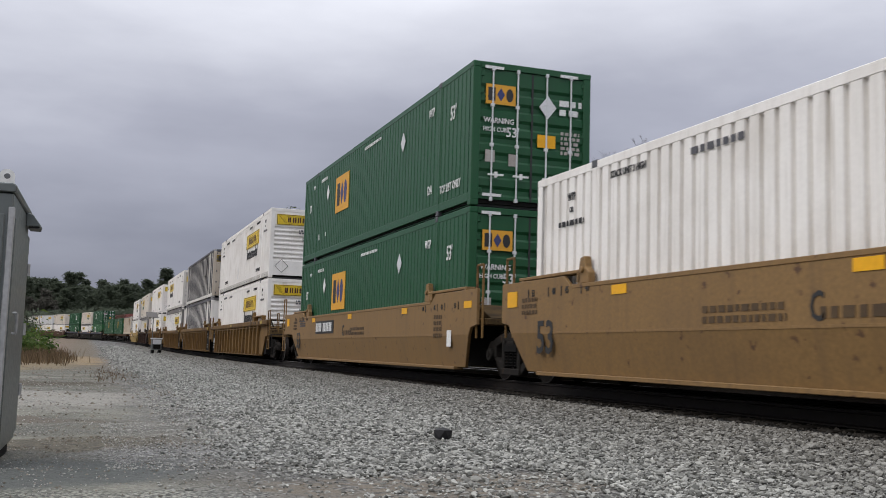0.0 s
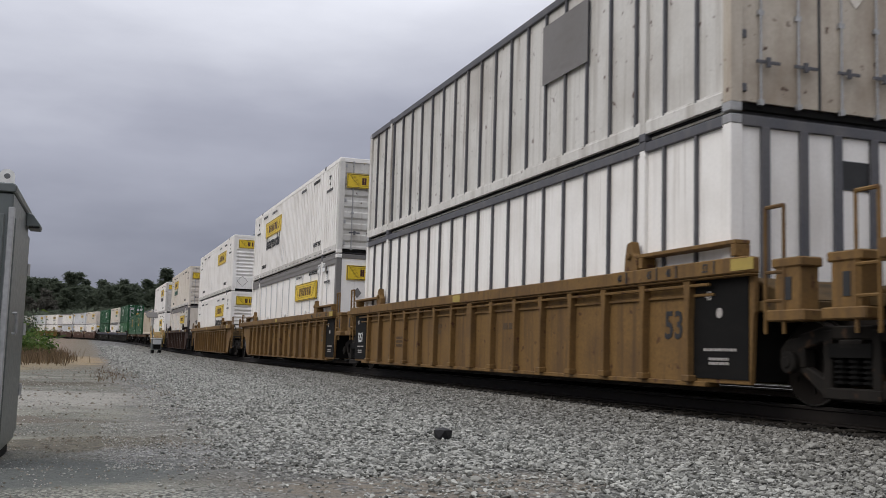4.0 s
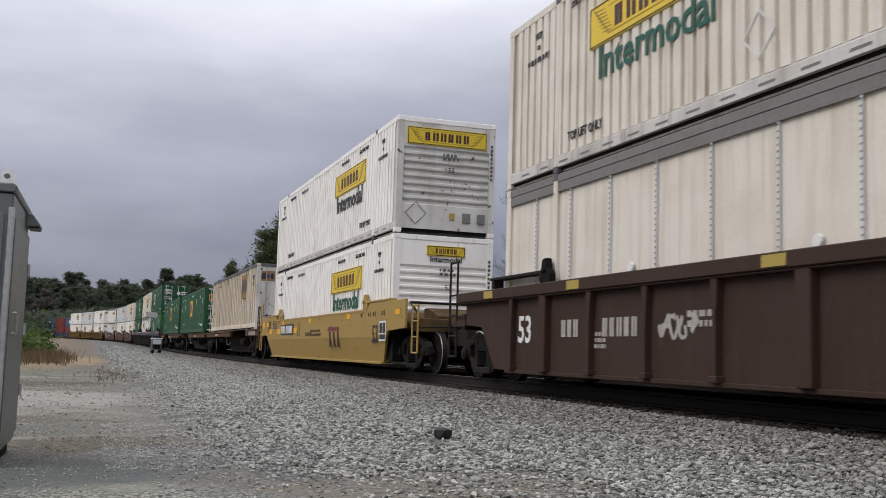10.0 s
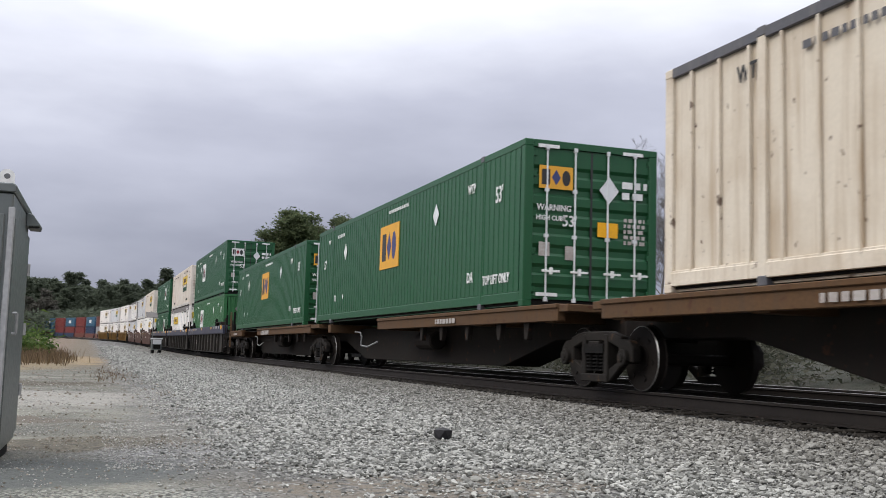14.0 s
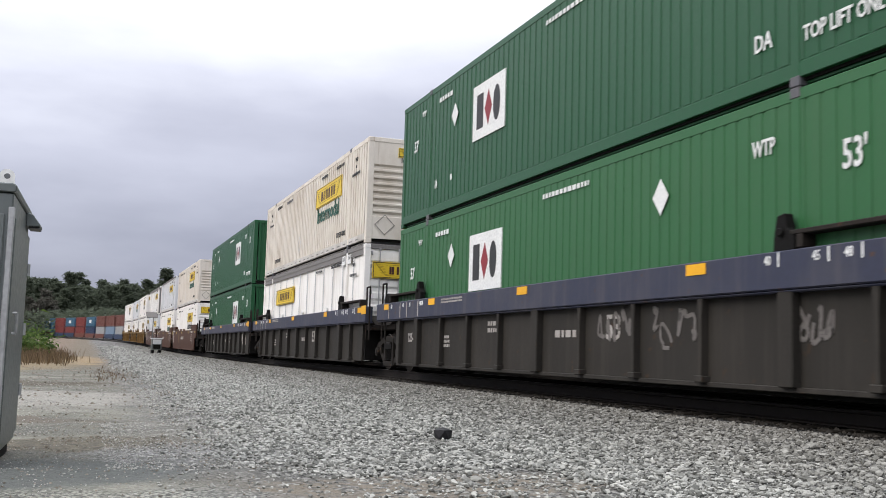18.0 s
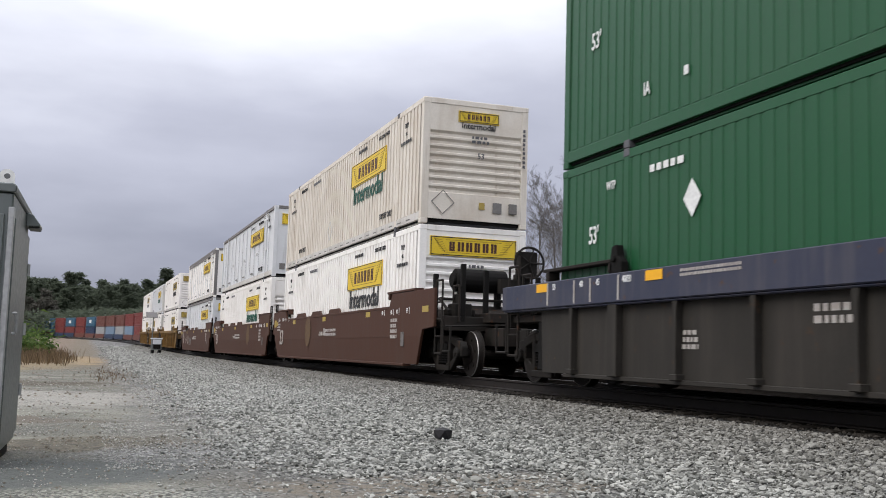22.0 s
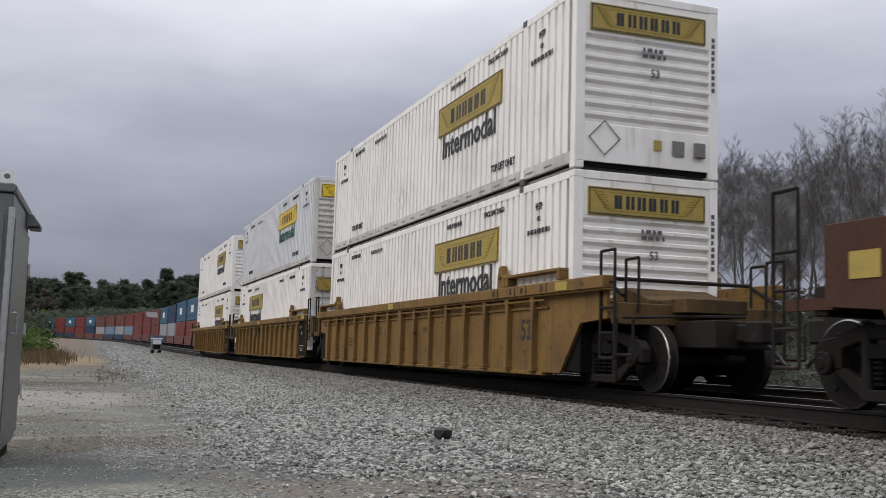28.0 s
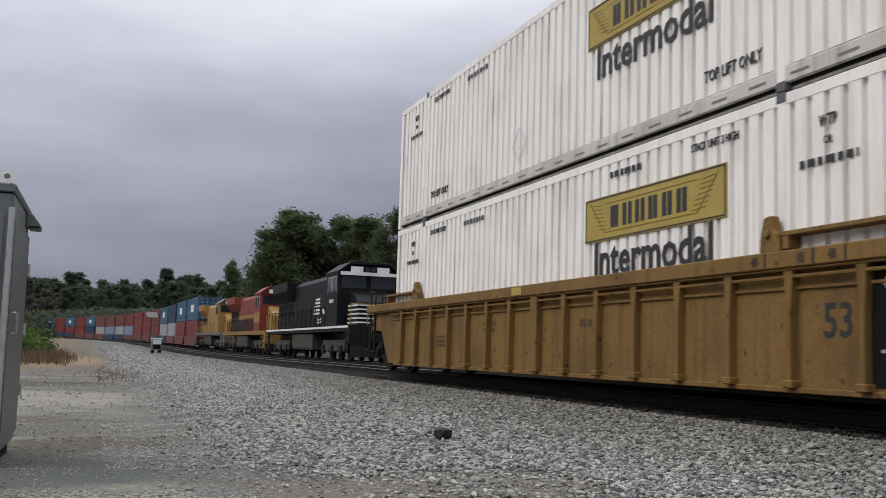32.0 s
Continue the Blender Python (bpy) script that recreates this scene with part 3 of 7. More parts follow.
def rail(off, label):
    ss = list(range(-430, 20, 30)) + list(range(20, 150, 10)) + list(range(150, 481, 10))
    v, f, k = [], [], len(RAIL_PROFILE)
    for s in ss:
        p, a = line(s, off)
        v += [(p.x + math.cos(a) * x, p.y + math.sin(a) * x, p.z + z) for x, z in RAIL_PROFILE]
    for j in range(len(ss) - 1):
        f += [(j * k + i, j * k + (i + 1) % k, (j + 1) * k + (i + 1) % k, (j + 1) * k + i) for i in range(k)]
    me = bpy.data.meshes.new("rail")
    me.from_pydata(v, [], f)
    me.materials.append(RAILSIDE)
    me.materials.append(RAILTOP)
    for p in me.polygons:
        if p.index % k in (6, 7, 8):
            p.material_index = 1
    return tagged(new("rail", me), label, "rail", "running rails", "structure")


for off in (-0.7535, 0.7535, TRACK2 - 0.7535, TRACK2 + 0.7535):
    rail(off, "steel rail with rusty web and polished head on sleepers")

tie_mesh = Mesh().box(-1.3, 1.3, -0.115, 0.115, -0.36, -0.19).make("sleeper", 0.012)
for off in (0.0, TRACK2):
    bed = tagged(new("sleepers"), "dark weathered timber sleepers bedded in grey ballast", "sleepers", "", "structure")
    s = -10.0
    while s < 80:
        p, a = line(s, off)
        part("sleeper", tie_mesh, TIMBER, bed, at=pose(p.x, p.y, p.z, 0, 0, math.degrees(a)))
        s += 0.52
    rest_m = Mesh()
    for s in list(np.arange(-420, -10, 0.6)) + list(np.arange(80, 340, 0.6)):
        p, a = line(s, off)
        m = pose(p.x, p.y, p.z, 0, 0, math.degrees(a))
        v = [m @ Vector((x, y, z)) for z in (-0.36, -0.19) for x, y in ((-1.3, -0.11), (1.3, -0.11), (1.3, 0.11), (-1.3, 0.11))]
        rest_m.add(v, [(4, 5, 6, 7), (0, 1, 5, 4), (1, 2, 6, 5), (2, 3, 7, 6), (3, 0, 4, 7)])
    far_me = bpy.data.meshes.new("sleepers_far")
    far_me.from_pydata(rest_m.v, [], rest_m.f)
    far_me.materials.append(TIMBER)
    far_ob = new("far_sleepers", far_me)
    far_ob.parent = bed
    far_ob["kind"] = "stuff"

# ---------------------------------------------------------------- loose stones
bm = bmesh.new()
bmesh.ops.create_icosphere(bm, subdivisions=1, radius=1.0)
ICO_V = np.array([v.co for v in bm.verts])
ICO_F = np.array([[v.index for v in f.verts] for f in bm.faces])
bm.free()
rng_s = np.random.default_rng(5)


def stone_shapes(k):
    out = []
    for _ in range(k):
        v = ICO_V * rng_s.uniform(0.5, 1.25, (len(ICO_V), 1))
        out.append(v * np.array([1.15, rng_s.uniform(0.5, 0.85), rng_s.uniform(0.4, 0.75)]))
    return out


SHAPES = stone_shapes(14)


OCTA_V = np.array([(1, 0, 0), (-1, 0, 0), (0, 1, 0), (0, -1, 0), (0, 0, 1), (0, 0, -1)], float)
OCTA_F = np.array([(0, 2, 4), (2, 1, 4), (1, 3, 4), (3, 0, 4), (2, 0, 5), (1, 2, 5), (3, 1, 5), (0, 3, 5)])
CHIPS = [OCTA_V * rng_s.uniform(0.65, 1.2, (6, 1)) * np.array([1.15, rng_s.uniform(0.6, 0.95), rng_s.uniform(0.5, 0.8)]) for _ in range(12)]


def stone_field(name, label, whole, chips=(), kind="stuff", mat_=None):
    """whole, chips: rows of x, y, z, size, for many-sided stones and for small eight-sided ones."""
    vs, fs, n0 = [], [], 0
    for rows, shapes, faces in ((whole, SHAPES, ICO_F), (chips, CHIPS, OCTA_F)):
        if not len(rows):
            continue
        q = np.array(rows)
        k = len(q)
        v = np.array(shapes)[rng_s.integers(len(shapes), size=k)] * q[:, 3][:, None, None]
        a, t = rng_s.uniform(0, math.tau, k)[:, None], rng_s.uniform(-0.6, 0.6, k)[:, None]
        y, z = v[:, :, 1] * np.cos(t) - v[:, :, 2] * np.sin(t), v[:, :, 1] * np.sin(t) + v[:, :, 2] * np.cos(t)
        v = np.stack([v[:, :, 0] * np.cos(a) - y * np.sin(a), v[:, :, 0] * np.sin(a) + y * np.cos(a), z], 2) + q[:, None, :3]
        vs.append(v.reshape(-1, 3))
        fs.append((faces[None] + (n0 + np.arange(k) * v.shape[1])[:, None, None]).reshape(-1, 3))
        n0 += k * v.shape[1]
    me = swift(name, np.concatenate(vs), np.concatenate(fs))
    me.materials.append(mat_ or STONE)
    return tagged(new(name, me), label, "gravel", "", kind)


def scatter(x0, x1, y0, y1, per_m2, lo, hi, sparse=0.0):
    k = int((x1 - x0) * (y1 - y0) * per_m2)
    out = []
    for _ in range(k):
        x, y = rng_s.uniform(x0, x1), rng_s.uniform(y0, y1)
        edge = 1.35 + 0.6 * noise.noise((x * 0.5, y * 0.35, 3)) + 0.5 * noise.noise((x * 1.7, y * 1.7, 8))
        keep = min(1.0, max(0.0, (x - edge) / 1.3 + 0.55))
        if y < 7.1 + 0.5 * noise.noise((x * 2, y * 2, 1)) and x < 3.4:
            keep *= 0.6
        if rng_s.random() > max(sparse, keep * keep):
            continue
        size = (lo + (hi - lo) * rng_s.random() ** 1.6) * (1.0 if sparse == 1.0 else 0.6 + 0.4 * keep)
        out.append((x, y, land(x, y) + size * rng_s.uniform(-0.1, 0.6), size))
    return out


chips = scatter(0.9, 6.6, 15.0, 27.0, 430, 0.018, 0.036, 0.1) + scatter(0.9, 6.75, 27.0, 48.0, 190, 0.026, 0.046, 0.1) + scatter(0.9, 6.75, 48.0, 85.0, 45, 0.045, 0.07, 0.1) + scatter(1.4, 6.75, 85.0, 140.0, 12, 0.07, 0.11, 0.1)
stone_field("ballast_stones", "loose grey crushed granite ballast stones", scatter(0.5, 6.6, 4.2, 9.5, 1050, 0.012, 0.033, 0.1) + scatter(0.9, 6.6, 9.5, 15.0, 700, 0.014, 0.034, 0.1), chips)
stone_field("dirt_rubble", "small brown stones and clods scattered over the dirt", [], scatter(-2.5, 1.6, 5.0, 9.2, 60, 0.006, 0.014, 1.0) + scatter(-1.6, 1.2, 9.2, 10.3, 200, 0.007, 0.018, 1.0)
            + scatter(-2.5, 1.6, 10.3, 16.0, 25, 0.01, 0.02, 1.0) + scatter(-3.0, 1.6, 16.0, 40.0, 5, 0.02, 0.04, 1.0), mat_=RUBBLE)
stone_field("fine_gravel", "fine pale gravel trodden into the dirt", [], scatter(-2.0, 0.4, 5.0, 12.0, 160, 0.004, 0.011, 1.0) + scatter(-2.5, 1.0, 12.0, 26.0, 40, 0.01, 0.018, 1.0)
            + scatter(0.2, 2.6, 7.6, 12.5, 750, 0.006, 0.014, 1.0) + scatter(0.9, 3.0, 12.5, 22.0, 330, 0.009, 0.018, 1.0), mat_=PALESTONE)
# stones whose colour holds the shade beneath the cars
stone_field("track_bed_stones", "stones between the rails, coloured dark for the shade under the train", [], scatter(6.7, 14.0, 5.0, 30.0, 90, 0.025, 0.045), mat_=SHADESTONE)
bed = tagged(new("ballast_verge"), "coarse grey granite stones on the ballast shoulder", "ballast", "", "structure")
stone_meshes = []
for v in SHAPES:
    me = bpy.data.meshes.new("stone")
    me.from_pydata([tuple(p) for p in v * 0.036], [], [tuple(int(i) for i in f) for f in ICO_F])
    stone_meshes.append(me)
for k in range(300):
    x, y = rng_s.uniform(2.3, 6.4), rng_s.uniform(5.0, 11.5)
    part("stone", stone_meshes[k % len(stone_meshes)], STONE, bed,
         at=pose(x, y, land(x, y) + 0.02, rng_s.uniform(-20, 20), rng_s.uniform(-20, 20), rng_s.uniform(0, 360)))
lump = ICO_V * np.array([0.105, 0.085, 0.085])
lump = lump * rng_s.uniform(0.8, 1.2, (len(lump), 1))
me = bpy.data.meshes.new("black_stone")
me.from_pydata([tuple(p) for p in lump], [], [tuple(int(i) for i in f) for f in ICO_F])
solid("black_stone", me, COAL, "lone black lump of coal on the grey ballast", "stone", at=pose(3.47, 9.75, land(3.47, 9.75) + 0.06, 0, 0, -25))

# ---------------------------------------------------------------- relay case beside the camera
case = thing("relay_case", "tall aluminium trackside relay case with sloping roof", "equipment cabinet", at=pose(-0.545, 7.75, -0.46, 0, 0, -1.0))
part("body", Mesh().box(-0.95, 0.0, 0.0, 1.5, 0.09, 1.955).make("body", 0.012), GALV, case)
part("plinth", Mesh().box(-0.9, -0.04, 0.04, 1.46, -0.06, 0.1), BLACKIRON, case, "dark plinth")
part("roof", Mesh().prism([(-0.97, 1.955), (0.012, 1.955), (0.02, 2.0), (0.0, 2.02), (-0.97, 2.02)], "y", -0.02, 1.53).make("roof", 0.008), GALV, case)
part("door", Mesh().box(-0.9, -0.05, -0.022, 0.0, 0.16, 1.8).make("door", 0.006), GALV, case)
part("door", Mesh().box(0.0, 0.02, 0.06, 1.44, 0.16, 1.78).make("door", 0.006), GALV, case)
part("corner_strip", Mesh().box(-0.03, 0.012, -0.012, 0.05, 0.1, 1.85).make("corner_strip", 0.005), SILVER, case)
lug = Mesh()
ring = [(math.cos(a) * 0.052, 0.055 + math.sin(a) * 0.052) for a in np.linspace(0, math.pi, 9)] + [(-0.052, 0.0), (0.052, 0.0)]
hole = [(math.cos(a) * 0.022, 0.055 + math.sin(a) * 0.02) for a in np.linspace(0, math.tau, 11)[:-1]]
lug.prism(ring, "y", -0.004, 0.004)
part("lifting_lug", lug, PALE, case, "white lifting lug", at=pose(-0.055, 0.0, 2.015))
part("lug_hole", Mesh().prism(hole, "y", -0.006, 0.006), LOCOGREY, case, at=pose(-0.055, 0.0, 2.015))
part("vent_hood", Mesh().prism([(0.0, 1.96), (0.05, 1.95), (0.11, 1.87), (0.11, 1.85), (0.0, 1.85)], "y", 1.2, 1.5).make("vent_hood", 0.005), GALV, case)
part("hood_slot", Mesh().box(0.02, 0.105, 1.22, 1.48, 1.835, 1.85), BLACK, case)
part("handle", Mesh().pipe([(0.03, 0.2, 0.95), (0.06, 0.2, 0.95), (0.06, 0.2, 1.1), (0.03, 0.2, 1.1)], 0.012), SILVER, case)
for z in (0.5, 1.0, 1.5):
    part("hinge", Mesh().rod((0.025, 1.42, z - 0.05), (0.025, 1.42, z + 0.05), 0.018), SILVER, case)
part("latch", Mesh().box(-0.12, -0.05, -0.05, -0.02, 0.88, 1.05).make("latch", 0.008), SILVER, case)

# solar powered signal case far up the line
sx, sy = 5.36, 84.0
solar = thing("solar_signal_case", "grey trackside case on legs with solar panel mast", "equipment cabinet", at=pose(sx, sy, land(sx, sy) + 0.05, 0, 0, 8))
solar.scale = (0.82, 0.82, 0.9)
part("cabinet", Mesh().box(-0.47, 0.47, -0.3, 0.3, 0.25, 1.22).make("cabinet", 0.02), GALV, solar)
part("lid", Mesh().box(-0.52, 0.52, -0.36, 0.36, 1.22, 1.32).make("lid", 0.02), GREYWHITE, solar)
part("door_panel", Mesh().box(-0.34, 0.34, -0.33, -0.3, 0.36, 0.72), BLACKIRON, solar, "dark lower panel")
part("door_panel", Mesh().box(-0.4, 0.4, -0.33, -0.3, 0.78, 1.18), GREYWHITE, solar, "pale upper panel")
for x in (-0.33, 0.33):
    part("leg", Mesh().box(x - 0.12, x + 0.12, -0.25, 0.25, -0.1, 0.3), BLACKIRON, solar)
part("mast", Mesh().rod((-0.38, 0.2, 1.2), (-0.38, 0.2, 3.25), 0.045), GALV, solar)
panel_ = part("solar_panel", Mesh().box(-0.56, 0.56, -0.32, 0.32, -0.03, 0.03).make("solar_panel", 0.01), GREYBAND, solar, "grey tilted solar panel", at=pose(-0.55, 0.1, 3.35, 48, 0, 8))

# ---------------------------------------------------------------- trees and shrubs


def clumps(centres, size, seed, flat=0.6):
    """Many small leaf blades round the given places."""
    r = np.random.default_rng(seed)
    n = len(centres)
    s = size * r.uniform(0.6, 1.4, (n, 1, 1)) * np.array([1, 1, flat])
    v = centres[:, None, :] + r.normal(0, 1, (n, 3, 3)) * s
    return swift("crown", v.reshape(-1, 3), np.arange(3 * n).reshape(-1, 3))


def pine(seed, h, spread_r, bare=0.35, leaves=8500):
    """Loblolly pine: tall tapered trunk, whorled limbs, an uneven crown of needle tufts."""
    r = random.Random(seed)
    t = Mesh()
    pts = [Vector((r.uniform(-0.15, 0.15) * k, r.uniform(-0.15, 0.15) * k, h * k / 6)) for k in range(7)]
    for k in range(6):
        t.rod(pts[k], pts[k + 1], 0.26 * (1 - k / 6.6) * h / 18, 7, 0.26 * (1 - (k + 1) / 6.6) * h / 18)
    tips = []
    for k in range(26):
        f = bare + (1 - bare) * r.random() ** 0.8
        base = Vector((0, 0, h * f * 0.97))
        reach = spread_r * (1.15 - 0.85 * (f - bare) / (1 - bare)) * r.uniform(0.55, 1.15)
        a = r.uniform(0, math.tau)
        tip = base + Vector((math.cos(a) * reach, math.sin(a) * reach, reach * r.uniform(0.05, 0.5)))
        t.rod(base, tip, 0.06 * h / 18, 4, 0.015)
        tips += [(base.lerp(tip, q), reach) for q in (0.3, 0.55, 0.8, 1.0)]
    tips.append((Vector((0, 0, h)), spread_r * 0.4))

    g = np.random.default_rng(seed)
    k = g.integers(0, len(tips), leaves)
    at = np.array([tuple(p) for p, w in tips])[k]
    w = np.array([w for p, w in tips])[k][:, None]
    at = at + g.normal(0, 1, (leaves, 3)) * (w * (0.17, 0.17, 0.11) + (0.22, 0.22, 0.16))
    return t.make("trunk"), clumps(at, 0.12 * h / 18 + 0.035, seed)


def plant(name, label, meshes, mats, names, at, category="tree", group=""):
    ob = thing(name, label, category, group, at=at)
    for me, mt, nm in zip(meshes, mats, names):
        part(nm, me, mt, ob)
    return ob


def bare_tree(seed, h):
    """Leafless hardwood: a trunk that forks low into steep limbs, each with ever finer twigs."""
    r = random.Random(seed)
    wood, twig = Mesh(), Mesh()

    def limb(p, d, length, rad, level):
        n = 5 if level == 0 else 4 if level < 3 else 3
        for k in range(n):
            d = (d + Vector((r.uniform(-1, 1), r.uniform(-1, 1), r.uniform(-0.25, 0.45))) * (0.12 if level == 0 else 0.3)).normalized()
            q = p + d * length / n
            r1 = rad * (1 - 0.75 / n)
            (wood if level < 2 else twig).rod(p, q, max(rad, 0.0055), 6 if level == 0 else 4 if level < 2 else 3, max(r1, 0.0045))
            if level < 4 and k >= (1 if level == 0 else 0):
                for _ in range(2 if level < 3 else 3):
                    a = r.uniform(0, math.tau)
                    out = Vector((math.cos(a), math.sin(a), r.uniform(0.0, 0.5)))
                    limb(q, (d * 0.8 + out * r.uniform(0.55, 0.95)).normalized(), length * r.uniform(0.36, 0.62) * (1 - 0.1 * k), r1 * r.uniform(0.38, 0.6), level + 1)
            p, rad = q, r1

    limb(Vector((0, 0, -0.3)), Vector((r.uniform(-0.08, 0.08), r.uniform(-0.08, 0.08), 1)).normalized(), h * 0.8, h * 0.0095, 0)
    return wood.make("trunk"), twig.make("crown")


rt = random.Random(11)
PINES = [pine(21, 17, 3.4), pine(22, 15, 3.8, 0.22), pine(23, 19, 3.2, 0.45), pine(24, 13, 3.6, 0.1)]


def ground_at(az_px, depth_s):
    """Place at s metres up the line in the direction of a bearing given as x/y slope."""
    x, y = az_px * depth_s, depth_s
    return x, y, land(x, y)


def put_pine(slope, s, kind, size, label="tall dark green pine with an uneven crown", group="pines behind the tracks"):
    x, y, z = ground_at(slope, s)
    me = PINES[kind]
    ob = plant("pine_tree", label, me, (PINEBARK, NEEDLES), ("trunk", "crown"), pose(x, y, z - 0.2, 0, 0, rt.uniform(0, 360)), group=group)
    ob.scale = (size, size, size)
    return ob


# clump of pines behind the standing locomotives
for slope, s, kind, size in [(0.15, 116, 3, 0.62), (0.158, 112, 3, 0.8), (0.166, 110, 1, 0.86), (0.173, 114, 3, 1.0), (0.181, 108, 1, 0.93), (0.189, 112, 0, 0.9), (0.196, 108, 3, 1.1), (0.203, 112, 1, 0.98),
                             (0.211, 110, 3, 1.02), (0.219, 114, 1, 0.9), (0.231, 112, 3, 0.9), (0.238, 110, 0, 0.84), (0.247, 112, 1, 0.94), (0.256, 108, 3, 0.95), (0.265, 106, 0, 0.8), (0.275, 106, 1, 0.9), (0.286, 100, 3, 0.9),
                             (0.30, 98, 0, 0.8), (0.325, 96, 3, 0.9), (0.345, 92, 1, 0.92), (0.37, 90, 3, 1.0)]:
    put_pine(slope, s, kind, size)
for slope, s, kind, size in [(0.132, 158, 2, 0.68), (0.148, 165, 2, 0.6), (0.155, 150, 3, 0.5)]:
    put_pine(slope, s, kind, size, "slender lone pine with a thin crown")

# distant woods beyond the curve: pines, and bare hardwoods in front of them
tops = [np.array([p.co for p in me.vertices]).reshape(-1, 3, 3) for tr, me in PINES]


def stand_of_trees(name, label, count, lo, hi, s0, s1, mat_, kinds, tall, leaves):
    out = []
    for k in range(count):
        slope = lo + (hi - lo) * (k + rt.random()) / count
        s = rt.uniform(s0, s1)
        x, y, z = ground_at(slope, s)
        tri = tops[rt.choice(kinds)]
        first = rt.randrange(0, 8500 - leaves)
        size = rt.uniform(0.86, 1.14) * tall * (1.0 + 0.16 * noise.noise((slope * 40, 3, 1)))
        tri = tri[first:first + leaves] * np.array([size * 1.05, size * 1.05, size])
        mid = tri.mean(1, keepdims=True)
        tri = (tri - mid) * 2.3 + mid
        a = rt.uniform(0, math.tau)
        c, s_ = math.cos(a), math.sin(a)
        out.append(tri.reshape(-1, 3) @ np.array([[c, s_, 0], [-s_, c, 0], [0, 0, 1]]) + (x, y, z - 1.0))
    co = np.concatenate(out)
    solid(name, swift(name, co, np.arange(len(co)).reshape(-1, 3)), mat_, label, "woods", kind="stuff")


# the pines' leaf colour has the haze painted in
stand_of_trees("distant_woods", "dense dark pine woods beyond the curve", 330, -0.28, 0.24, 365, 450, HAZELEAF, (0, 0, 1, 1, 3), 1.18, 1700)
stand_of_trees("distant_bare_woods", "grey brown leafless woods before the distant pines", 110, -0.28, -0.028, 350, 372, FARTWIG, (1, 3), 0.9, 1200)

# low brush in front of the woods, and undergrowth beyond the tracks
def brush(name, label, places, count, size, mat_, seed):
    g = np.random.default_rng(seed)
    q = np.array([(x, y, w, h, land(x, y)) for x, y, w, h in places])[g.integers(0, len(places), count)]
    o = np.clip(g.normal(0, 1, (count, 3)), -1.9, 1.9)
    me_ = clumps(np.stack([q[:, 0] + o[:, 0] * q[:, 2], q[:, 1] + o[:, 1] * q[:, 2], q[:, 4] + 0.1 + np.abs(o[:, 2]) * q[:, 3] * 0.6], 1), size, seed)
    return solid(name, me_, mat_, label, "undergrowth", kind="stuff")


places = []
for k in range(160):
    slope = rt.uniform(-0.28, 0.2)
    s = rt.uniform(335, 370)
    places.append((slope * s + 6, s, 5, 6.5))
brush("far_brush", "low dark brush at the edge of the woods", places, 30000, 0.7, HAZELEAF, 31)
places = []
for k in range(420):
    slope = rt.uniform(0.40, 1.15)
    x = rt.uniform(30, 46)
    places.append((x, x / slope, 1.5, 2.1))
brush("undergrowth", "tangled grey green undergrowth below bare trees", places, 50000, 0.11, UNDERGROWTH, 32)

places = []
for k in range(420):
    y = rt.uniform(4, 60)
    x = 17.2 + 10 * rt.random() ** 1.6
    places.append((x, y, 0.45, rt.uniform(0.5, 1.0) + 0.08 * (x - 17)))
brush("trackside_weeds", "dark winter weeds along the far track", places, 60000, 0.07, UNDERGROWTH, 33)

BARE = [bare_tree(s_, 14) for s_ in (41, 42, 43, 44, 45)]
for k in range(48):
    slope = 0.46 + 0.71 * (k + rt.uniform(0, 0.9)) / 48
    x = rt.uniform(28, 36) if k % 2 else rt.uniform(36, 46)
    y = x / slope
    me = BARE[k % 5]
    size = rt.uniform(0.62, 0.8) * math.hypot(x, y) / 56 * (0.8 if slope < 0.6 else 1.0)
    ob = plant("bare_tree", "leafless grey hardwood tree with fine twigs", me, (BARK, TWIG), ("trunk", "crown"), pose(x, y, land(x, y) - 0.2, 0, 0, rt.uniform(0, 360)), group="bare trees beyond the tracks")
    ob.scale = (size, size, size)
for k in range(5):
    slope = rt.uniform(0.53, 1.1)
    x = rt.uniform(30, 40)
    put_pine(slope, x / slope, 3, rt.uniform(0.28, 0.45), "small dark evergreen among bare trees", "young evergreens")

# bush and dry grass at the foot of the slope
places = [(-4.3 + rt.uniform(-2.8, 2.0), 58 + rt.uniform(-4, 5), 0.5, 0.85) for _ in range(36)]
bush = thing("bush", "low fresh green bush in dry grass", "bush")
g = np.random.default_rng(61)
q = np.array([(x, y, w, h, land(x, y)) for x, y, w, h in places])[g.integers(0, len(places), 9000)]
o = g.normal(0, 1, (9000, 3))
me = clumps(np.stack([q[:, 0] + o[:, 0] * q[:, 2], q[:, 1] + o[:, 1] * q[:, 2], q[:, 4] + 0.35 + np.abs(o[:, 2]) * q[:, 3] * 0.7], 1), 0.09, 61)
part("leaves", me, BUSHLEAF, bush)
stems = Mesh()
for q in places:
    for _ in range(4):
        z0 = land(q[0], q[1])
        stems.rod((q[0], q[1], z0 - 0.05), (q[0] + rt.uniform(-0.5, 0.5), q[1] + rt.uniform(-0.4, 0.4), z0 + rt.uniform(0.4, 0.9)), 0.015, 4, 0.006)
part("stems", stems, BARK, bush)["kind"] = "stuff"


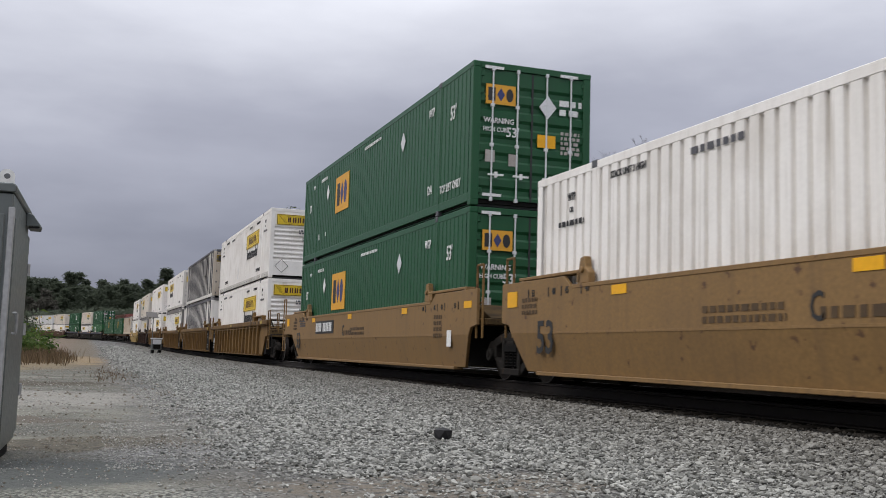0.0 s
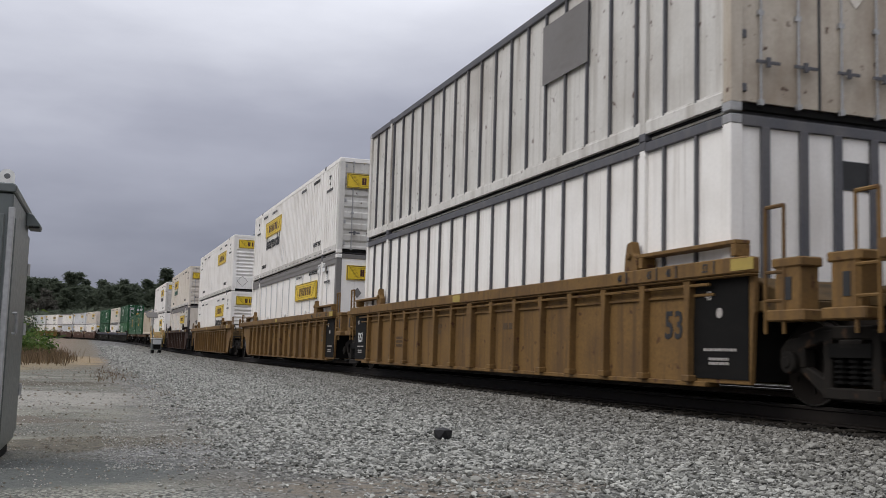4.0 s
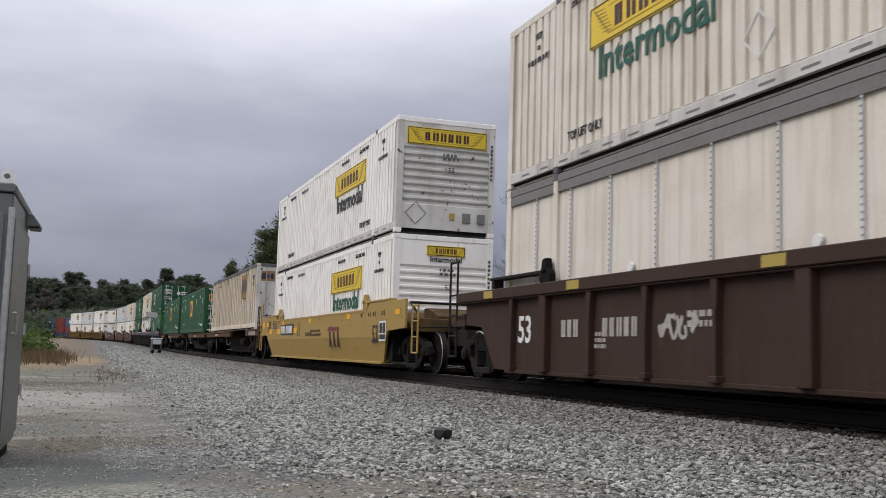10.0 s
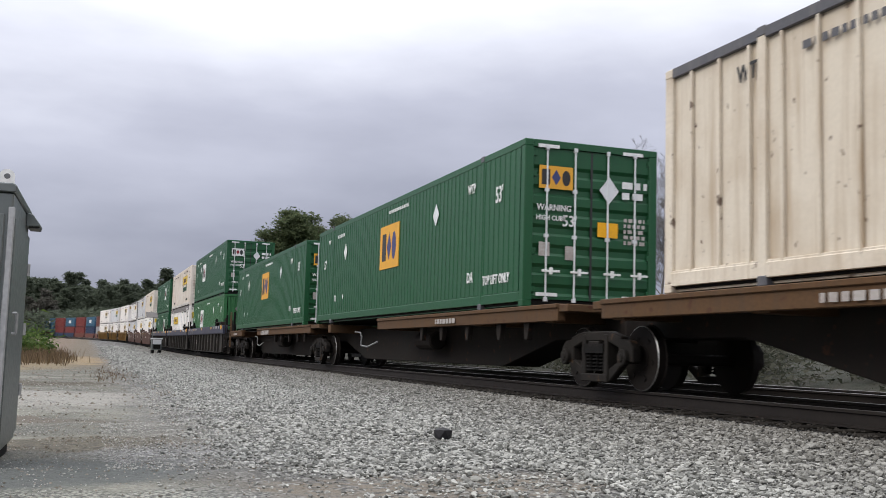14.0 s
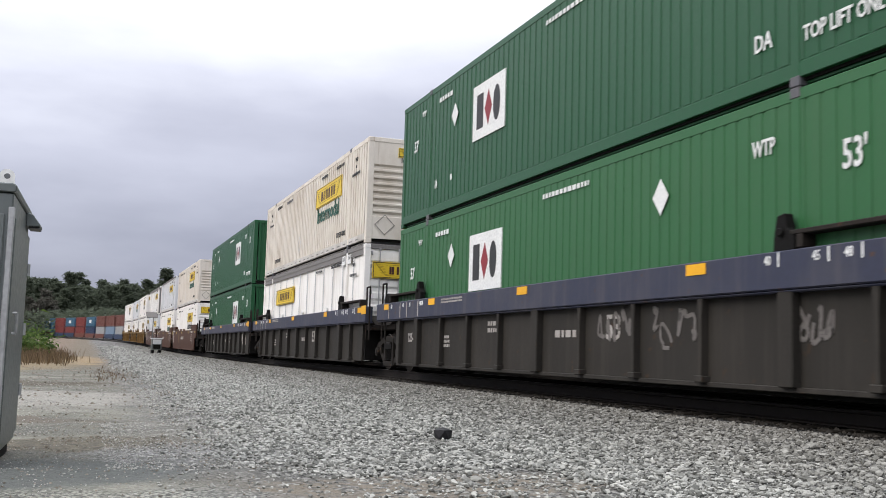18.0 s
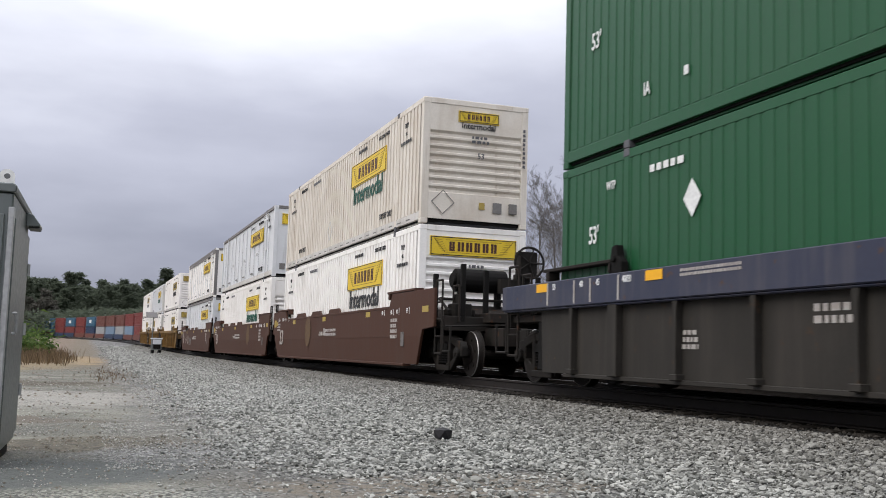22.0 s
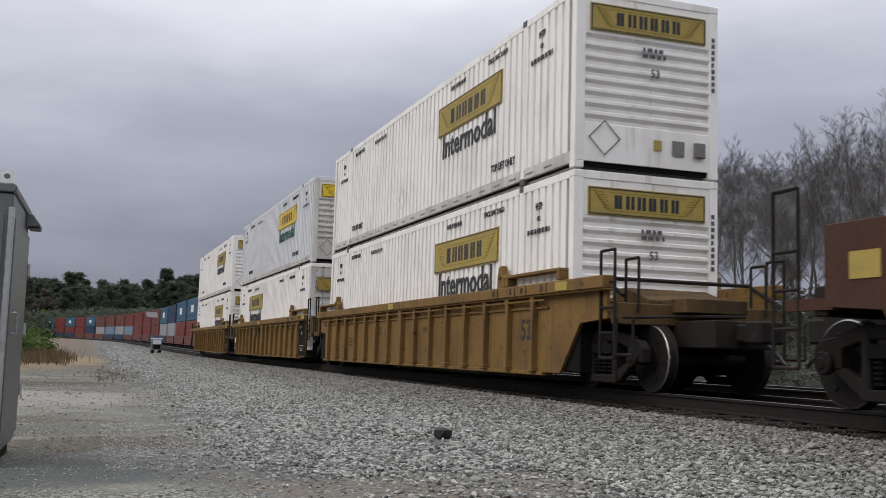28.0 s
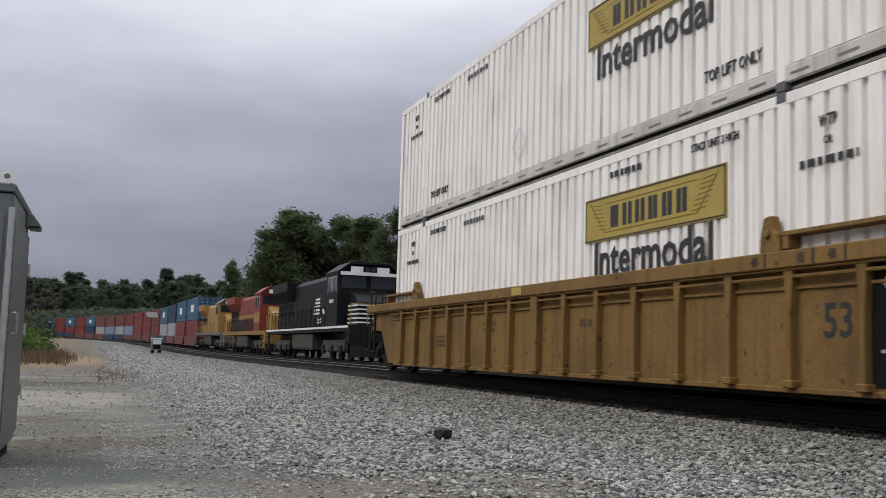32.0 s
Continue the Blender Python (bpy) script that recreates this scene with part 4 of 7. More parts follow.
def blades(name, label, count, area, lo, hi, seed):
    r = random.Random(seed)
    m = Mesh()
    for _ in range(count):
        x, y = area(r)
        z = land(x, y)
        h, a = r.uniform(lo, hi), r.uniform(0, math.tau)
        dx, dy, w = math.cos(a), math.sin(a), 0.012 + 0.02 * h
        lx, ly = r.uniform(-0.4, 0.4) * h, r.uniform(-0.4, 0.4) * h
        m.add([(x - dx * w, y - dy * w, z - 0.02), (x + dx * w, y + dy * w, z - 0.02), (x + lx, y + ly, z + h)], [(0, 1, 2)])
    me_ = bpy.data.meshes.new(name)
    me_.from_pydata(m.v, [], m.f)
    return solid(name, me_, DRYGRASS, label, "grass", kind="stuff")


blades("dry_grass", "tan dry grass round the bush", 9000, lambda r: (r.uniform(-9, -1.4) + r.gauss(0, 0.6), r.triangular(41, 68, 58)), 0.2, 0.75, 71)
blades("grass_tufts", "sparse dry weeds in the dirt", 200, lambda r: (r.gauss(0.7, 0.25), r.gauss(31, 3.4)), 0.04, 0.13, 72)

# ---------------------------------------------------------------- containers
CACHE = {}


def cached(key, build):
    if key not in CACHE:
        CACHE[key] = build()
    return CACHE[key]


W2 = 1.295


def corrugated_side(L, H, pitch, depth, z0=0.27, z1=None):
    """Panel in the y-z plane whose outer ribs lie at x = 0 and whose valleys lie at x = depth."""
    z1 = H - 0.1 if z1 is None else z1
    n = int((L - 0.3) / pitch)
    y0 = -n * pitch / 2
    out = []
    for k in range(n):
        y = y0 + k * pitch
        out += [(0.0, y), (0.0, y + 0.66 * pitch), (depth, y + 0.7 * pitch), (depth, y + 0.96 * pitch)]
    out += [(0.0, y0 + n * pitch), (depth + 0.02, y0 + n * pitch), (depth + 0.02, y0)]
    return Mesh().prism(out, "z", z0, z1).make("side_panel")


def posted_side(L, H, pitch, post_w, post_d):
    """Smooth panel with slim proud posts."""
    m = Mesh().box(0.048, 0.08, -L / 2 + 0.1, L / 2 - 0.1, 0.15, H - 0.1)
    return m.make("side_panel")


def ribbed_end(H, ribs, z0, z1):
    """Front wall with lying ribs, outer face at y = 0, in the x-z plane."""
    out = [(0.0, 0.12), (0.0, z0)]
    step = (z1 - z0) / ribs
    for k in range(ribs):
        z = z0 + k * step
        out += [(0.05, z + 0.12 * step), (0.05, z + 0.45 * step), (0.0, z + 0.75 * step), (0.0, z + step)]
    out += [(0.0, H - 0.1), (0.08, H - 0.1), (0.08, 0.12)]
    return Mesh().prism(out, "x", -W2 + 0.12, W2 - 0.12).make("end_wall")


def upright_end(H, pitch, depth):
    out = []
    n = int((2 * W2 - 0.3) / pitch)
    x0 = -n * pitch / 2
    for k in range(n):
        x = x0 + k * pitch
        out += [(x, 0.0), (x + 0.36 * pitch, 0.0), (x + 0.5 * pitch, depth), (x + 0.86 * pitch, depth)]
    out += [(x0 + n * pitch, 0.0), (x0 + n * pitch, depth + 0.02), (x0, depth + 0.02)]
    return Mesh().prism(out, "z", 0.15, H - 0.1).make("end_wall")


def door_leaf(H, ribs):
    """One door leaf 1.16 wide with lying corrugations, outer face at y = 0."""
    out = [(0.0, 0.14)]
    if ribs:
        step = (H - 0.5) / ribs
        for k in range(ribs):
            z = 0.2 + k * step
            out += [(0.0, z), (0.035, z + 0.14 * step), (0.035, z + 0.42 * step), (0.0, z + 0.6 * step)]
    out += [(0.0, H - 0.14), (0.06, H - 0.14), (0.06, 0.14)]
    return Mesh().prism(out, "x", -0.58, 0.58).make("door", 0)


def strokes(w, h, n, seed):
    """Plain upright bars, two slim ones in the room of each of n signs."""
    r = random.Random(seed)
    m = Mesh()
    cw = w / n
    for k in range(n):
        x = -w / 2 + k * cw
        t = cw * 0.3
        m.box(x + cw * 0.08, x + cw * 0.08 + t, -h / 2, h / 2, 0.0, 0.004)
        e = x + cw * r.uniform(0.7, 0.84)
        m.box(e - t, e, -h / 2, h / 2, 0.0, 0.004)
    return m.make("lettering_bars")


def logo_shape(k, w, h):
    """Plain shapes of a logo: a block, a rhombus, an oval."""
    if k < 0:
        o = [(-w / 2, -h / 2), (w * 0.42, -h / 2), (w * 0.42, h / 2), (-w / 2, h / 2)]
    elif k == 0:
        o = [(0, -h / 2), (w / 2, 0), (0, h / 2), (-w / 2, 0)]
    else:
        o = [(w * 0.46 * math.cos(a), h * 0.5 * math.sin(a)) for a in np.linspace(0, math.tau, 17)[:-1]]
    return Mesh().prism(o, "z", 0, 0.005).make("logo_shape")


def small_bars(rows, w, h, seed):
    """Rows of broken bars for small print."""
    r = random.Random(seed)
    m = Mesh()
    for k in range(rows):
        z = h / 2 - (k + 0.5) * h / rows
        x = -w / 2
        while x < w / 2 - 0.02:
            d = r.uniform(0.3, 0.8) * h / rows * 1.4
            m.box(x, min(x + d, w / 2), z - 0.32 * h / rows, z + 0.32 * h / rows, 0, 0.004)
            x += d + 0.35 * h / rows
    return m.make("small_print")


def frame_bars(w, h, t):
    m = Mesh()
    m.box(-w / 2, w / 2, h / 2 - t, h / 2, 0, 0.006).box(-w / 2, w / 2, -h / 2, -h / 2 + t, 0, 0.006)
    m.box(-w / 2, -w / 2 + t, -h / 2 + t, h / 2 - t, 0, 0.006).box(w / 2 - t, w / 2, -h / 2 + t, h / 2 - t, 0, 0.006)
    return m.make("panel_border")


def emblem(w, h):
    """Scroll lines at both ends of the yellow panels and a thin ruled frame between them."""
    m = Mesh()
    t = 0.011 * w / 3.4
    for s in (-1, 1):
        for k in range(7):
            z = h * (0.34 - 0.095 * k)
            x = s * w * (0.455 - 0.012 * k)
            m.beam((x, z, 0.002), (x - s * w * 0.085, z - h * 0.03, 0.002), t, 0.004)
        m.beam((s * w * 0.46, h * 0.4, 0.002), (s * w * 0.33, -h * 0.32, 0.002), t * 1.6, 0.004)
        m.beam((-w * 0.33, s * h * 0.32, 0.002), (w * 0.33, s * h * 0.32, 0.002), t, 0.004)
    return m.make("emblem_lines")


def yellow_panel(parent, pose_of, x, y, z, w, h, mat_=None, cut=0.0):
    mat_ = mat_ or YELLOW
    at = pose_of(x, y, z)
    p = part("logo_panel", cached(("panel", w, h), lambda: Mesh().box(-w / 2, w / 2, -h / 2, h / 2, -0.03, 0.0).make("logo_panel")), mat_, parent, "yellow logo panel with dark bars", at)
    part("border", cached(("border", w, h), lambda: frame_bars(w - 0.03, h - 0.03, 0.016)), BLACK, p)
    part("panel_marking", cached(("bars", w, h), lambda: strokes(w * 0.58, h * 0.48, 6, 1)), BLACK if mat_ is DULLYELLOW else DEEPRED, p)
    part("emblem", cached(("emblem", w, h), lambda: emblem(w, h)), OLIVE, p, stuff=True)
    return p


def text(parent, pose_of, x, y, z, body, size, mat_, sx=0.75, name="lettering"):
    return part(name, letters(body, size), mat_, parent, at=pose_of(x, y, z, sx))


def print_bars(parent, pose_of, x, y, z, w, h, rows, mat_):
    return part("small_print", cached(("sp", w, h, rows), lambda: small_bars(rows, w, h, int(w * 100 + h * 7))), mat_, parent, at=pose_of(x, y, z), stuff=True)


def diamond(parent, pose_of, x, y, z, size, mat_):
    me = cached(("dia", size), lambda: Mesh().prism([(0, -size), (size * 0.8, 0), (0, size), (-size * 0.8, 0)], "z", 0, 0.006).make("placard"))
    return part("placard_holder", me, mat_, parent, at=pose_of(x, y, z))


def container(label, paint_, side="corr", end="ribs", L=16.154, H=2.896, top=None, logo="", group="containers on the moving train", end_paint=None, rear_logo=False,
              panel=None, script=None, rail_=None, bars=True):
    """A freight container, its y axis along its length, the seen end at -y, resting on z = 0."""
    ob = thing("freight_container", label, "container", group)
    top, end_paint, rail_ = top or paint_, end_paint or paint_, rail_ or paint_
    h2 = L / 2
    xs = -W2
    post40 = 6.1 if L > 14 else 0
    # posts and rails
    lo = cached(("lo", L), lambda: Mesh().prism([(0, 0.085), (0.09, 0.085), (0.09, 0.02), (0.12, 0.02), (0.12, 0.28), (0.012, 0.28), (0.012, 0.25), (0, 0.25)], "y", -h2 + 0.16, h2 - 0.16).make("bottom_rail", 0.008))
    up = cached(("up", L, H), lambda: Mesh().box(0, 0.09, -h2 + 0.16, h2 - 0.16, H - 0.13, H).make("top_rail", 0.008))
    for s in (-1, 1):
        at = pose(s * W2, 0, 0, 0, 0, 0 if s < 0 else 180)
        part("bottom_rail", lo, DIRTYRAIL if paint_ in (WHITE, CREAM, GREYWHITE) else paint_, ob, at=at)
        part("top_rail", up, top, ob, at=at)
        if side == "corr":
            me = cached(("side", L, H), lambda: corrugated_side(L, H, 0.265, 0.055))
        elif side == "fine":
            me = cached(("fine", L, H), lambda: corrugated_side(L, H, 0.235, 0.011))
        else:
            me = cached(("plain", L, H), lambda: posted_side(L, H, 1, 1, 1))
        part("side_panel", me, paint_, ob, at=pose(s * (W2 - 0.006), 0, 0, 0, 0, 0 if s < 0 else 180))
    post = cached(("cp", H), lambda: Mesh().box(0, 0.17, 0, 0.16, 0.11, H - 0.11).make("corner_post", 0.01))
    cast = cached("cast", lambda: Mesh().box(-0.004, 0.166, -0.004, 0.174, 0, 0.118).make("corner_casting", 0.012))
    for sx_ in (-1, 1):
        for sy_ in (-1, 1):
            rz = {(-1, -1): 0, (1, -1): 90, (1, 1): 180, (-1, 1): 270}[(sx_, sy_)]
            part("corner_post", post, top if side == "plate" and sy_ < 0 and end != "doors" and paint_ is not GREYWHITE else end_paint if sy_ < 0 else paint_, ob, at=pose(sx_ * W2, sy_ * h2, 0, 0, 0, rz))
            for z in (0.0, H - 0.118):
                part("corner_casting", cast, rail_, ob, at=pose(sx_ * W2, sy_ * h2, z, 0, 0, rz))
    if post40:
        pm = cached(("p40", H), lambda: Mesh().box(-0.004, 0.06, -0.07, 0.07, 0.0, H).make("lift_post", 0.008))
        nub = cached("nub", lambda: Mesh().box(-0.012, 0.13, -0.08, 0.08, 0, 0.12).make("lift_casting", 0.012))
        for sx_ in (-1, 1):
            for sy_ in (-1, 1):
                rz = 0 if sx_ < 0 else 180
                part("lift_post", pm, paint_, ob, at=pose(sx_ * W2, sy_ * post40, 0, 0, 0, rz))
                part("lift_casting", nub, DARKRAIL, ob, at=pose(sx_ * W2, sy_ * post40, H - 0.105, 0, 0, rz))
                part("lift_casting", nub, DARKRAIL, ob, at=pose(sx_ * W2, sy_ * post40, -0.012, 0, 0, rz))
    part("roof", cached(("roof", L), lambda: Mesh().box(-W2 + 0.05, W2 - 0.05, -h2 + 0.05, h2 - 0.05, -0.05, -0.02).make("roof")), paint_, ob, at=pose(0, 0, H))
    part("floor", cached(("floor", L), lambda: Mesh().box(-W2 + 0.06, W2 - 0.06, -h2 + 0.06, h2 - 0.06, 0.05, 0.13).make("floor")), BLACKIRON, ob)
    part("end_wall", cached(("back", H), lambda: upright_end(H, 0.29, 0.03)), paint_, ob, at=pose(0, h2 - 0.03, 0, 0, 0, 180))
    for sy_ in (-1, 1):
        em = cached("header", lambda: Mesh().box(-W2 + 0.16, W2 - 0.16, 0, 0.1, 0, 0.13).make("end_rail", 0.008))
        part("end_rail", em, top if sy_ < 0 else paint_, ob, at=pose(0, sy_ * (h2 - 0.05) - 0.05, H - 0.13))
        # set back and coloured dark for the shade in the gap between boxes
        part("end_rail", em, DARKRAIL, ob, at=pose(0, sy_ * (h2 - 0.2) - 0.05, 0.0))
    yf = -h2
    # seen end
    if end in ("ribs", "smallplate"):
        part("front_wall", cached(("ribs", H), lambda: ribbed_end(H, 8, 0.72, 2.2)), end_paint, ob, at=pose(0, yf + 0.012, 0))
        if end == "ribs":
            yellow_panel(ob, on_end, 0, yf - 0.012, 2.43, 2.1, 0.44, panel)
        else:
            yellow_panel(ob, on_end, 0.05, yf - 0.012, 2.52, 1.0, 0.26, panel)
            text(ob, on_end, 0.05, yf - 0.006, 2.31, "Intermodal", 0.2, BLACK, 0.95)
        print_bars(ob, on_end, 0.1, yf - 0.006, 1.95 if end == "ribs" else 2.0, 0.42, 0.2, 2, DARKRAIL)
        text(ob, on_end, 0.12, yf - 0.006, 1.62, "53", 0.19, DARKRAIL, 0.9)
        part("placard_holder", cached("outl", lambda: frame_bars(0.4, 0.4, 0.018)), GREYBAND, ob, at=on_end(-0.78, yf - 0.008, 0.5) @ pose(0, 0, 0, 0, 0, 45))
        part("document_box", cached("docbox", lambda: Mesh().box(-0.1, 0.1, -0.12, 0.12, 0, 0.05).make("document_box", 0.01)), GREYBAND, ob, at=on_end(0.93, yf - 0.006, 0.45))
        part("decal", cached("decal", lambda: Mesh().box(-0.11, 0.11, -0.12, 0.12, 0, 0.006).make("decal")), GREYBAND, ob, at=on_end(0.55, yf - 0.006, 0.45))
        part("decal", cached("decal2", lambda: Mesh().box(-0.07, 0.07, -0.08, 0.08, 0, 0.006).make("decal")), DULLYELLOW, ob, at=on_end(0.17, yf - 0.006, 0.47))
        print_bars(ob, on_end, W2 - 0.1, yf - 0.008, 1.9, 0.06, 0.95, 9, DARKRAIL)
    elif end == "barred":
        part("front_wall", cached(("brd", H), lambda: Mesh().box(-W2 + 0.15, W2 - 0.15, 0.0, 0.05, 0.12, H - 0.1).make("front_wall")), end_paint, ob, at=pose(0, yf + 0.04, 0))
        for x in (-0.8, -0.25, 0.25, 0.8):
            part("end_post", cached(("epost", H), lambda: Mesh().box(-0.06, 0.06, 0, 0.05, 0.14, H - 0.12).make("end_post", 0.006)), DARKRAIL, ob, at=pose(x, yf - 0.005, 0))
        part("logo_patch", cached("epatch", lambda: Mesh().box(-0.2, 0.2, -0.18, 0.18, 0, 0.006).make("logo_patch")), BLACK, ob, at=on_end(0.53, yf + 0.036, 2.3))
    elif end == "upright":
        part("front_wall", cached(("upr", H), lambda: upright_end(H, 0.27, 0.035)), end_paint, ob, at=pose(0, yf + 0.01, 0))
    elif end in ("plain", "halfplate"):
        part("front_wall", cached(("pln", H), lambda: Mesh().box(-W2 + 0.15, W2 - 0.15, 0.0, 0.05, 0.12, H - 0.1).make("front_wall")), end_paint, ob, at=pose(0, yf + 0.02, 0))
        yellow_panel(ob, on_end, 0.0 if end == "plain" else 0.6, yf - 0.012, 2.35, 1.95 if end == "plain" else 1.15, 0.44, panel)
        print_bars(ob, on_end, 0.15, yf + 0.012, 1.7, 0.7, 0.13, 1, DARKRAIL)
        text(ob, on_end, 0.12, yf + 0.012, 1.4, "53", 0.2, DARKRAIL, 0.9)
        diamond(ob, on_end, -0.62, yf + 0.012, 1.75, 0.16, GREYBAND)
        part("decal", cached("decal", lambda: None), GREYBAND, ob, at=on_end(-0.9, yf + 0.012, 0.42)) if "decal" in CACHE else None
    else:
        ribs = 0 if end == "flatdoors" else 7
        leaf = cached(("leaf", H, ribs), lambda: door_leaf(H, ribs))
        rodm = cached(("rod", H), lambda: Mesh().rod((0, 0, 0.1), (0, 0, H - 0.1), 0.017, 6).box(-0.03, 0.03, -0.02, 0.03, 0.1, 0.17).box(-0.03, 0.03, -0.02, 0.03, H - 0.17, H - 0.1)
                      .box(-0.04, 0.04, -0.01, 0.03, 1.2, 1.26).box(-0.04, 0.04, -0.01, 0.03, 2.0, 2.06).make("lock_rod"))
        hand = cached("doorhandle", lambda: Mesh().box(-0.17, 0.17, -0.02, 0.0, -0.02, 0.02).box(-0.03, 0.03, -0.03, 0.0, -0.06, 0.06).make("door_handle", 0.004))
        hinge = cached("hinge", lambda: Mesh().box(-0.05, 0.09, -0.012, 0.03, -0.05, 0.05).make("hinge", 0.006))
        rodmat = {GREEN: GREYWHITE, GREEN2: GREYWHITE}.get(paint_, SILVER)
        for s in (-1, 1):
            d = part("door", leaf, end_paint, ob, at=pose(s * 0.59, yf + 0.03, 0))
            for q in (-0.28, 0.26):
                part("lock_rod", rodm, rodmat, d, at=pose(q, -0.03, 0))
                part("door_handle", hand, DARKRAIL if rodmat is SILVER else PALE, d, at=pose(q + 0.08, -0.055, 0.62))
            for z in (0.3, 0.95, 1.6, 2.3, 2.65):
                part("hinge", hinge, DARKRAIL if end == "flatdoors" else end_paint if paint_ in (GREEN, GREEN2) else SILVER, d, at=pose(s * 0.56, -0.01, z))
        part("door_seal", cached(("seal", H), lambda: Mesh().box(-0.02, 0.02, 0, 0.02, 0.14, H - 0.14).make("door_seal")), BLACK, ob, at=pose(0, yf + 0.025, 0))
    # seen side
    fy = yf
    if side == "post":
        pm = cached(("spost", H), lambda: Mesh().box(0, 0.05, -0.022, 0.022, 0.17, H - 0.13).make("side_post", 0.006))
        n = int(L / (0.57 if logo == "bigorange" else 0.72))
        pmat = WARMCREAM if logo == "bigorange" else DARKRAIL
        for k in range(1, n):
            part("side_post", pm, pmat, ob, at=pose(-W2 + 0.002, -h2 + k * L / n, 0))
    elif side == "plate":
        seam = cached(("seam", H), lambda: Mesh().box(0, 0.02, -0.016, 0.016, 0.17, H - 0.2).make("panel_seam"))
        riv = Mesh()
        for k in range(34):
            riv.box(-0.006, 0.0, -0.012, 0.012, 0.2 + k * 0.074, 0.222 + k * 0.074)
        riv = cached("rivets", lambda: riv.make("rivet_row"))
        n = 13
        for k in range(1, n):
            s = part("panel_seam", seam, GREYWHITE, ob, at=pose(-W2 + 0.012, -h2 + k * L / n, 0))
            part("rivet_row", riv, GREYBAND, s)["kind"] = "stuff"
        knob = cached("knob", lambda: Mesh().rod((0.02, 0, 0), (-0.02, 0, 0), 0.075, 10).make("vent_cap", 0.006))
        for k in (1.5, 3.5, 6.5, 9.5, 11.5):
            part("vent_cap", knob, PALE, ob, at=pose(-W2 + 0.01, -h2 + k * L / n, 1.25))
        band = cached(("band", L), lambda: Mesh().box(-0.004, 0.02, -h2 + 0.165, h2 - 0.165, 0.05, 0.196).make("top_band"))
        if paint_ is not GREYWHITE:
            part("top_band", band, top, ob, at=pose(-W2 + 0.012, 0, H - 0.33))
        for q in (-6.42, -5.78):
            tab = part("lift_marker", cached("ltab", lambda: Mesh().box(-0.2, 0.2, -0.13, 0.13, 0, 0.006).make("lift_marker")), PALE, ob, "white lift marker with dark ticks", at=on_side(-W2 - 0.006, q, H - 0.3))
            part("ticks", cached("lticks", lambda: Mesh().box(-0.13, -0.09, -0.02, 0.1, 0.006, 0.009).box(-0.02, 0.02, -0.02, 0.1, 0.006, 0.009).box(0.09, 0.13, -0.02, 0.1, 0.006, 0.009).make("ticks")), BLACK, tab)["kind"] = "stuff"
        yellow_panel(ob, on_side, -W2 - 0.008, fy + (11.4 if rear_logo else 4.4), 1.97, 3.4, 0.58, panel)
        text(ob, on_side, -W2 + 0.006, fy + 3.3, 2.52, "STACK TWO HIGH ONLY", 0.15, BLACK, 0.75)
        text(ob, on_side, -W2 + 0.006, fy + 1.2, 2.4, "WTP", 0.15, BLACK, 0.8)
        print_bars(ob, on_side, -W2 + 0.006, fy + 1.2, 2.12, 0.75, 0.12, 1, BLACK)
        print_bars(ob, on_side, -W2 + 0.006, fy + 5.6, 2.5, 0.9, 0.12, 1, BLACK)
        text(ob, on_side, -W2 + 0.006, fy + 3.1, 0.5, "TOP LIFT ONLY", 0.2, BLACK, 0.8)
        dash = cached("dash", lambda: Mesh().box(-0.004, 0.01, -0.3, 0.3, 0, 0.05).make("vent_slot"))
        for k in range(2, 13, 2):
            part("vent_slot", dash, GREYBAND, ob, at=pose(-W2 + 0.008, -h2 + (k + 0.5) * L / 13, 0.42))
    if logo == "script":
        y = fy + (11.3 if rear_logo else 4.7)
        yellow_panel(ob, on_side, -W2 - 0.014, y, 2.0, 3.5, 0.64, panel)
        if script is not None:
            text(ob, on_side, -W2 - 0.008, y, 1.39, "Intermodal", 0.69, script, 0.98)
        text(ob, on_side, -W2 - 0.008, fy + 2.85, 0.5, "TOP LIFT ONLY", 0.2, BLACK, 0.8)
        text(ob, on_side, -W2 - 0.008, fy + 1.25, 2.46, "WTP", 0.17, BLACK, 0.7)
        text(ob, on_side, -W2 - 0.008, fy + 1.25, 2.26, "OR", 0.12, BLACK, 0.7)
        print_bars(ob, on_side, -W2 - 0.008, fy + 1.25, 2.06, 0.85, 0.13, 1, BLACK)
        text(ob, on_side, -W2 - 0.008, fy + 3.2, 2.6, "STACK UNIT 3 HIGH", 0.14, BLACK, 0.75)
        print_bars(ob, on_side, -W2 - 0.008, fy + 5.3, 2.6, 0.85, 0.14, 1, BLACK)
        part("placard_holder", cached("outl2", lambda: frame_bars(0.42, 0.42, 0.02)), GREYWHITE, ob, at=on_side(-W2 - 0.008, fy + 9.0, 0.75) @ pose(0, 0, 0, 0, 0, 45))
        text(ob, on_side, -W2 - 0.008, fy + 14.9, 2.46, "WTP", 0.17, BLACK, 0.7)
        print_bars(ob, on_side, -W2 - 0.008, fy + 14.9, 2.06, 0.85, 0.13, 1, BLACK)
        text(ob, on_side, -W2 - 0.008, fy + 13.2, 2.6, "STACK UNIT 3 HIGH", 0.14, BLACK, 0.75)
        print_bars(ob, on_side, -W2 - 0.008, fy + 11.1, 2.58, 1.1, 0.14, 1, DARKRAIL)
        text(ob, on_side, -W2 - 0.008, fy + 14.9, 2.26, "OR", 0.12, BLACK, 0.7)
        text(ob, on_side, -W2 - 0.008, fy + 13.2, 0.5, "TOP LIFT ONLY", 0.2, BLACK, 0.8)
        sl = cached(("slots", L), lambda: long_slots(L))
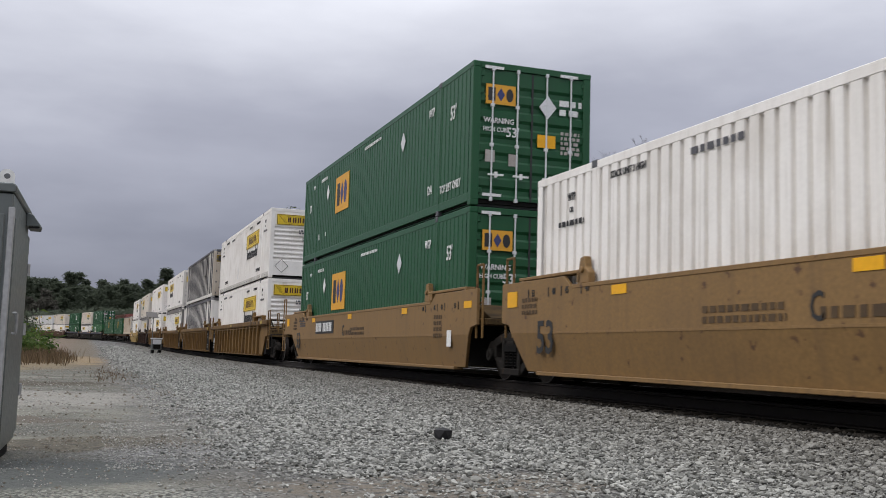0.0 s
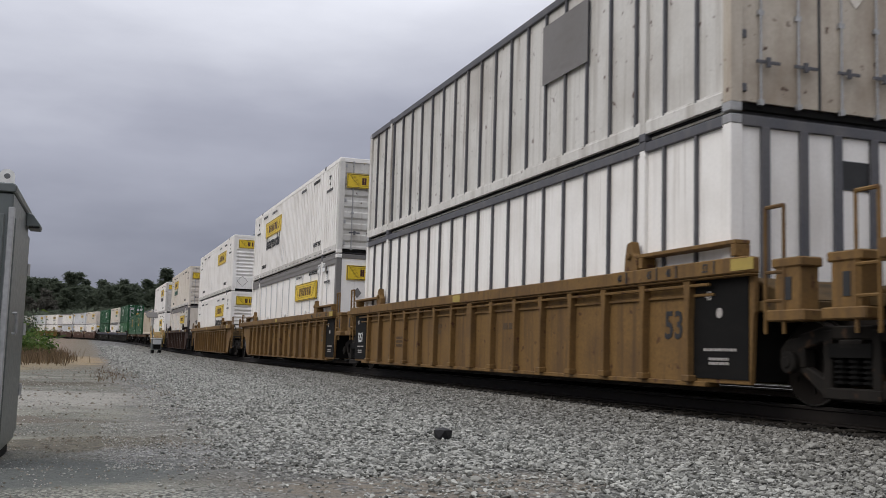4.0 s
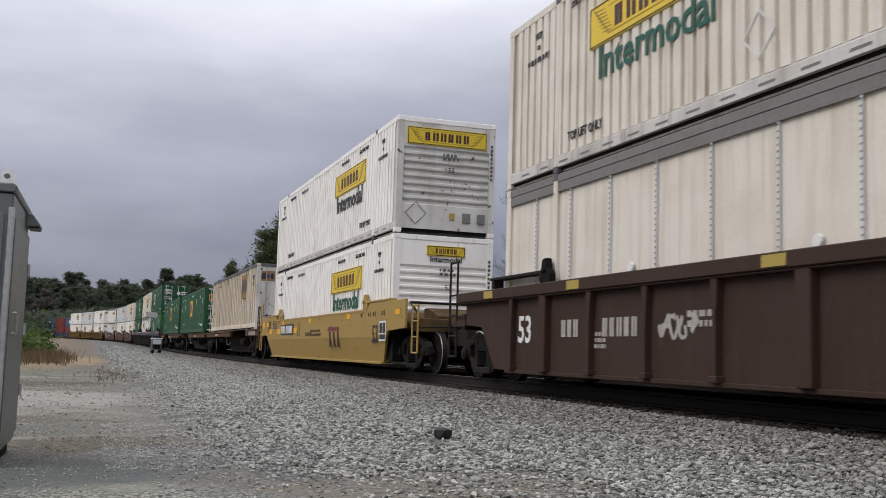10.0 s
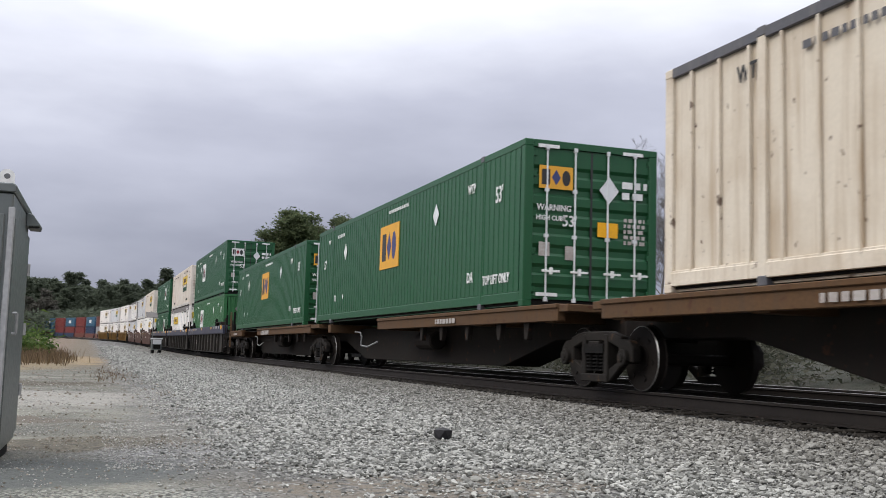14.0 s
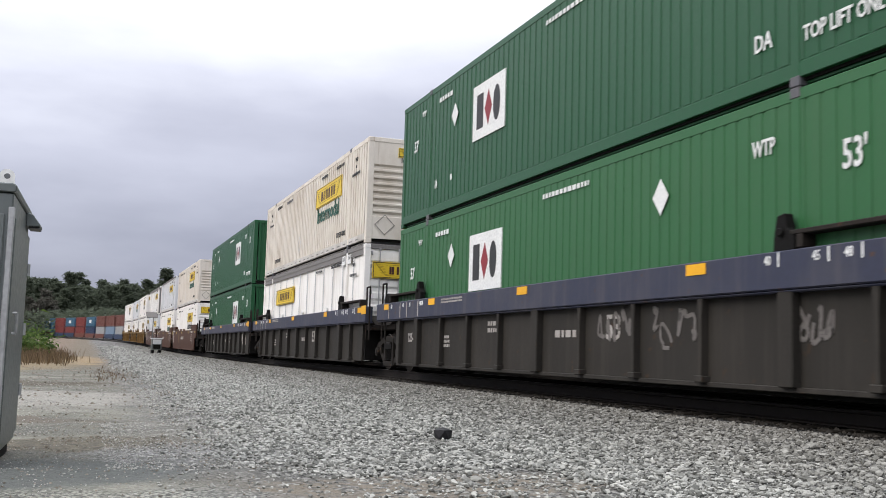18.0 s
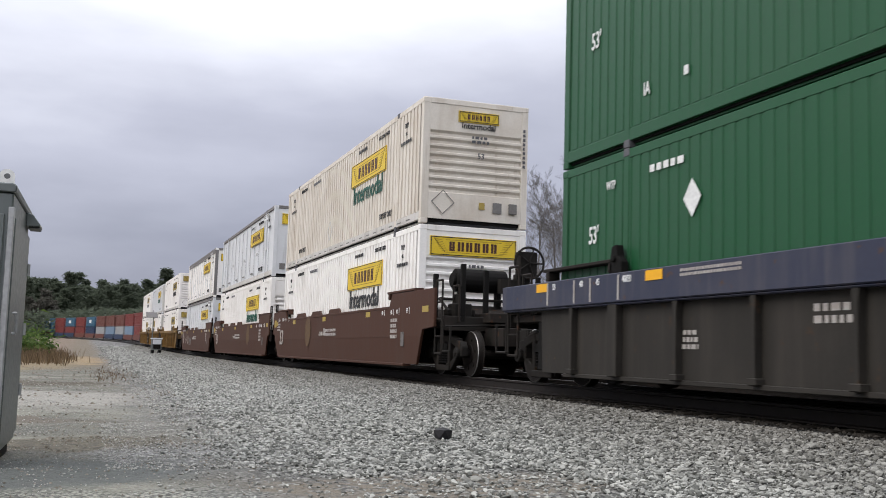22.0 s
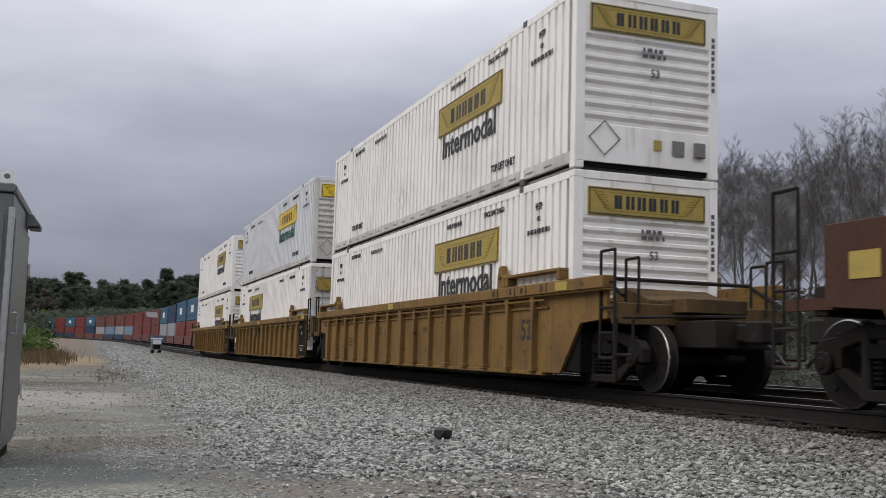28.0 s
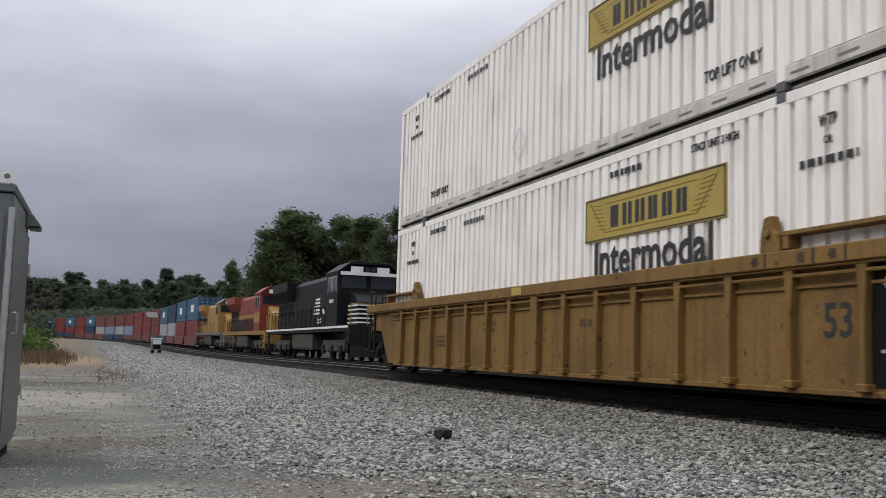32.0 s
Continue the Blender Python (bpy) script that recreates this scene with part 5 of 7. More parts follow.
        part("slot_row", sl, GREYBAND, ob, at=pose(-W2 - 0.004, 0, 0), stuff=True)
    if logo in ("orange", "white"):
        y = fy + {"orange": 10.7, "white": 10.7}[logo] if not rear_logo else fy + rear_logo
        w, h = 1.6, 1.08
        pm = part("logo_panel", cached(("lp", w, h), lambda: Mesh().box(-w / 2, w / 2, -h / 2, h / 2, -0.02, 0.0).make("logo_panel")), ORANGE if logo == "orange" else PALE, ob,
                  "orange logo panel with dark shapes" if logo == "orange" else "white logo panel with red and black shapes", on_side(-W2 - 0.014, y, 1.75))
        for k, mt in ((-1, BLACK), (0, DARKBLUE if logo == "orange" else MAROON), (1, DARKBLUE if logo == "orange" else BLACK)):
            part("logo_shape", cached(("sh", k), lambda: logo_shape(k, 0.36, 0.68)), mt, pm, at=pose(k * 0.41, 0, 0))
        diamond(ob, on_side, -W2 - 0.01, fy + 12.55, 2.0, 0.24, PALE)
        print_bars(ob, on_side, -W2 - 0.008, fy + 13.15, 2.52, 0.8, 0.15, 1, PALE)
        part("decal", cached("decal_s", lambda: Mesh().box(-0.05, 0.05, -0.06, 0.06, 0, 0.005).make("decal")), PALE, ob, at=on_side(-W2 - 0.008, fy + 12.7, 0.72))
        diamond(ob, on_side, -W2 - 0.01, fy + 4.6, 2.1, 0.24, PALE if logo == "white" else GREYWHITE)
        text(ob, on_side, -W2 - 0.008, fy + 1.1, 2.05, "53'", 0.42, PALE, 0.7)
        text(ob, on_side, -W2 - 0.008, fy + 15.1, 1.78, "53'", 0.36, PALE, 0.7)
        text(ob, on_side, -W2 - 0.008, fy + 2.5, 2.35, "WTP", 0.26, PALE, 0.7)
        text(ob, on_side, -W2 - 0.008, fy + 14.6, 2.45, "WTP", 0.17, PALE, 0.7)
        text(ob, on_side, -W2 - 0.008, fy + 1.2, 0.52, "TOP LIFT ONLY", 0.24, PALE, 0.75)
        text(ob, on_side, -W2 - 0.008, fy + 13.65, 0.7, "IA", 0.26, PALE, 0.7)
        text(ob, on_side, -W2 - 0.008, fy + 2.5, 0.62, "DA", 0.28, PALE, 0.8)
        print_bars(ob, on_side, -W2 - 0.008, fy + 7.4, 2.6, 1.6, 0.12, 1, PALE)
        if end in ("doors", "doors2"):
            pp = part("logo_panel", cached(("lpe", 1), lambda: Mesh().box(-0.32, 0.32, -0.2, 0.2, -0.01, 0.0).make("logo_panel")), ORANGE if logo == "orange" else PALE, ob, "", on_end(-0.7, yf + 0.0, 2.25))
            for k, mt in ((-1, BLACK), (0, MAROON if logo == "white" else DARKBLUE), (1, BLACK)):
                part("logo_shape", cached(("she", k), lambda: logo_shape(k, 0.17, 0.27)), mt, pp, at=pose(k * 0.19, 0, 0))
            text(ob, on_end, -0.72, yf + 0.02, 1.72, "WARNING", 0.15, PALE, 0.9)
            text(ob, on_end, -0.78, yf + 0.02, 1.54, "HIGH CUBE", 0.12, PALE, 0.9)
            text(ob, on_end, -0.42, yf + 0.02, 1.5, "53'", 0.27, PALE, 0.9)
            diamond(ob, on_end, 0.33, yf + 0.0, 2.1, 0.24, GREYWHITE)
            print_bars(ob, on_end, 0.85, yf + 0.02, 2.13, 0.5, 0.38, 2, PALE)
            part("decal", cached("decal_o", lambda: Mesh().box(-0.2, 0.2, -0.13, 0.13, 0, 0.006).make("decal")), REFLECT, ob, at=on_end(0.32, yf + 0.02, 1.4))
            print_bars(ob, on_end, 0.85, yf + 0.02, 1.4, 0.42, 0.5, 5, FADED)
            part("decal", cached("decal_g", lambda: Mesh().box(-0.1, 0.1, -0.12, 0.12, 0, 0.006).make("decal")), FADED, ob, at=on_end(-0.9, yf + 0.02, 1.0))
            part("decal", cached("decal_g", lambda: None), FADED, ob, at=on_end(-0.4, yf + 0.02, 0.95))
            for q in (-0.85, 0.8):
                part("reflective_strip", cached("rstrip", lambda: Mesh().box(-0.2, 0.2, -0.03, 0.03, 0, 0.006).make("reflective_strip")), PALE, ob, at=on_end(q, yf - 0.004, 2.79))
                part("reflective_strip", cached("rstrip", lambda: None), PALE, ob, at=on_end(q, yf + 0.0, 0.22))
        elif end == "upright":
            pp = part("logo_panel", cached(("lpu", 1), lambda: Mesh().box(-0.36, 0.36, -0.22, 0.22, -0.01, 0.0).make("logo_panel")), PALE, ob, "", on_end(0.42, yf - 0.008, 2.05))
            for k, mt in ((-1, BLACK), (0, MAROON), (1, BLACK)):
                part("logo_shape", cached(("she", k), lambda: logo_shape(k, 0.17, 0.27)), mt, pp, at=pose(k * 0.2, 0, 0))
            diamond(ob, on_end, -0.5, yf - 0.004, 2.1, 0.25, GREYBAND)
            text(ob, on_end, 0.35, yf - 0.002, 1.45, "53", 0.32, PALE, 0.9)
            part("decal", cached("decal_w", lambda: Mesh().box(-0.3, 0.3, -0.16, 0.16, 0, 0.006).make("decal")), FADED, ob, at=on_end(-0.28, yf - 0.004, 0.6))
    if logo == "patch":
        part("logo_patch", cached("spatch", lambda: Mesh().box(-0.8, 0.8, -0.5, 0.5, 0, 0.006).make("logo_patch")), GREYBAND, ob, "faded grey logo patch", at=on_side(-W2 - 0.004, fy + 4.4, 2.05))
        if end == "flatdoors":
            part("logo_patch", cached("spatch_e", lambda: Mesh().box(-0.42, 0.42, -0.2, 0.2, 0, 0.006).make("logo_patch")), OLIVE, ob, "faded olive logo patch with dark shapes", at=on_end(-0.72, yf + 0.024, 2.35))
            for k in (-1, 0, 1):
                part("logo_shape", cached(("she", k), lambda: logo_shape(k, 0.17, 0.27)), BLACK, ob, at=on_end(-0.72 + k * 0.22, yf + 0.018, 2.35))
            diamond(ob, on_end, 0.55, yf + 0.022, 1.7, 0.22, CREAM)
    if logo == "bigorange":
        y, w, h = fy + 3.7, 1.5, 1.1
        pm = part("logo_panel", cached(("lp", w, h), lambda: Mesh().box(-w / 2, w / 2, -h / 2, h / 2, -0.02, 0.0).make("logo_panel")), FADEDOCHRE, ob, "faded ochre logo panel with dark shapes", on_side(-W2 - 0.01, y, 2.05))
        for k, mt in ((-1, BLACK), (0, DARKBLUE), (1, BLACK)):
            part("logo_shape", cached(("sh", k), lambda: logo_shape(k, 0.36, 0.68)), mt, pm, at=pose(k * 0.41, 0, 0))
        text(ob, on_side, -W2 + 0.014, fy + 1.05, 2.3, "WTP", 0.32, BLACK, 0.8)
        text(ob, on_side, -W2 + 0.014, fy + 14.4, 2.45, "WTP", 0.28, BLACK, 0.8)
        print_bars(ob, on_side, -W2 + 0.014, fy + 1.05, 2.05, 0.5, 0.14, 2, DARKRAIL)
        print_bars(ob, on_side, -W2 + 0.014, fy + 9.6, 2.55, 0.5, 0.28, 2, DARKRAIL)
        print_bars(ob, on_side, -W2 + 0.014, fy + 12.8, 2.5, 1.4, 0.14, 1, DARKRAIL)
        pp = part("logo_panel", cached(("lpe2", 1), lambda: Mesh().box(-0.3, 0.3, -0.22, 0.22, -0.01, 0.0).make("logo_panel")), FADEDOCHRE, ob, "", on_end(-0.8, yf + 0.018, 2.35))
        for k, mt in ((-1, BLACK), (0, DARKBLUE), (1, BLACK)):
            part("logo_shape", cached(("she", k), lambda: logo_shape(k, 0.17, 0.27)), mt, pp, at=pose(k * 0.18, 0, 0))
        print_bars(ob, on_end, 0.88, yf + 0.02, 2.38, 0.5, 0.4, 2, BLACK)
        part("decal", cached("decal_o", lambda: Mesh().box(-0.2, 0.2, -0.13, 0.13, 0, 0.006).make("decal")), DULLYELLOW, ob, at=on_end(0.85, yf + 0.02, 0.7))
    if end in ("doors", "flatdoors") and logo in ("script", "platey") or (side == "plate" and end == "doors"):
        yellow_panel(ob, on_end, 0.0, yf - 0.03, 2.2 if end == "doors" else 2.0, 2.15, 0.44, panel)
        part("decal", cached("decal_o", lambda: Mesh().box(-0.2, 0.2, -0.13, 0.13, 0, 0.006).make("decal")), YELLOW, ob, at=on_end(0.83, yf + 0.0, 1.02))
        part("decal", cached("decal_k", lambda: Mesh().box(-0.2, 0.2, -0.08, 0.08, 0, 0.006).make("decal")), BLACK, ob, at=on_end(0.83, yf + 0.0, 0.8))
    return ob


def long_slots(L):
    m = Mesh()
    y = -L / 2 + 0.8
    while y < L / 2 - 0.8:
        m.box(0, 0.004, y, y + 0.3, 0.145, 0.175)
        y += 0.72
    return m.make("slot_row")


# ---------------------------------------------------------------- running gear
WHEEL_R = 0.46
TRUCKS = []


def wheelset_mesh():
    m = Mesh().rod((-1.0, 0, 0), (1.0, 0, 0), 0.085, 10)
    for s in (-1, 1):
        m.disc((s * 0.765, 0, 0), 0, WHEEL_R, 0.13, 28)
        m.disc((s * 0.7, 0, 0), 0, WHEEL_R + 0.025, 0.03, 28)
        m.disc((s * 0.80, 0, 0), 0, WHEEL_R * 0.42, 0.10, 18)
        for k in range(6):
            a = k * math.tau / 6
            m.box(s * 0.835 - 0.012, s * 0.835 + 0.012, math.cos(a) * 0.3 - 0.03, math.cos(a) * 0.3 + 0.03, math.sin(a) * 0.3 - 0.03, math.sin(a) * 0.3 + 0.03)
    me = m.make("wheelset")
    me.materials.append(WHEEL)
    me.materials.append(RIM)
    for p in me.polygons:
        c = p.center
        if abs(math.hypot(c.y, c.z) - WHEEL_R * 0.985) < 0.006 and 0.81 < abs(c.x) < 0.84:
            p.material_index = 1
    return me


def side_frame_mesh(ax):
    """Cast side frame: arched top member, slanting tension members, columns round the springs, bearing ends."""
    m = Mesh()
    w = 0.14
    for s in (-1, 1):
        m.prism([(s * (ax - 0.2), 0.4), (s * (ax + 0.2), 0.4), (s * (ax + 0.2), 0.6), (s * (ax + 0.1), 0.7), (s * (ax - 0.2), 0.74)], "x", -w / 2, w / 2)
        m.prism([(s * (ax - 0.12), 0.58), (s * (ax - 0.12), 0.76), (s * 0.4, 0.84), (s * 0.28, 0.84), (s * 0.28, 0.68), (s * 0.42, 0.68)], "x", -w / 2, w / 2)
        m.prism([(s * (ax - 0.2), 0.42), (s * (ax - 0.05), 0.4), (s * 0.42, 0.12), (s * 0.28, 0.12), (s * 0.3, 0.26)], "x", -w / 2 + 0.012, w / 2 - 0.012)
        m.box(-w / 2 - 0.012, w / 2 + 0.012, s * 0.34 - 0.06, s * 0.34 + 0.06, 0.14, 0.8)
        m.rod((-w / 2 - 0.07, s * ax, 0.46), (-w / 2 + 0.02, s * ax, 0.46), 0.125, 12)
        m.rod((-w / 2 - 0.09, s * ax, 0.46), (-w / 2 - 0.06, s * ax, 0.46), 0.07, 8)
    m.box(-w / 2, w / 2, -0.32, 0.32, 0.7, 0.84)
    m.box(-w / 2 - 0.02, w / 2 + 0.02, -0.4, 0.4, 0.1, 0.22)
    m.box(-w / 2 - 0.03, w / 2, -0.16, 0.16, 0.6, 0.7)
    return m.make("side_frame", 0.018)


def spring_mesh():
    m = Mesh()
    for y in (-0.2, 0.0, 0.2):
        m.rod((0, y, 0.25), (0, y, 0.52), 0.05, 8)
        for k in range(5):
            z = 0.275 + k * 0.052
            m.rod((0, y, z - 0.012), (0, y, z + 0.012), 0.082, 10)
    m.box(-0.1, 0.1, -0.3, 0.3, 0.52, 0.66)
    return m.make("spring_nest")


def truck(car, y, ax=0.89, spin=True):
    m = cached(("bolster", ax), lambda: Mesh().box(-0.95, 0.95, -0.2, 0.2, 0.5, 0.78).box(-0.6, 0.6, -0.75, -0.62, 0.4, 0.5).box(-0.6, 0.6, 0.62, 0.75, 0.4, 0.5).rod((0, 0, 0.7), (0, 0, 0.95), 0.3, 14).make("truck", 0.012))
    t = part("truck", m, IRON, car, "dark cast iron two-axle truck", at=pose(0, y, 0))
    for s in (-1, 1):
        part("side_frame", cached(("sf", ax), lambda: side_frame_mesh(ax)), CASTIRON, t, at=pose(s * 1.02, 0, 0, 0, 0, 0 if s < 0 else 180))
        part("spring_nest", cached("spring", spring_mesh), BLACKIRON, t, at=pose(s * 1.02, 0, 0))["kind"] = "stuff"
    for s in (-1, 1):
        wset = part("wheelset", cached("wheelset", wheelset_mesh), WHEEL, t, at=pose(0, s * ax, WHEEL_R))
        if spin:
            TRUCKS.append((wset, car, y + s * ax, s * ax))
    return t


# ---------------------------------------------------------------- well cars
def scribble(seed, w, h, n=4):
    """Sprayed loops of paint, flat in x-y."""
    r = random.Random(seed)
    m = Mesh()
    for k in range(n):
        cx = -w / 2 + (k + 0.5) * w / n
        pts = [Vector((cx + r.uniform(-0.6, 0.6) * w / n, r.uniform(-0.5, 0.5) * h, 0.003)) for _ in range(8)]
        fine = []
        for a, b, c in zip(pts, pts[1:], pts[2:]):
            p0, p2 = (a + b) / 2, (b + c) / 2
            fine += [p0.lerp(b, q).lerp(b.lerp(p2, q), q) for q in (0, 0.2, 0.4, 0.6, 0.8)]
        for a, b in zip(fine, fine[1:]):
            m.beam(a, b, 0.05, 0.004)
    return m.make("sprayed_paint")


def sill_outline(style, front, back, z_lo, z_top, lift, notch, square=False, long_foot=False):
    """Side of a well car in y-z: low between the trucks, cut away over them."""
    def side_end(kind, fore):
        up, foot = {"rib": (8.95, 8.3), "smooth": (8.4, 7.75), "notch": (9.0, 8.55)}[style]
        if square:
            return (9.75, 8.62, 8.55) if kind == "coupler" else (9.05, 8.45, 8.4) if fore else (9.05, 7.95, 7.9)
        if kind == "coupler":
            return (9.75, up, foot)
        if style == "rib":
            return (8.62, 8.6, 8.55) if long_foot else (8.4, 8.38, 8.34) if fore else (8.4, 7.75, 7.7)
        return (9.05, 8.75, 8.2)
    f, b = side_end(front, True), side_end(back, False)
    knee = (1.15, 1.18) if square else (0.95, 1.0)
    out = [(-f[2], z_lo), (b[2], z_lo), (b[1], knee[0]), (b[0], knee[1]), (b[0], z_top + lift)]
    if lift:
        out += [(6.7, z_top + lift), (6.45, z_top)]
        for k in notch:
            out += [(k + 0.75, z_top), (k + 0.55, z_top + lift * 0.5), (k - 0.55, z_top + lift * 0.5), (k - 0.75, z_top)]
        out += [(-6.45, z_top), (-6.7, z_top + lift)]
    out += [(-f[0], z_top + lift), (-f[0], knee[1]), (-f[1], knee[0])]
    return out


def well_car(label, style, paint_, top_paint, front="joint", back="joint", marks="", trucks=("front",), spray=None, group="cars of the moving train", brake=False, emblem_at=None, brace=False):
    car = thing("well_car", label, "freight car", group)
    zt = 1.46 if style == "rib" else 1.5
    lift = 0.0 if style == "rib" else (0.3 if style == "notch" else 0.16)
    notch = (4.0, 1.6, -0.8) if style == "notch" else ()
    square = paint_ is SLATE
    key = (style, front, back, square, paint_ is TAN2)

    def plate(s):
        me = Mesh().prism(sill_outline(style, front, back, 0.2, zt, lift, notch, square, paint_ is TAN2), "x", -0.03, 0.03).make("side_sill", 0.006)
        if style == "rib":
            return me
        bm_ = bmesh.new()
        bm_.from_mesh(me)
        bmesh.ops.bisect_plane(bm_, geom=list(bm_.verts) + list(bm_.edges) + list(bm_.faces), plane_co=(0, 0, 0.82), plane_no=(0, 0, 1))
        for q in bm_.verts:
            q.co.x -= s * max(0.0, 0.82 - q.co.z) * (0.06 if style == "notch" else 0.2)
        bm_.to_mesh(me)
        bm_.free()
        return me
    off = 1.342 if style == "rib" else 1.45
    for s in (-1, 1):
        sill = part("side_sill", cached(("sill", s) + key, lambda: plate(s)), paint_, car, at=pose(s * off, 0, 0))
        x = s * (1.40 if style == "rib" else 1.42)
        part("bottom_flange", cached("bfl", lambda: Mesh().box(-0.1, 0.1, -7.75, 7.75, 0.15, 0.21).make("bottom_flange", 0.008)), paint_, car, at=pose(s * (off - {"rib": 0.03, "smooth": 0.13, "notch": 0.05}[style]), 0, 0))
        short = 9.15 if style != "rib" or paint_ not in (TAN2, OCHRE) else 8.64 if paint_ is TAN2 else 8.42
        fe, be = {"coupler": 9.9, "joint": short}[front], {"coupler": 9.9, "joint": short}[back]
        if style == "rib":
            low_ = 1.2 if square else 1.42
            part("top_chord", cached(("chord", front, back, square, short), lambda: Mesh().box(-0.085, 0.115, -fe, be, low_, 1.60).box(-0.085, 0.09, -fe, be, low_ - 0.03, low_).make("top_chord", 0.012)), top_paint, car, at=pose(s * 1.40, 0, 0) @ Matrix.Diagonal((s, 1, 1, 1)))
            ribm = cached("rib", lambda: Mesh().prism([(-0.035, 0.24), (0.035, 0.24), (0.035, 0.95), (0.075, 1.42), (-0.075, 1.42), (-0.035, 0.95)], "x", 0.0, 0.11).box(-0.02, 0.13, -0.08, 0.08, 0.2, 0.28).make("rib", 0.01))
            wide = cached("widerib", lambda: Mesh().box(0.0, 0.12, -0.12, 0.12, 0.2, 1.42).make("rib", 0.012))
            if paint_ in (SLATE, DARKBROWN):
                stations = [(k * 1.535, k in (-4, 0, 4)) for k in range(-4, 5)] + [(-7.4, False), (7.4, False)]
            else:
                stations = [(-0.2 + k * 1.035, k == 0) for k in range(-7, 8)]
            for y, broad in stations:
                part("rib", wide if broad else ribm, paint_, car, at=pose(s * 1.365, y, 0, 0, 0, 180 if s < 0 else 0))
            if paint_ is DARKBROWN or square:
                continue
            part("ledge", cached("ribledge", lambda: Mesh().box(-0.02, 0.035, -7.9, 7.9, 1.2, 1.235).make("ledge", 0.006)), paint_, car, at=pose(s * 1.385, 0, 0))
            part("pipe", cached("airpipe", lambda: Mesh().rod((0, -7.9, 1.33), (0, 7.9, 1.33), 0.02, 6).make("pipe")), paint_, car, at=pose(s * 1.455, 0, 0))
        else:
            part("top_flange", cached(("tfl", style), lambda: Mesh().box(-0.07, 0.05, -6.4, 6.4, -0.04, 0.02).make("top_flange", 0.006)), top_paint, car, at=pose(s * 1.42, 0, zt))
            part("skirt_crease", cached("crease", lambda: Mesh().prism([(-0.03, 0.0), (0.03, 0.0), (0.03, 0.05), (-0.03, 0.03)], "y", -7.6, 7.6).make("skirt_crease")), paint_, car, at=pose(s * 1.452, 0, 0.8))
    part("well_floor", cached("wfloor", lambda: Mesh().box(-1.3, 1.3, -8.15, 8.15, 0.3, 0.4).box(-0.25, 0.25, -8.1, 8.1, 0.22, 0.3).make("well_floor")), BLACKIRON, car)
    if style == "rib":
        for kind_, sg in ((front, -1), (back, 1)):
            if kind_ == "joint" and square and sg > 0:
                continue
            ge = -8.85 if kind_ == "coupler" else -8.5
            part("end_gusset", cached(("rgusset", ge), lambda: Mesh().box(-1.309, -1.299, ge, -7.8, 0.24, 1.3).box(1.299, 1.309, ge, -7.8, 0.24, 1.3).box(-1.299, 1.299, ge, ge + 0.1, 0.24, 1.3).make("end_gusset")), BLACKIRON, car, at=pose(0, 0, 0, 0, 0, 0 if sg < 0 else 180))
    ped = cached("ped", lambda: Mesh().prism([(-0.17, 0.0), (0.17, 0.0), (0.15, 0.2), (0.1, 0.38), (-0.02, 0.4), (-0.06, 0.24), (-0.16, 0.16)], "x", -0.1, 0.02).rod((-0.14, 0.02, 0.2), (-0.1, 0.02, 0.2), 0.05, 8).make("lock_pedestal", 0.012))
    for s in (-1, 1):
        for y in (-6.1, 6.1):
            if style != "notch":
                part("lock_pedestal", ped, BLACKIRON if paint_ not in (TAN, OCHRE, TAN2, YELLOWCAR) else top_paint, car, at=pose(s * 1.36, y, 1.6 if style == "rib" else 1.52, 0, 0, 0 if s < 0 else 180))
        guide = cached("guide", lambda: Mesh().box(-0.1, 0.1, -1.1, 1.1, 0.0, 0.05).box(-0.1, 0.1, -1.1, -1.0, -0.14, 0.0).box(-0.1, 0.1, 0.9, 1.0, -0.14, 0.0).make("guide_rail", 0.008))
        for y in (-7.3, 7.3):
            part("guide_rail", guide, PLATFORM if paint_ in (SLATE, DARKBROWN) else top_paint, car, at=pose(s * 1.36, y, 1.76 if style == "rib" else zt + lift + 0.02))
    for kind, sg in ((front, -1), (back, 1)):
        rz = 0 if sg < 0 else 180
        gear = DIRTYTAN if paint_ in (TAN, TAN2, OCHRE, YELLOWCAR) else PLATFORM
        if kind == "coupler":
            for nm, build in (("end_platform", lambda: Mesh().box(-1.33, 1.33, -9.85, -8.25, 1.0, 1.12)), ("draft_sill", lambda: Mesh().box(-0.45, 0.45, -11.0, -8.2, 0.62, 0.99)),
                              ("bulkhead", lambda: Mesh().prism([(-9.3, 1.13), (-8.3, 1.13), (-8.25, 1.42), (-8.35, 1.42)], "x", -1.2, 1.2)), ("end_beam", lambda: Mesh().box(-1.36, 1.36, -10.05, -9.86, 0.92, 1.22))):
                part(nm, cached(("c", nm), lambda: build().make(nm, 0.012)), PLATFORM if nm == "draft_sill" else gear, car, at=pose(0, 0, 0, 0, 0, rz))
            part("end_housing", cached("ehouse", lambda: Mesh().prism([(-9.75, 1.13), (-8.75, 1.13), (-8.75, 1.5), (-9.1, 1.5), (-9.75, 1.3)], "x", -0.7, 0.7).box(-0.5, 0.5, -10.4, -9.75, 1.1, 1.3).make("end_housing", 0.012)), gear, car, at=pose(0, 0, 0, 0, 0, rz))
            part("brake_pipe", cached("bpipe", lambda: Mesh().pipe([(-1.25, -10.0, 1.32), (-1.25, -9.4, 1.6), (1.25, -9.4, 1.6), (1.25, -10.0, 1.32)], 0.03, 6).make("brake_pipe")), IRON, car, at=pose(0, 0, 0, 0, 0, rz))
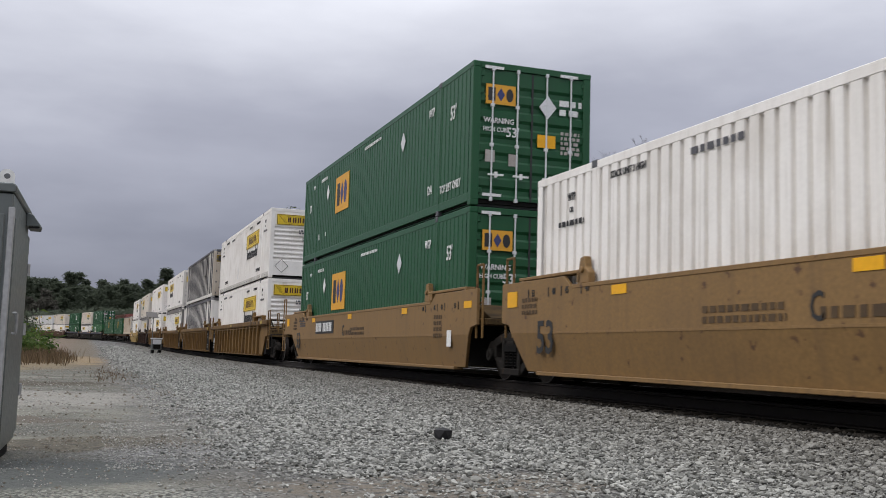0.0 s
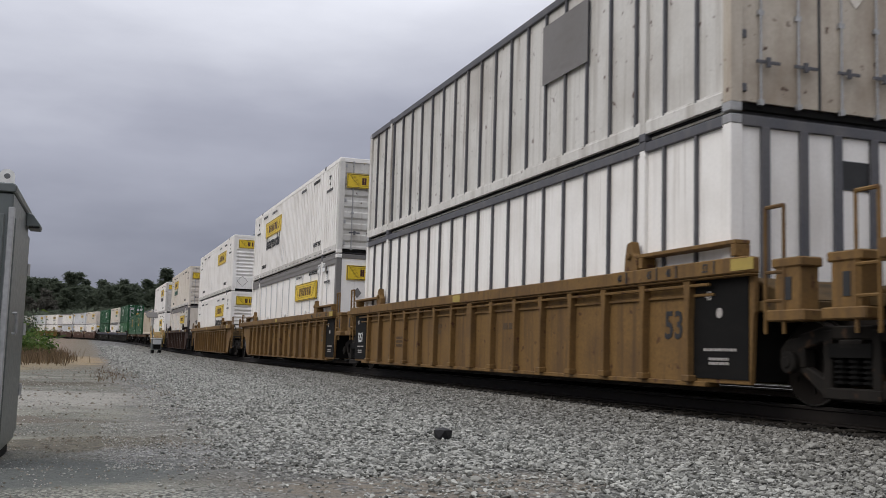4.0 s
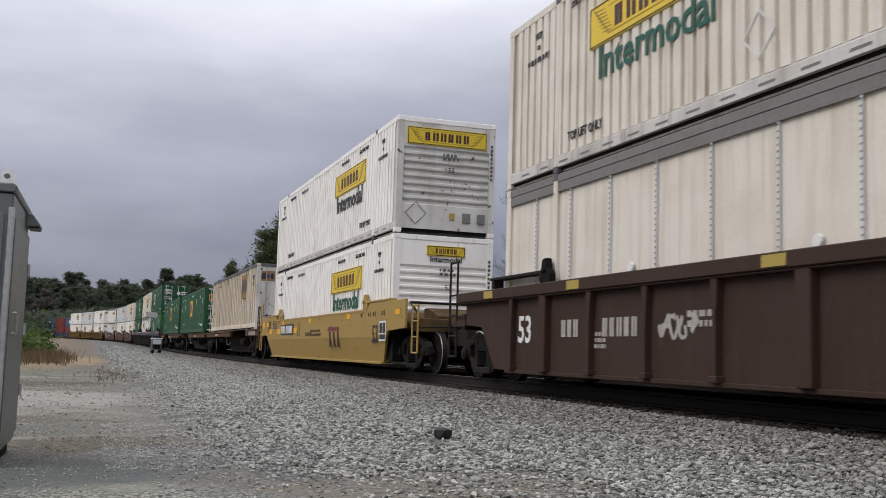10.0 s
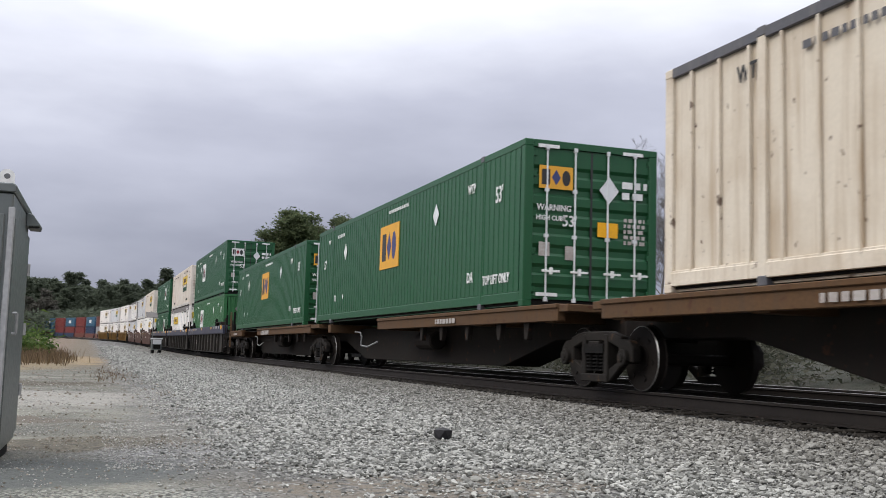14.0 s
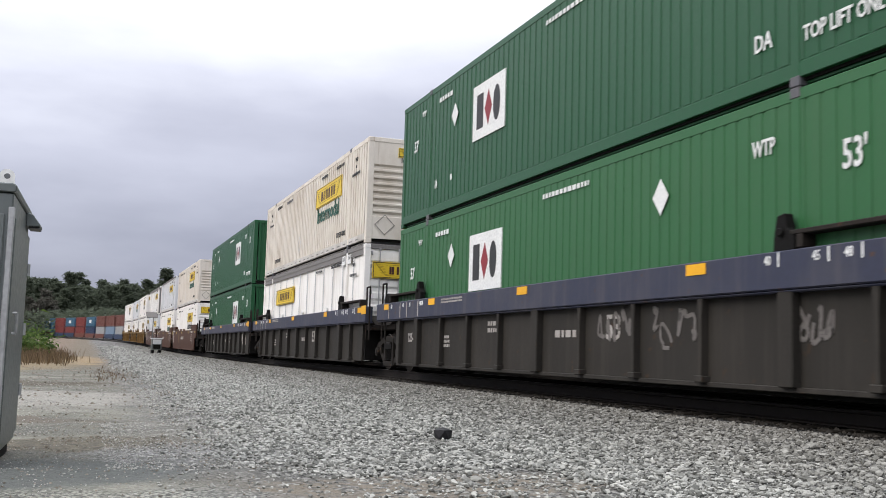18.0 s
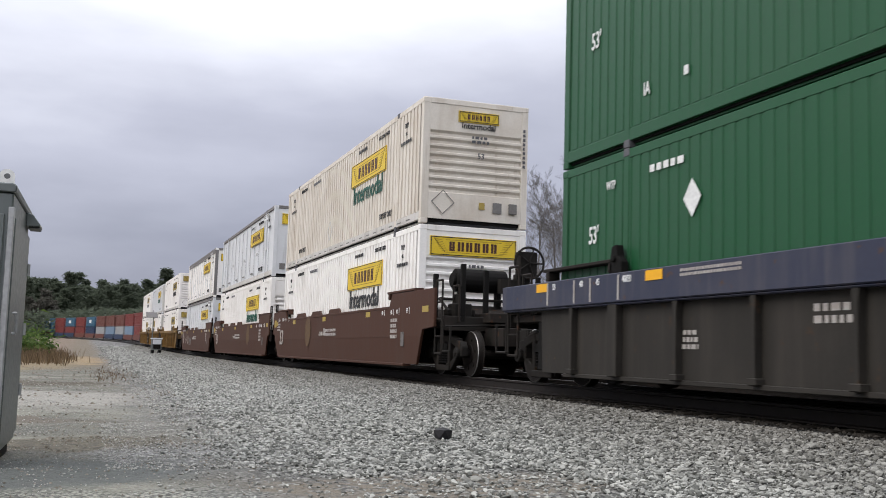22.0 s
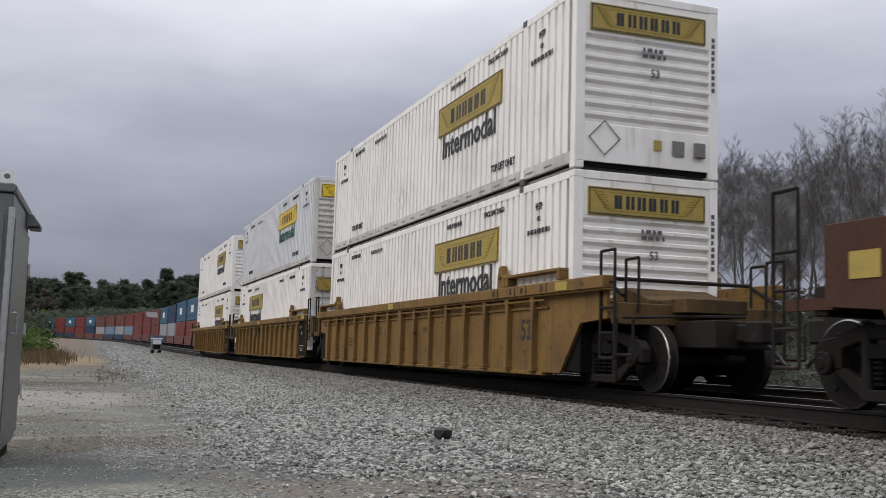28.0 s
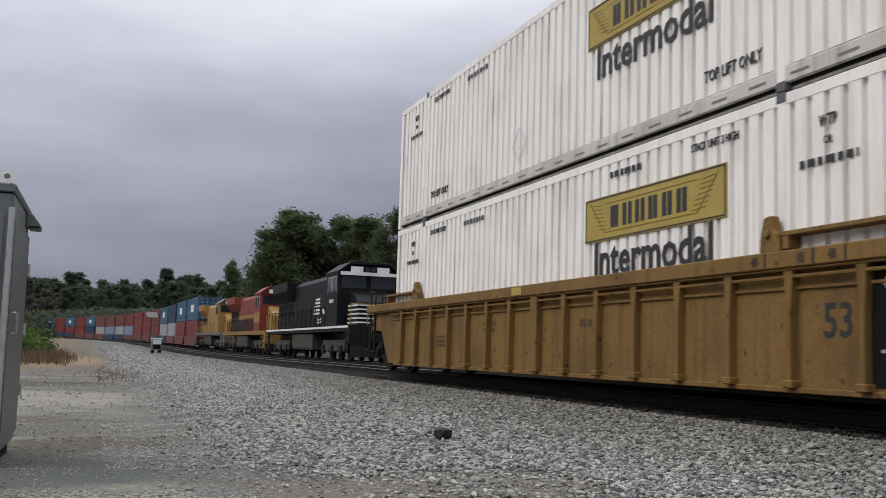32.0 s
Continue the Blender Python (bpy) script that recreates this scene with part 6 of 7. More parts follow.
            part("uncoupling_lever", cached("ulever", lambda: Mesh().pipe([(-1.4, -10.25, 1.0), (-0.4, -10.35, 1.05), (0.1, -10.9, 1.05)], 0.02, 6).make("uncoupling_lever")), IRON, car, at=pose(0, 0, 0, 0, 0, rz))
            part("coupler", cached("coupler", lambda: Mesh().box(-0.13, 0.13, -11.45, -10.9, 0.7, 0.95).box(-0.22, 0.16, -11.62, -11.3, 0.68, 0.98).make("coupler", 0.03)), IRON, car, at=pose(0, 0, 0, 0, 0, rz))
            part("air_hose", cached("hose", lambda: Mesh().pipe([(0.3, -11.0, 0.75), (0.34, -11.3, 0.5), (0.25, -11.5, 0.42)], 0.025, 6).make("air_hose")), BLACK, car, at=pose(0, 0, 0, 0, 0, rz))
            tall = (style != "rib" and sg > 0) or paint_ is DARKBROWN
            for s in (-1, 1):
                if tall:
                    part("ladder", cached("tall_ladder", lambda: Mesh().pipe([(0, -0.2, 0.4), (0, -0.2, 2.25), (0, 0.2, 2.25), (0, 0.2, 0.4), (0, -0.2, 0.4)], 0.022).pipe([(0, -0.2, 0.8), (0, 0.2, 0.8)], 0.02).pipe([(0, -0.2, 1.2), (0, 0.2, 1.2)], 0.02)
                         .pipe([(0, -0.2, 1.6), (0, 0.2, 1.6)], 0.02).make("ladder")), paint_ if style == "smooth" else PLATFORM, car, at=pose(s * 1.38, sg * 10.45, 0))
                    part("ladder_bracket", cached("lbr", lambda: Mesh().box(-0.05, 0.05, -0.7, 0.0, 0.98, 1.1).make("ladder_bracket")), paint_, car, at=pose(s * 1.34, sg * 10.45, 0, 0, 0, 0 if sg > 0 else 180))
                    continue
                lad = cached("ladder", lambda: Mesh().pipe([(0, -0.28, 0.45), (0, -0.28, 1.95), (0, 0.12, 1.95), (0, 0.12, 0.45), (0, -0.28, 0.45)], 0.022).pipe([(0, -0.28, 0.8), (0, 0.12, 0.8)], 0.018).pipe([(0, -0.28, 1.15), (0, 0.12, 1.15)], 0.018)
                             .pipe([(0, -0.28, 1.5), (0, 0.12, 1.5)], 0.018).make("ladder"))
                if style == "smooth":
                    part("ladder", cached("low_ladder", lambda: Mesh().pipe([(0, -0.2, 0.45), (0, -0.2, 1.5), (0, 0.2, 1.5), (0, 0.2, 0.45), (0, -0.2, 0.45)], 0.022).pipe([(0, -0.2, 0.8), (0, 0.2, 0.8)], 0.018).pipe([(0, -0.2, 1.15), (0, 0.2, 1.15)], 0.018).make("ladder")), paint_, car, at=pose(s * 1.38, sg * 10.2, 0))
                    continue
                part("ladder", lad, PLATFORM if paint_ in (DARKBROWN, BROWN, SLATE, OCHRE) else TAN2, car, at=pose(s * 1.4, sg * 9.75, 0))
                part("handrail", cached("hrail", lambda: Mesh().pipe([(0, 0, 0), (0, 0, 0.75), (0, 0.35, 0.75), (0, 0.35, 0)], 0.022).make("handrail")), PLATFORM if paint_ in (DARKBROWN, BROWN, SLATE, OCHRE) else TAN2, car, at=pose(s * 1.05, sg * 9.9 - 0.17, 1.1))
                part("step", cached("step", lambda: Mesh().pipe([(0, -0.25, 1.0), (0, -0.25, 0.5), (0, 0.2, 0.5), (0, 0.2, 1.0)], 0.02).make("step")), IRON, car, at=pose(s * 1.38, sg * 10.25, 0))
            if sg < 0 and brake:
                bw = Mesh()
                ring_ = [(math.cos(a) * 0.28, 0, math.sin(a) * 0.28) for a in np.linspace(0, math.tau, 17)]
                bw.pipe(ring_, 0.022, 6)
                for a in range(5):
                    bw.rod((0, 0, 0), (math.cos(a * 1.2566) * 0.28, 0, math.sin(a * 1.2566) * 0.28), 0.015, 5)
                bw.box(-0.16, 0.16, 0.03, 0.3, -0.25, 0.2).box(-0.2, 0.06, 0.1, 0.3, -1.1, -0.2).box(-0.5, -0.16, 0.12, 0.3, -0.55, -0.3)
                part("brake_wheel", cached("brake", lambda: bw.make("brake_wheel")), IRON, car, at=pose(0.6, -9.85, 2.42) @ Matrix.Diagonal((1.2, 1, 1.2, 1)))
                for x_, y_, z_ in ((-1.2, -9.0, 2.15), (-0.95, -10.0, 2.3), (-0.4, -9.9, 2.2), (1.15, -9.95, 2.3), (1.2, -9.0, 2.2)):
                    part("stanchion", cached(("stan", z_), lambda: Mesh().box(-0.05, 0.05, -0.05, 0.05, 1.1, z_).make("stanchion", 0.01)), BLACKIRON, car, at=pose(x_, y_, 0))
                part("brake_valve", cached("bvalve", lambda: Mesh().box(-0.2, 0.2, -0.2, 0.2, 0, 0.35).rod((0, 0, 0.3), (0, 0, 0.55), 0.13, 10).box(-0.32, 0.32, -0.08, 0.08, 0.1, 0.24).make("brake_valve", 0.02)), IRON, car, at=pose(-0.9, -9.7, 1.14))
                if paint_ is BROWN:
                    part("brake_cylinder", cached("bcyl", lambda: Mesh().rod((-0.85, -9.2, 2.02), (0.3, -9.2, 2.02), 0.25, 16).rod((-0.92, -9.2, 2.02), (-0.85, -9.2, 2.02), 0.16, 12).rod((0.3, -9.2, 2.02), (0.42, -9.2, 2.02), 0.12, 10).box(-0.75, -0.65, -9.3, -9.1, 1.12, 1.9).box(0.1, 0.2, -9.3, -9.1, 1.12, 1.9).make("brake_cylinder", 0.012)), BLACKIRON if paint_ in (BROWN, SLATE, DARKBROWN) else paint_, car)
            truck(car, sg * {"rib": 9.55 if paint_ is DARKBROWN else 9.15, "smooth": 9.15, "notch": 9.3}[style])
        else:
            for nm, build in (("end_platform", lambda: Mesh().box(-1.3, 1.3, -9.1, -8.25, 1.0, 1.12)), ("draft_sill", lambda: Mesh().box(-0.55, 0.55, -9.75, -8.2, 0.7, 0.99)),
                              ("bulkhead", lambda: Mesh().prism([(-9.05, 1.13), (-8.3, 1.13), (-8.25, 1.4), (-8.35, 1.4)], "x", -1.2, 1.2))):
                part(nm, cached(("j", nm), lambda: build().make(nm, 0.012)), PLATFORM if nm == "draft_sill" else gear, car, at=pose(0, 0, 0, 0, 0, rz))
            if sg < 0:
                truck(car, -10.35 if paint_ is OCHRE else -9.95 if square else -9.77)
            for s in (-1, 1):
                if gear is DIRTYTAN and style == "rib":
                    at_ = pose(s * 1.28, 9.2 * sg if paint_ is TAN2 else -9.42 if sg < 0 else 8.75, 0)
                    p_ = part("end_post", cached("jpost", lambda: Mesh().box(-0.12, 0.12, -0.2, 0.2, 0.98, 1.48).box(-0.14, 0.14, -0.24, 0.24, 1.44, 1.54).box(-0.16, 0.12, -0.3, 0.3, 0.88, 1.0).make("end_post", 0.014)), TAN2 if paint_ is TAN2 else DIRTYTAN, car, at=at_)
                    part("slot", cached("jslot", lambda: Mesh().box(-0.006, 0.006, -0.05, 0.05, 1.1, 1.34).make("slot", 0.002)), BLACK, p_, at=pose(s * 0.122, -0.02, 0))
                part("ladder", cached("jladder", lambda: Mesh().pipe([(0, -0.2, 0.75), (0, -0.2, 2.1), (0, 0.1, 2.1), (0, 0.1, 0.75)], 0.022).pipe([(0, -0.2, 1.1), (0, 0.1, 1.1)], 0.018).pipe([(0, -0.2, 1.4), (0, 0.1, 1.4)], 0.018).make("ladder")),
                     PLATFORM if paint_ in (DARKBROWN, BROWN, SLATE, OCHRE) else TAN2, car, at=pose(s * 1.4, sg * 8.95, 0))
        pl = -1.374 if style == "rib" else -1.484
    chord = -1.517 if style == "rib" else -1.484
    zc = 1.51 if style == "rib" else zt - 0.12
    dark = BLACK if paint_ in (TAN, TAN2, OCHRE, YELLOWCAR) else PALE
    orange_m = cached("orefl", lambda: Mesh().box(-0.2, 0.2, -0.065, 0.065, 0, 0.006).make("reflector"))
    for y in (((-9.2 if front == "coupler" else -8.6), -4.6, 0.4, 5.0) + (() if paint_ is TAN else (8.3,)) if paint_ not in (TAN2, OCHRE) else (-8.6, 0.4)):
        part("reflector", orange_m, REFLECT if paint_ not in (BROWN, TAN2, OCHRE, DARKBROWN) else DULLYELLOW, car, at=on_side(chord, y, zc))
    for y, body in ((-8.08, "53"), (-7.3, "48"), (-6.85, "45"), (-6.1, "40")):
        text(car, on_side, chord, y + 0.18, zc - 0.005, body, 0.14, dark, 0.8)
        part("length_mark", cached("lmark", lambda: Mesh().box(-0.012, 0.012, -0.075, 0.075, 0, 0.006).make("length_mark")), dark, car, at=on_side(chord, y, zc))
    if style == "rib":
        # big figures sit on flat panes in the bays between ribs
        five = {"SLATE": -2.4, "DARKBROWN": 7.0}.get("SLATE" if paint_ is SLATE else "DARKBROWN" if paint_ is DARKBROWN else "", -7.03)
        text(car, on_side, pl, five, 0.86, "53", 0.62 if paint_ is DARKBROWN else 0.48, PALE if paint_ is DARKBROWN else FADED if dark is PALE else BLACK, 0.9)
        if paint_ is DARKBROWN:
            for y, n_ in ((5.35, 3), (3.85, 5)):
                part("mark_bars", cached(("db", n_), lambda: strokes(n_ * 0.2, 0.26, n_, 7)), FADED, car, at=on_side(pl, y, 0.88))
        print_bars(car, on_side, pl, 1.9, 0.95, 0.62, 0.24, 2, FADED if dark is PALE else FAINT)
        print_bars(car, on_side, pl, -1.0 if paint_ is SLATE else -1.9, 0.8 if paint_ is SLATE else 0.95, 0.85 if paint_ is SLATE else 0.55, 0.17, 1, FADED if dark is PALE else FAINT)
        print_bars(car, on_side, pl, 4.5, 0.7, 0.55, 0.26, 3, FADED if dark is PALE else FAINT)
    else:
        for sg in (-1, 1):
            part("end_gusset", cached("gusset", lambda: Mesh().box(-1.312, -1.3, -8.3, -7.5, 0.24, 1.2).box(1.3, 1.312, -8.3, -7.5, 0.24, 1.2).box(-1.3, 1.3, -8.3, -8.2, 0.24, 1.2).make("end_gusset")), BLACKIRON, car, at=pose(0, 0, 0, 0, 0, 0 if sg < 0 else 180))
        if paint_ is YELLOWCAR:
            for k in (-1, 0, 1):
                part("logo_shape", cached(("tsh", k), lambda: Mesh().prism([(0.02, -0.27), (0.2, -0.27), (0.08, 0.18), (-0.1, 0.18)], "z", 0, 0.005).make("logo_shape")), DEEPRED, car, at=on_side(pl, -2.9 - 0.5 * k, 0.82) @ pose(0, 0, 0))
            part("logo_shape", Mesh().box(-0.78, 0.62, 0.19, 0.31, 0, 0.005).make("logo_shape"), BOXRED, car, at=on_side(pl, -2.9, 0.82))
            text(car, on_side, pl, -7.3, 0.86, "53", 0.62, BLACK, 0.9)
        if paint_ is YELLOWCAR or (paint_ is TAN and back == "coupler"):
            py = 4.3 if paint_ is YELLOWCAR else 3.45
            part("mark_plate", Mesh().box(-1.2, 1.2, -0.19, 0.19, 0, 0.006).make("mark_plate"), BLACK, car, "black mark plate with white bars", at=on_side(pl, py, 1.14))
            for q, n_ in ((0.75, 4), (-0.4, 6)):
                part("mark_bars", cached(("mb", n_), lambda: strokes(n_ * 0.2, 0.26, n_, 3)), PALE, car, at=on_side(pl - 0.006, py + q, 1.14))
            for y in (5.85, 2.75, 7.6) if paint_ is YELLOWCAR else ():
                part("reflector", cached("longrefl", lambda: Mesh().box(-0.32, 0.32, -0.09, 0.09, 0, 0.006).make("reflector")), REFLECT, car, at=on_side(pl, y, 1.1))
            if paint_ is YELLOWCAR:
                part("sign_frame", cached("sgn", lambda: frame_bars(0.32, 0.42, 0.02)), BLACK, car, at=on_side(pl, 2.2, 1.12))
            print_bars(car, on_side, pl, 6.7, 1.3, 0.9, 0.22, 3, DARKRAIL)
        if paint_ is not YELLOWCAR:
            text(car, on_side, pl, 7.3, 0.84 if paint_ is BROWN else 0.72, "53", 0.72, FADED if paint_ is BROWN else dark, 0.9)
        for y, body in ((7.95, "53"), (7.2, "48"), (6.75, "45"), (6.1, "40")):
            text(car, on_side, chord, y - 0.18, zc + lift * 0.4, body, 0.15, dark, 0.8)
            part("length_mark", cached("lmark", lambda: None), dark, car, at=on_side(chord, y, zc + lift * 0.4))
        part("reflector", cached("bigrefl", lambda: Mesh().box(-0.2, 0.2, -0.13, 0.13, 0, 0.006).make("reflector")), REFLECT if paint_ is not BROWN else DULLYELLOW, car, at=on_side(chord, 9.2 if back == "coupler" else 8.6, 1.38))
        if paint_ is not YELLOWCAR:
            text(car, on_side, pl, 1.1 if paint_ is TAN else 0.4, 1.0, "C", 0.42 if paint_ is TAN else 0.3, dark if paint_ is TAN else FADED, 0.75)
        print_bars(car, on_side, pl, 2.3 if paint_ is TAN and back != "coupler" else -0.4, 0.98, 1.5, 0.24, 2, FAINT if dark is BLACK else FADED)
        print_bars(car, on_side, pl, 0.6, 0.95, 0.9, 0.18, 1, FAINT if dark is BLACK else FADED)
        if paint_ is not YELLOWCAR:
            print_bars(car, on_side, pl, -6.9, 1.0, 0.5, 0.5, 4, FAINT if dark is BLACK else FADED)
        else:
            note = part("notice", Mesh().box(-0.28, 0.28, -0.24, 0.24, 0, 0.006).make("notice"), PALE, car, "white notice with black panels", at=on_side(pl - 0.004, -8.0, 0.95))
            for x0_, x1_, z0_, z1_ in ((-0.24, -0.02, -0.05, 0.2), (0.02, 0.24, -0.05, 0.2), (-0.24, 0.24, -0.2, -0.08)):
                part("notice_panel", Mesh().box(x0_, x1_, z0_, z1_, 0.006, 0.01).make("notice_panel"), BLACK, note)
        print_bars(car, on_side, pl, 7.9, 1.25, 0.6, 0.3, 3, FAINT if dark is BLACK else FADED)
        if paint_ is not YELLOWCAR:
            part("notice", cached("notice", lambda: Mesh().box(-0.12, 0.12, -0.16, 0.16, 0, 0.006).make("notice")), PALE if dark is BLACK else DULLSPRAY, car, at=on_side(pl, -7.6, 0.75))
    if paint_ is SLATE:
        if front == "coupler":
            text(car, on_side, pl, 6.72, 0.78, "125-T", 0.27, FADED, 0.85)
        for y, body in ((8.1, "53"), (7.2, "48"), (6.7, "45"), (5.9, "40/20")):
            text(car, on_side, chord, y - 0.22, 1.5, body, 0.13, PALE, 0.8)
            part("length_mark", cached("tallmark", lambda: Mesh().box(-0.02, 0.02, -0.17, 0.17, 0, 0.006).make("length_mark")), FADED, car, at=on_side(chord, y, 1.4))
        print_bars(car, on_side, chord, 3.8, 1.5, 1.2, 0.11, 2, FADED)
        part("reflector", cached("bigrefl2", lambda: Mesh().box(-0.22, 0.22, -0.11, 0.11, 0, 0.006).make("reflector")), REFLECT, car, at=on_side(chord, -9.0, 1.51))
        if front == "joint":
            part("air_reservoir", cached("resv", lambda: Mesh().rod((-1.0, -9.3, 1.72), (0.5, -9.3, 1.72), 0.23, 16).make("air_reservoir", 0.03)), BLACKIRON, car, "black air reservoir")
            part("reservoir_bracket", cached("resb", lambda: Mesh().box(-0.8, -0.7, -9.4, -9.2, 1.12, 1.5).box(0.2, 0.3, -9.4, -9.2, 1.12, 1.5).make("reservoir_bracket")), BLACKIRON, car)
    if emblem_at is not None:
        part("round_emblem", cached("roundel", lambda: Mesh().prism([(0.38 * math.cos(a), 0.43 * math.sin(a)) for a in np.linspace(0, math.tau, 33)[:-1]], "z", 0, 0.004).make("round_emblem")), FADEDGOLD, car, "faded round gold emblem", at=on_side(pl, emblem_at - 0.1, 1.04))
        ring = [(rr * math.cos(a), 1.12 * rr * math.sin(a), 0.007) for rr in (0.37, 0.42) for a in np.linspace(0, math.tau, 33)[:-1]]
        part("emblem_rim", cached("erim", lambda: Mesh().add(ring, [(k, (k + 1) % 32, 32 + (k + 1) % 32, 32 + k) for k in range(32)]).make("emblem_rim")), FADEDGOLD, car, at=on_side(pl, emblem_at - 0.1, 1.04))
    if spray is not None:
        for k, (y, w, h, mt) in enumerate(spray):
            part("sprayed_paint", cached(("spray", k, w, h), lambda: scribble(int(w * 31 + k), w, h)), mt, car, "sprayed loops of paint", at=on_side(pl - 0.002, y, 0.85), stuff=True)
    if marks == "blackpane":
        pw, py = (0.53, 8.0) if paint_ is TAN2 else (0.44, 7.92)
        for y in [q for q, k_ in ((-py, front), (py, back)) if k_ == "joint"]:
            part("black_panel", cached(("bpane", pw), lambda: Mesh().box(-pw, pw, -0.61, 0.55, 0, 0.012).make("black_panel")), BLACKIRON, car, "black painted panel", at=on_side(pl, y, 0.86))
            text(car, on_side, pl - 0.014, y + 0.22, 1.2, "48", 0.15, FADED, 0.8)
            if y > 0:
                text(car, on_side, pl - 0.014, y, 0.8, "1251", 0.34, PALE, 0.75)
            else:
                part("round_seal", cached("seal_ring", lambda: Mesh().rod((0, 0, 0), (0, 0, 0.005), 0.06, 16).make("round_seal")), FADED, car, at=on_side(pl - 0.014, y, 1.0))
            print_bars(car, on_side, pl - 0.014, y, 0.58, 0.62, 0.05, 1, FADED)
            print_bars(car, on_side, pl - 0.014, y, 0.45, 0.4, 0.1, 2, FADED)
    if brace:
        part("v_brace", Mesh().beam((0, 0.5, 1.38), (0, 0.97, 0.92), 0.045, 0.055).beam((0, 1.48, 1.38), (0, 1.01, 0.92), 0.045, 0.055).make("v_brace", 0.008), FAINT, car, "dark bent v-shaped brace", at=pose(-1.53, 0, 0))
    return car


def flat_car(label, front, back, joint_at=10.3, sills=((-9.6, -6.0), (-0.7, 9.6))):
    """Skeleton flat car whose containers stand on brackets over a deep centre sill."""
    car = thing("flat_car", label, "freight car", "cars of the moving train")
    part("centre_sill", Mesh().prism([(-10.0, 0.75), (-7.6, 0.75), (-5.2, 0.24), (5.2, 0.24), (7.6, 0.75), (10.0, 0.75), (10.0, 1.12), (-10.0, 1.12)], "x", -0.4, 0.4).make("centre_sill", 0.012), PLATFORM, car)
    for s in (-1, 1):
        for y0, y1 in sills:
            part("side_sill", cached(("fsill", y0, y1), lambda: Mesh().box(-0.07, 0.07, y0, y1, 1.0, 1.26).box(-0.1, 0.1, y0, y1, 1.2, 1.27).make("side_sill", 0.01)), RUSTDECK, car, at=pose(s * 1.3, 0, 0))
    for y in (-9.2, -6.1, 0.0, 6.1, 9.2):
        part("cross_bearer", cached("bearer", lambda: Mesh().box(-1.32, 1.32, -0.16, 0.16, 0.98, 1.22).make("cross_bearer", 0.01)), RUSTDECK, car, at=pose(0, y, 0))
    part("end_deck", Mesh().box(-1.35, 1.35, -9.9, -7.4, 1.14, 1.255).make("end_deck", 0.01), RUSTDECK, car)
    part("end_deck", Mesh().box(-1.35, 1.35, 7.4, 9.9, 1.14, 1.255).make("end_deck", 0.01), RUSTDECK, car)
    part("air_tank", Mesh().rod((-0.7, -2.1, 0.74), (-0.7, -0.95, 0.74), 0.21, 16).make("air_tank", 0.05), PLATFORM, car, "grimy dark air tank")
    for s in (-1, 1):
        part("hitch_post", Mesh().box(-0.1, 0.1, -0.1, 0.1, 1.24, 1.285).make("hitch_post"), IRON, car, at=pose(s * 1.15, -6.1, 0))
        part("hitch_post", Mesh().box(-0.1, 0.1, -0.1, 0.1, 1.24, 1.285).make("hitch_post"), IRON, car, at=pose(s * 1.15, 6.1, 0))
    for kind, sg in ((front, -1), (back, 1)):
        rz = 0 if sg < 0 else 180
        end = 10.35 if kind == "coupler" else 9.75
        part("coupler", Mesh().box(-0.14, 0.14, -end, -9.9, 0.72, 0.98).box(-0.22, 0.16, -end - 0.1, -end + 0.2, 0.7, 1.0).make("coupler", 0.03), IRON, car, at=pose(0, 0, 0, 0, 0, rz))
        if kind == "coupler":
            truck(car, sg * 6.95)
        elif sg < 0:
            truck(car, -joint_at)
        if kind == "coupler":
            for s in (-1, 1):
                part("ladder", cached("fladder", lambda: Mesh().pipe([(0, -0.2, 0.5), (0, -0.2, 2.2), (0, 0.2, 2.2), (0, 0.2, 0.5), (0, -0.2, 0.5)], 0.022).pipe([(0, -0.2, 1.0), (0, 0.2, 1.0)], 0.018).pipe([(0, -0.2, 1.5), (0, 0.2, 1.5)], 0.018).make("ladder")), RUSTDECK, car, at=pose(s * 1.36, sg * 9.55, 0))
    print_bars(car, on_side, -1.402, (sills[-1][0] + sills[-1][1]) / 2, 1.1, 1.2, 0.15, 1, FADED)
    if len(sills) > 1:
        part("mark_bars", cached(("fb", 10), lambda: strokes(1.9, 0.17, 10, 5)), FADED, car, at=on_side(-1.374, sills[0][1] - 1.9, 1.1), stuff=True)
    part("brake_pipe", cached("fpipe", lambda: Mesh().pipe([(0, 4.6, 1.0), (0, 4.0, 0.98), (0, 3.85, 0.86), (0, 3.9, 0.62), (0, 3.2, 0.58), (0, 2.2, 0.72)], 0.022, 8).make("brake_pipe")), SILVER, car, "bent pale brake pipe", at=pose(-0.9, 0, 0))
    for y in (-8.2, -7.0, -5.4, -3.9, -2.6):
        if y < sills[0][1] - 0.5:
            part("sill_bracket", cached("sbrk", lambda: Mesh().prism([(-0.12, 1.0), (0.12, 1.0), (0.05, 0.72), (-0.05, 0.72)], "x", -0.05, 0.05).make("sill_bracket", 0.008)), PLATFORM, car, at=pose(-1.22, y, 0))
    return car

# ---------------------------------------------------------------- standing train on the far track
STOOD = "standing train on the far track"


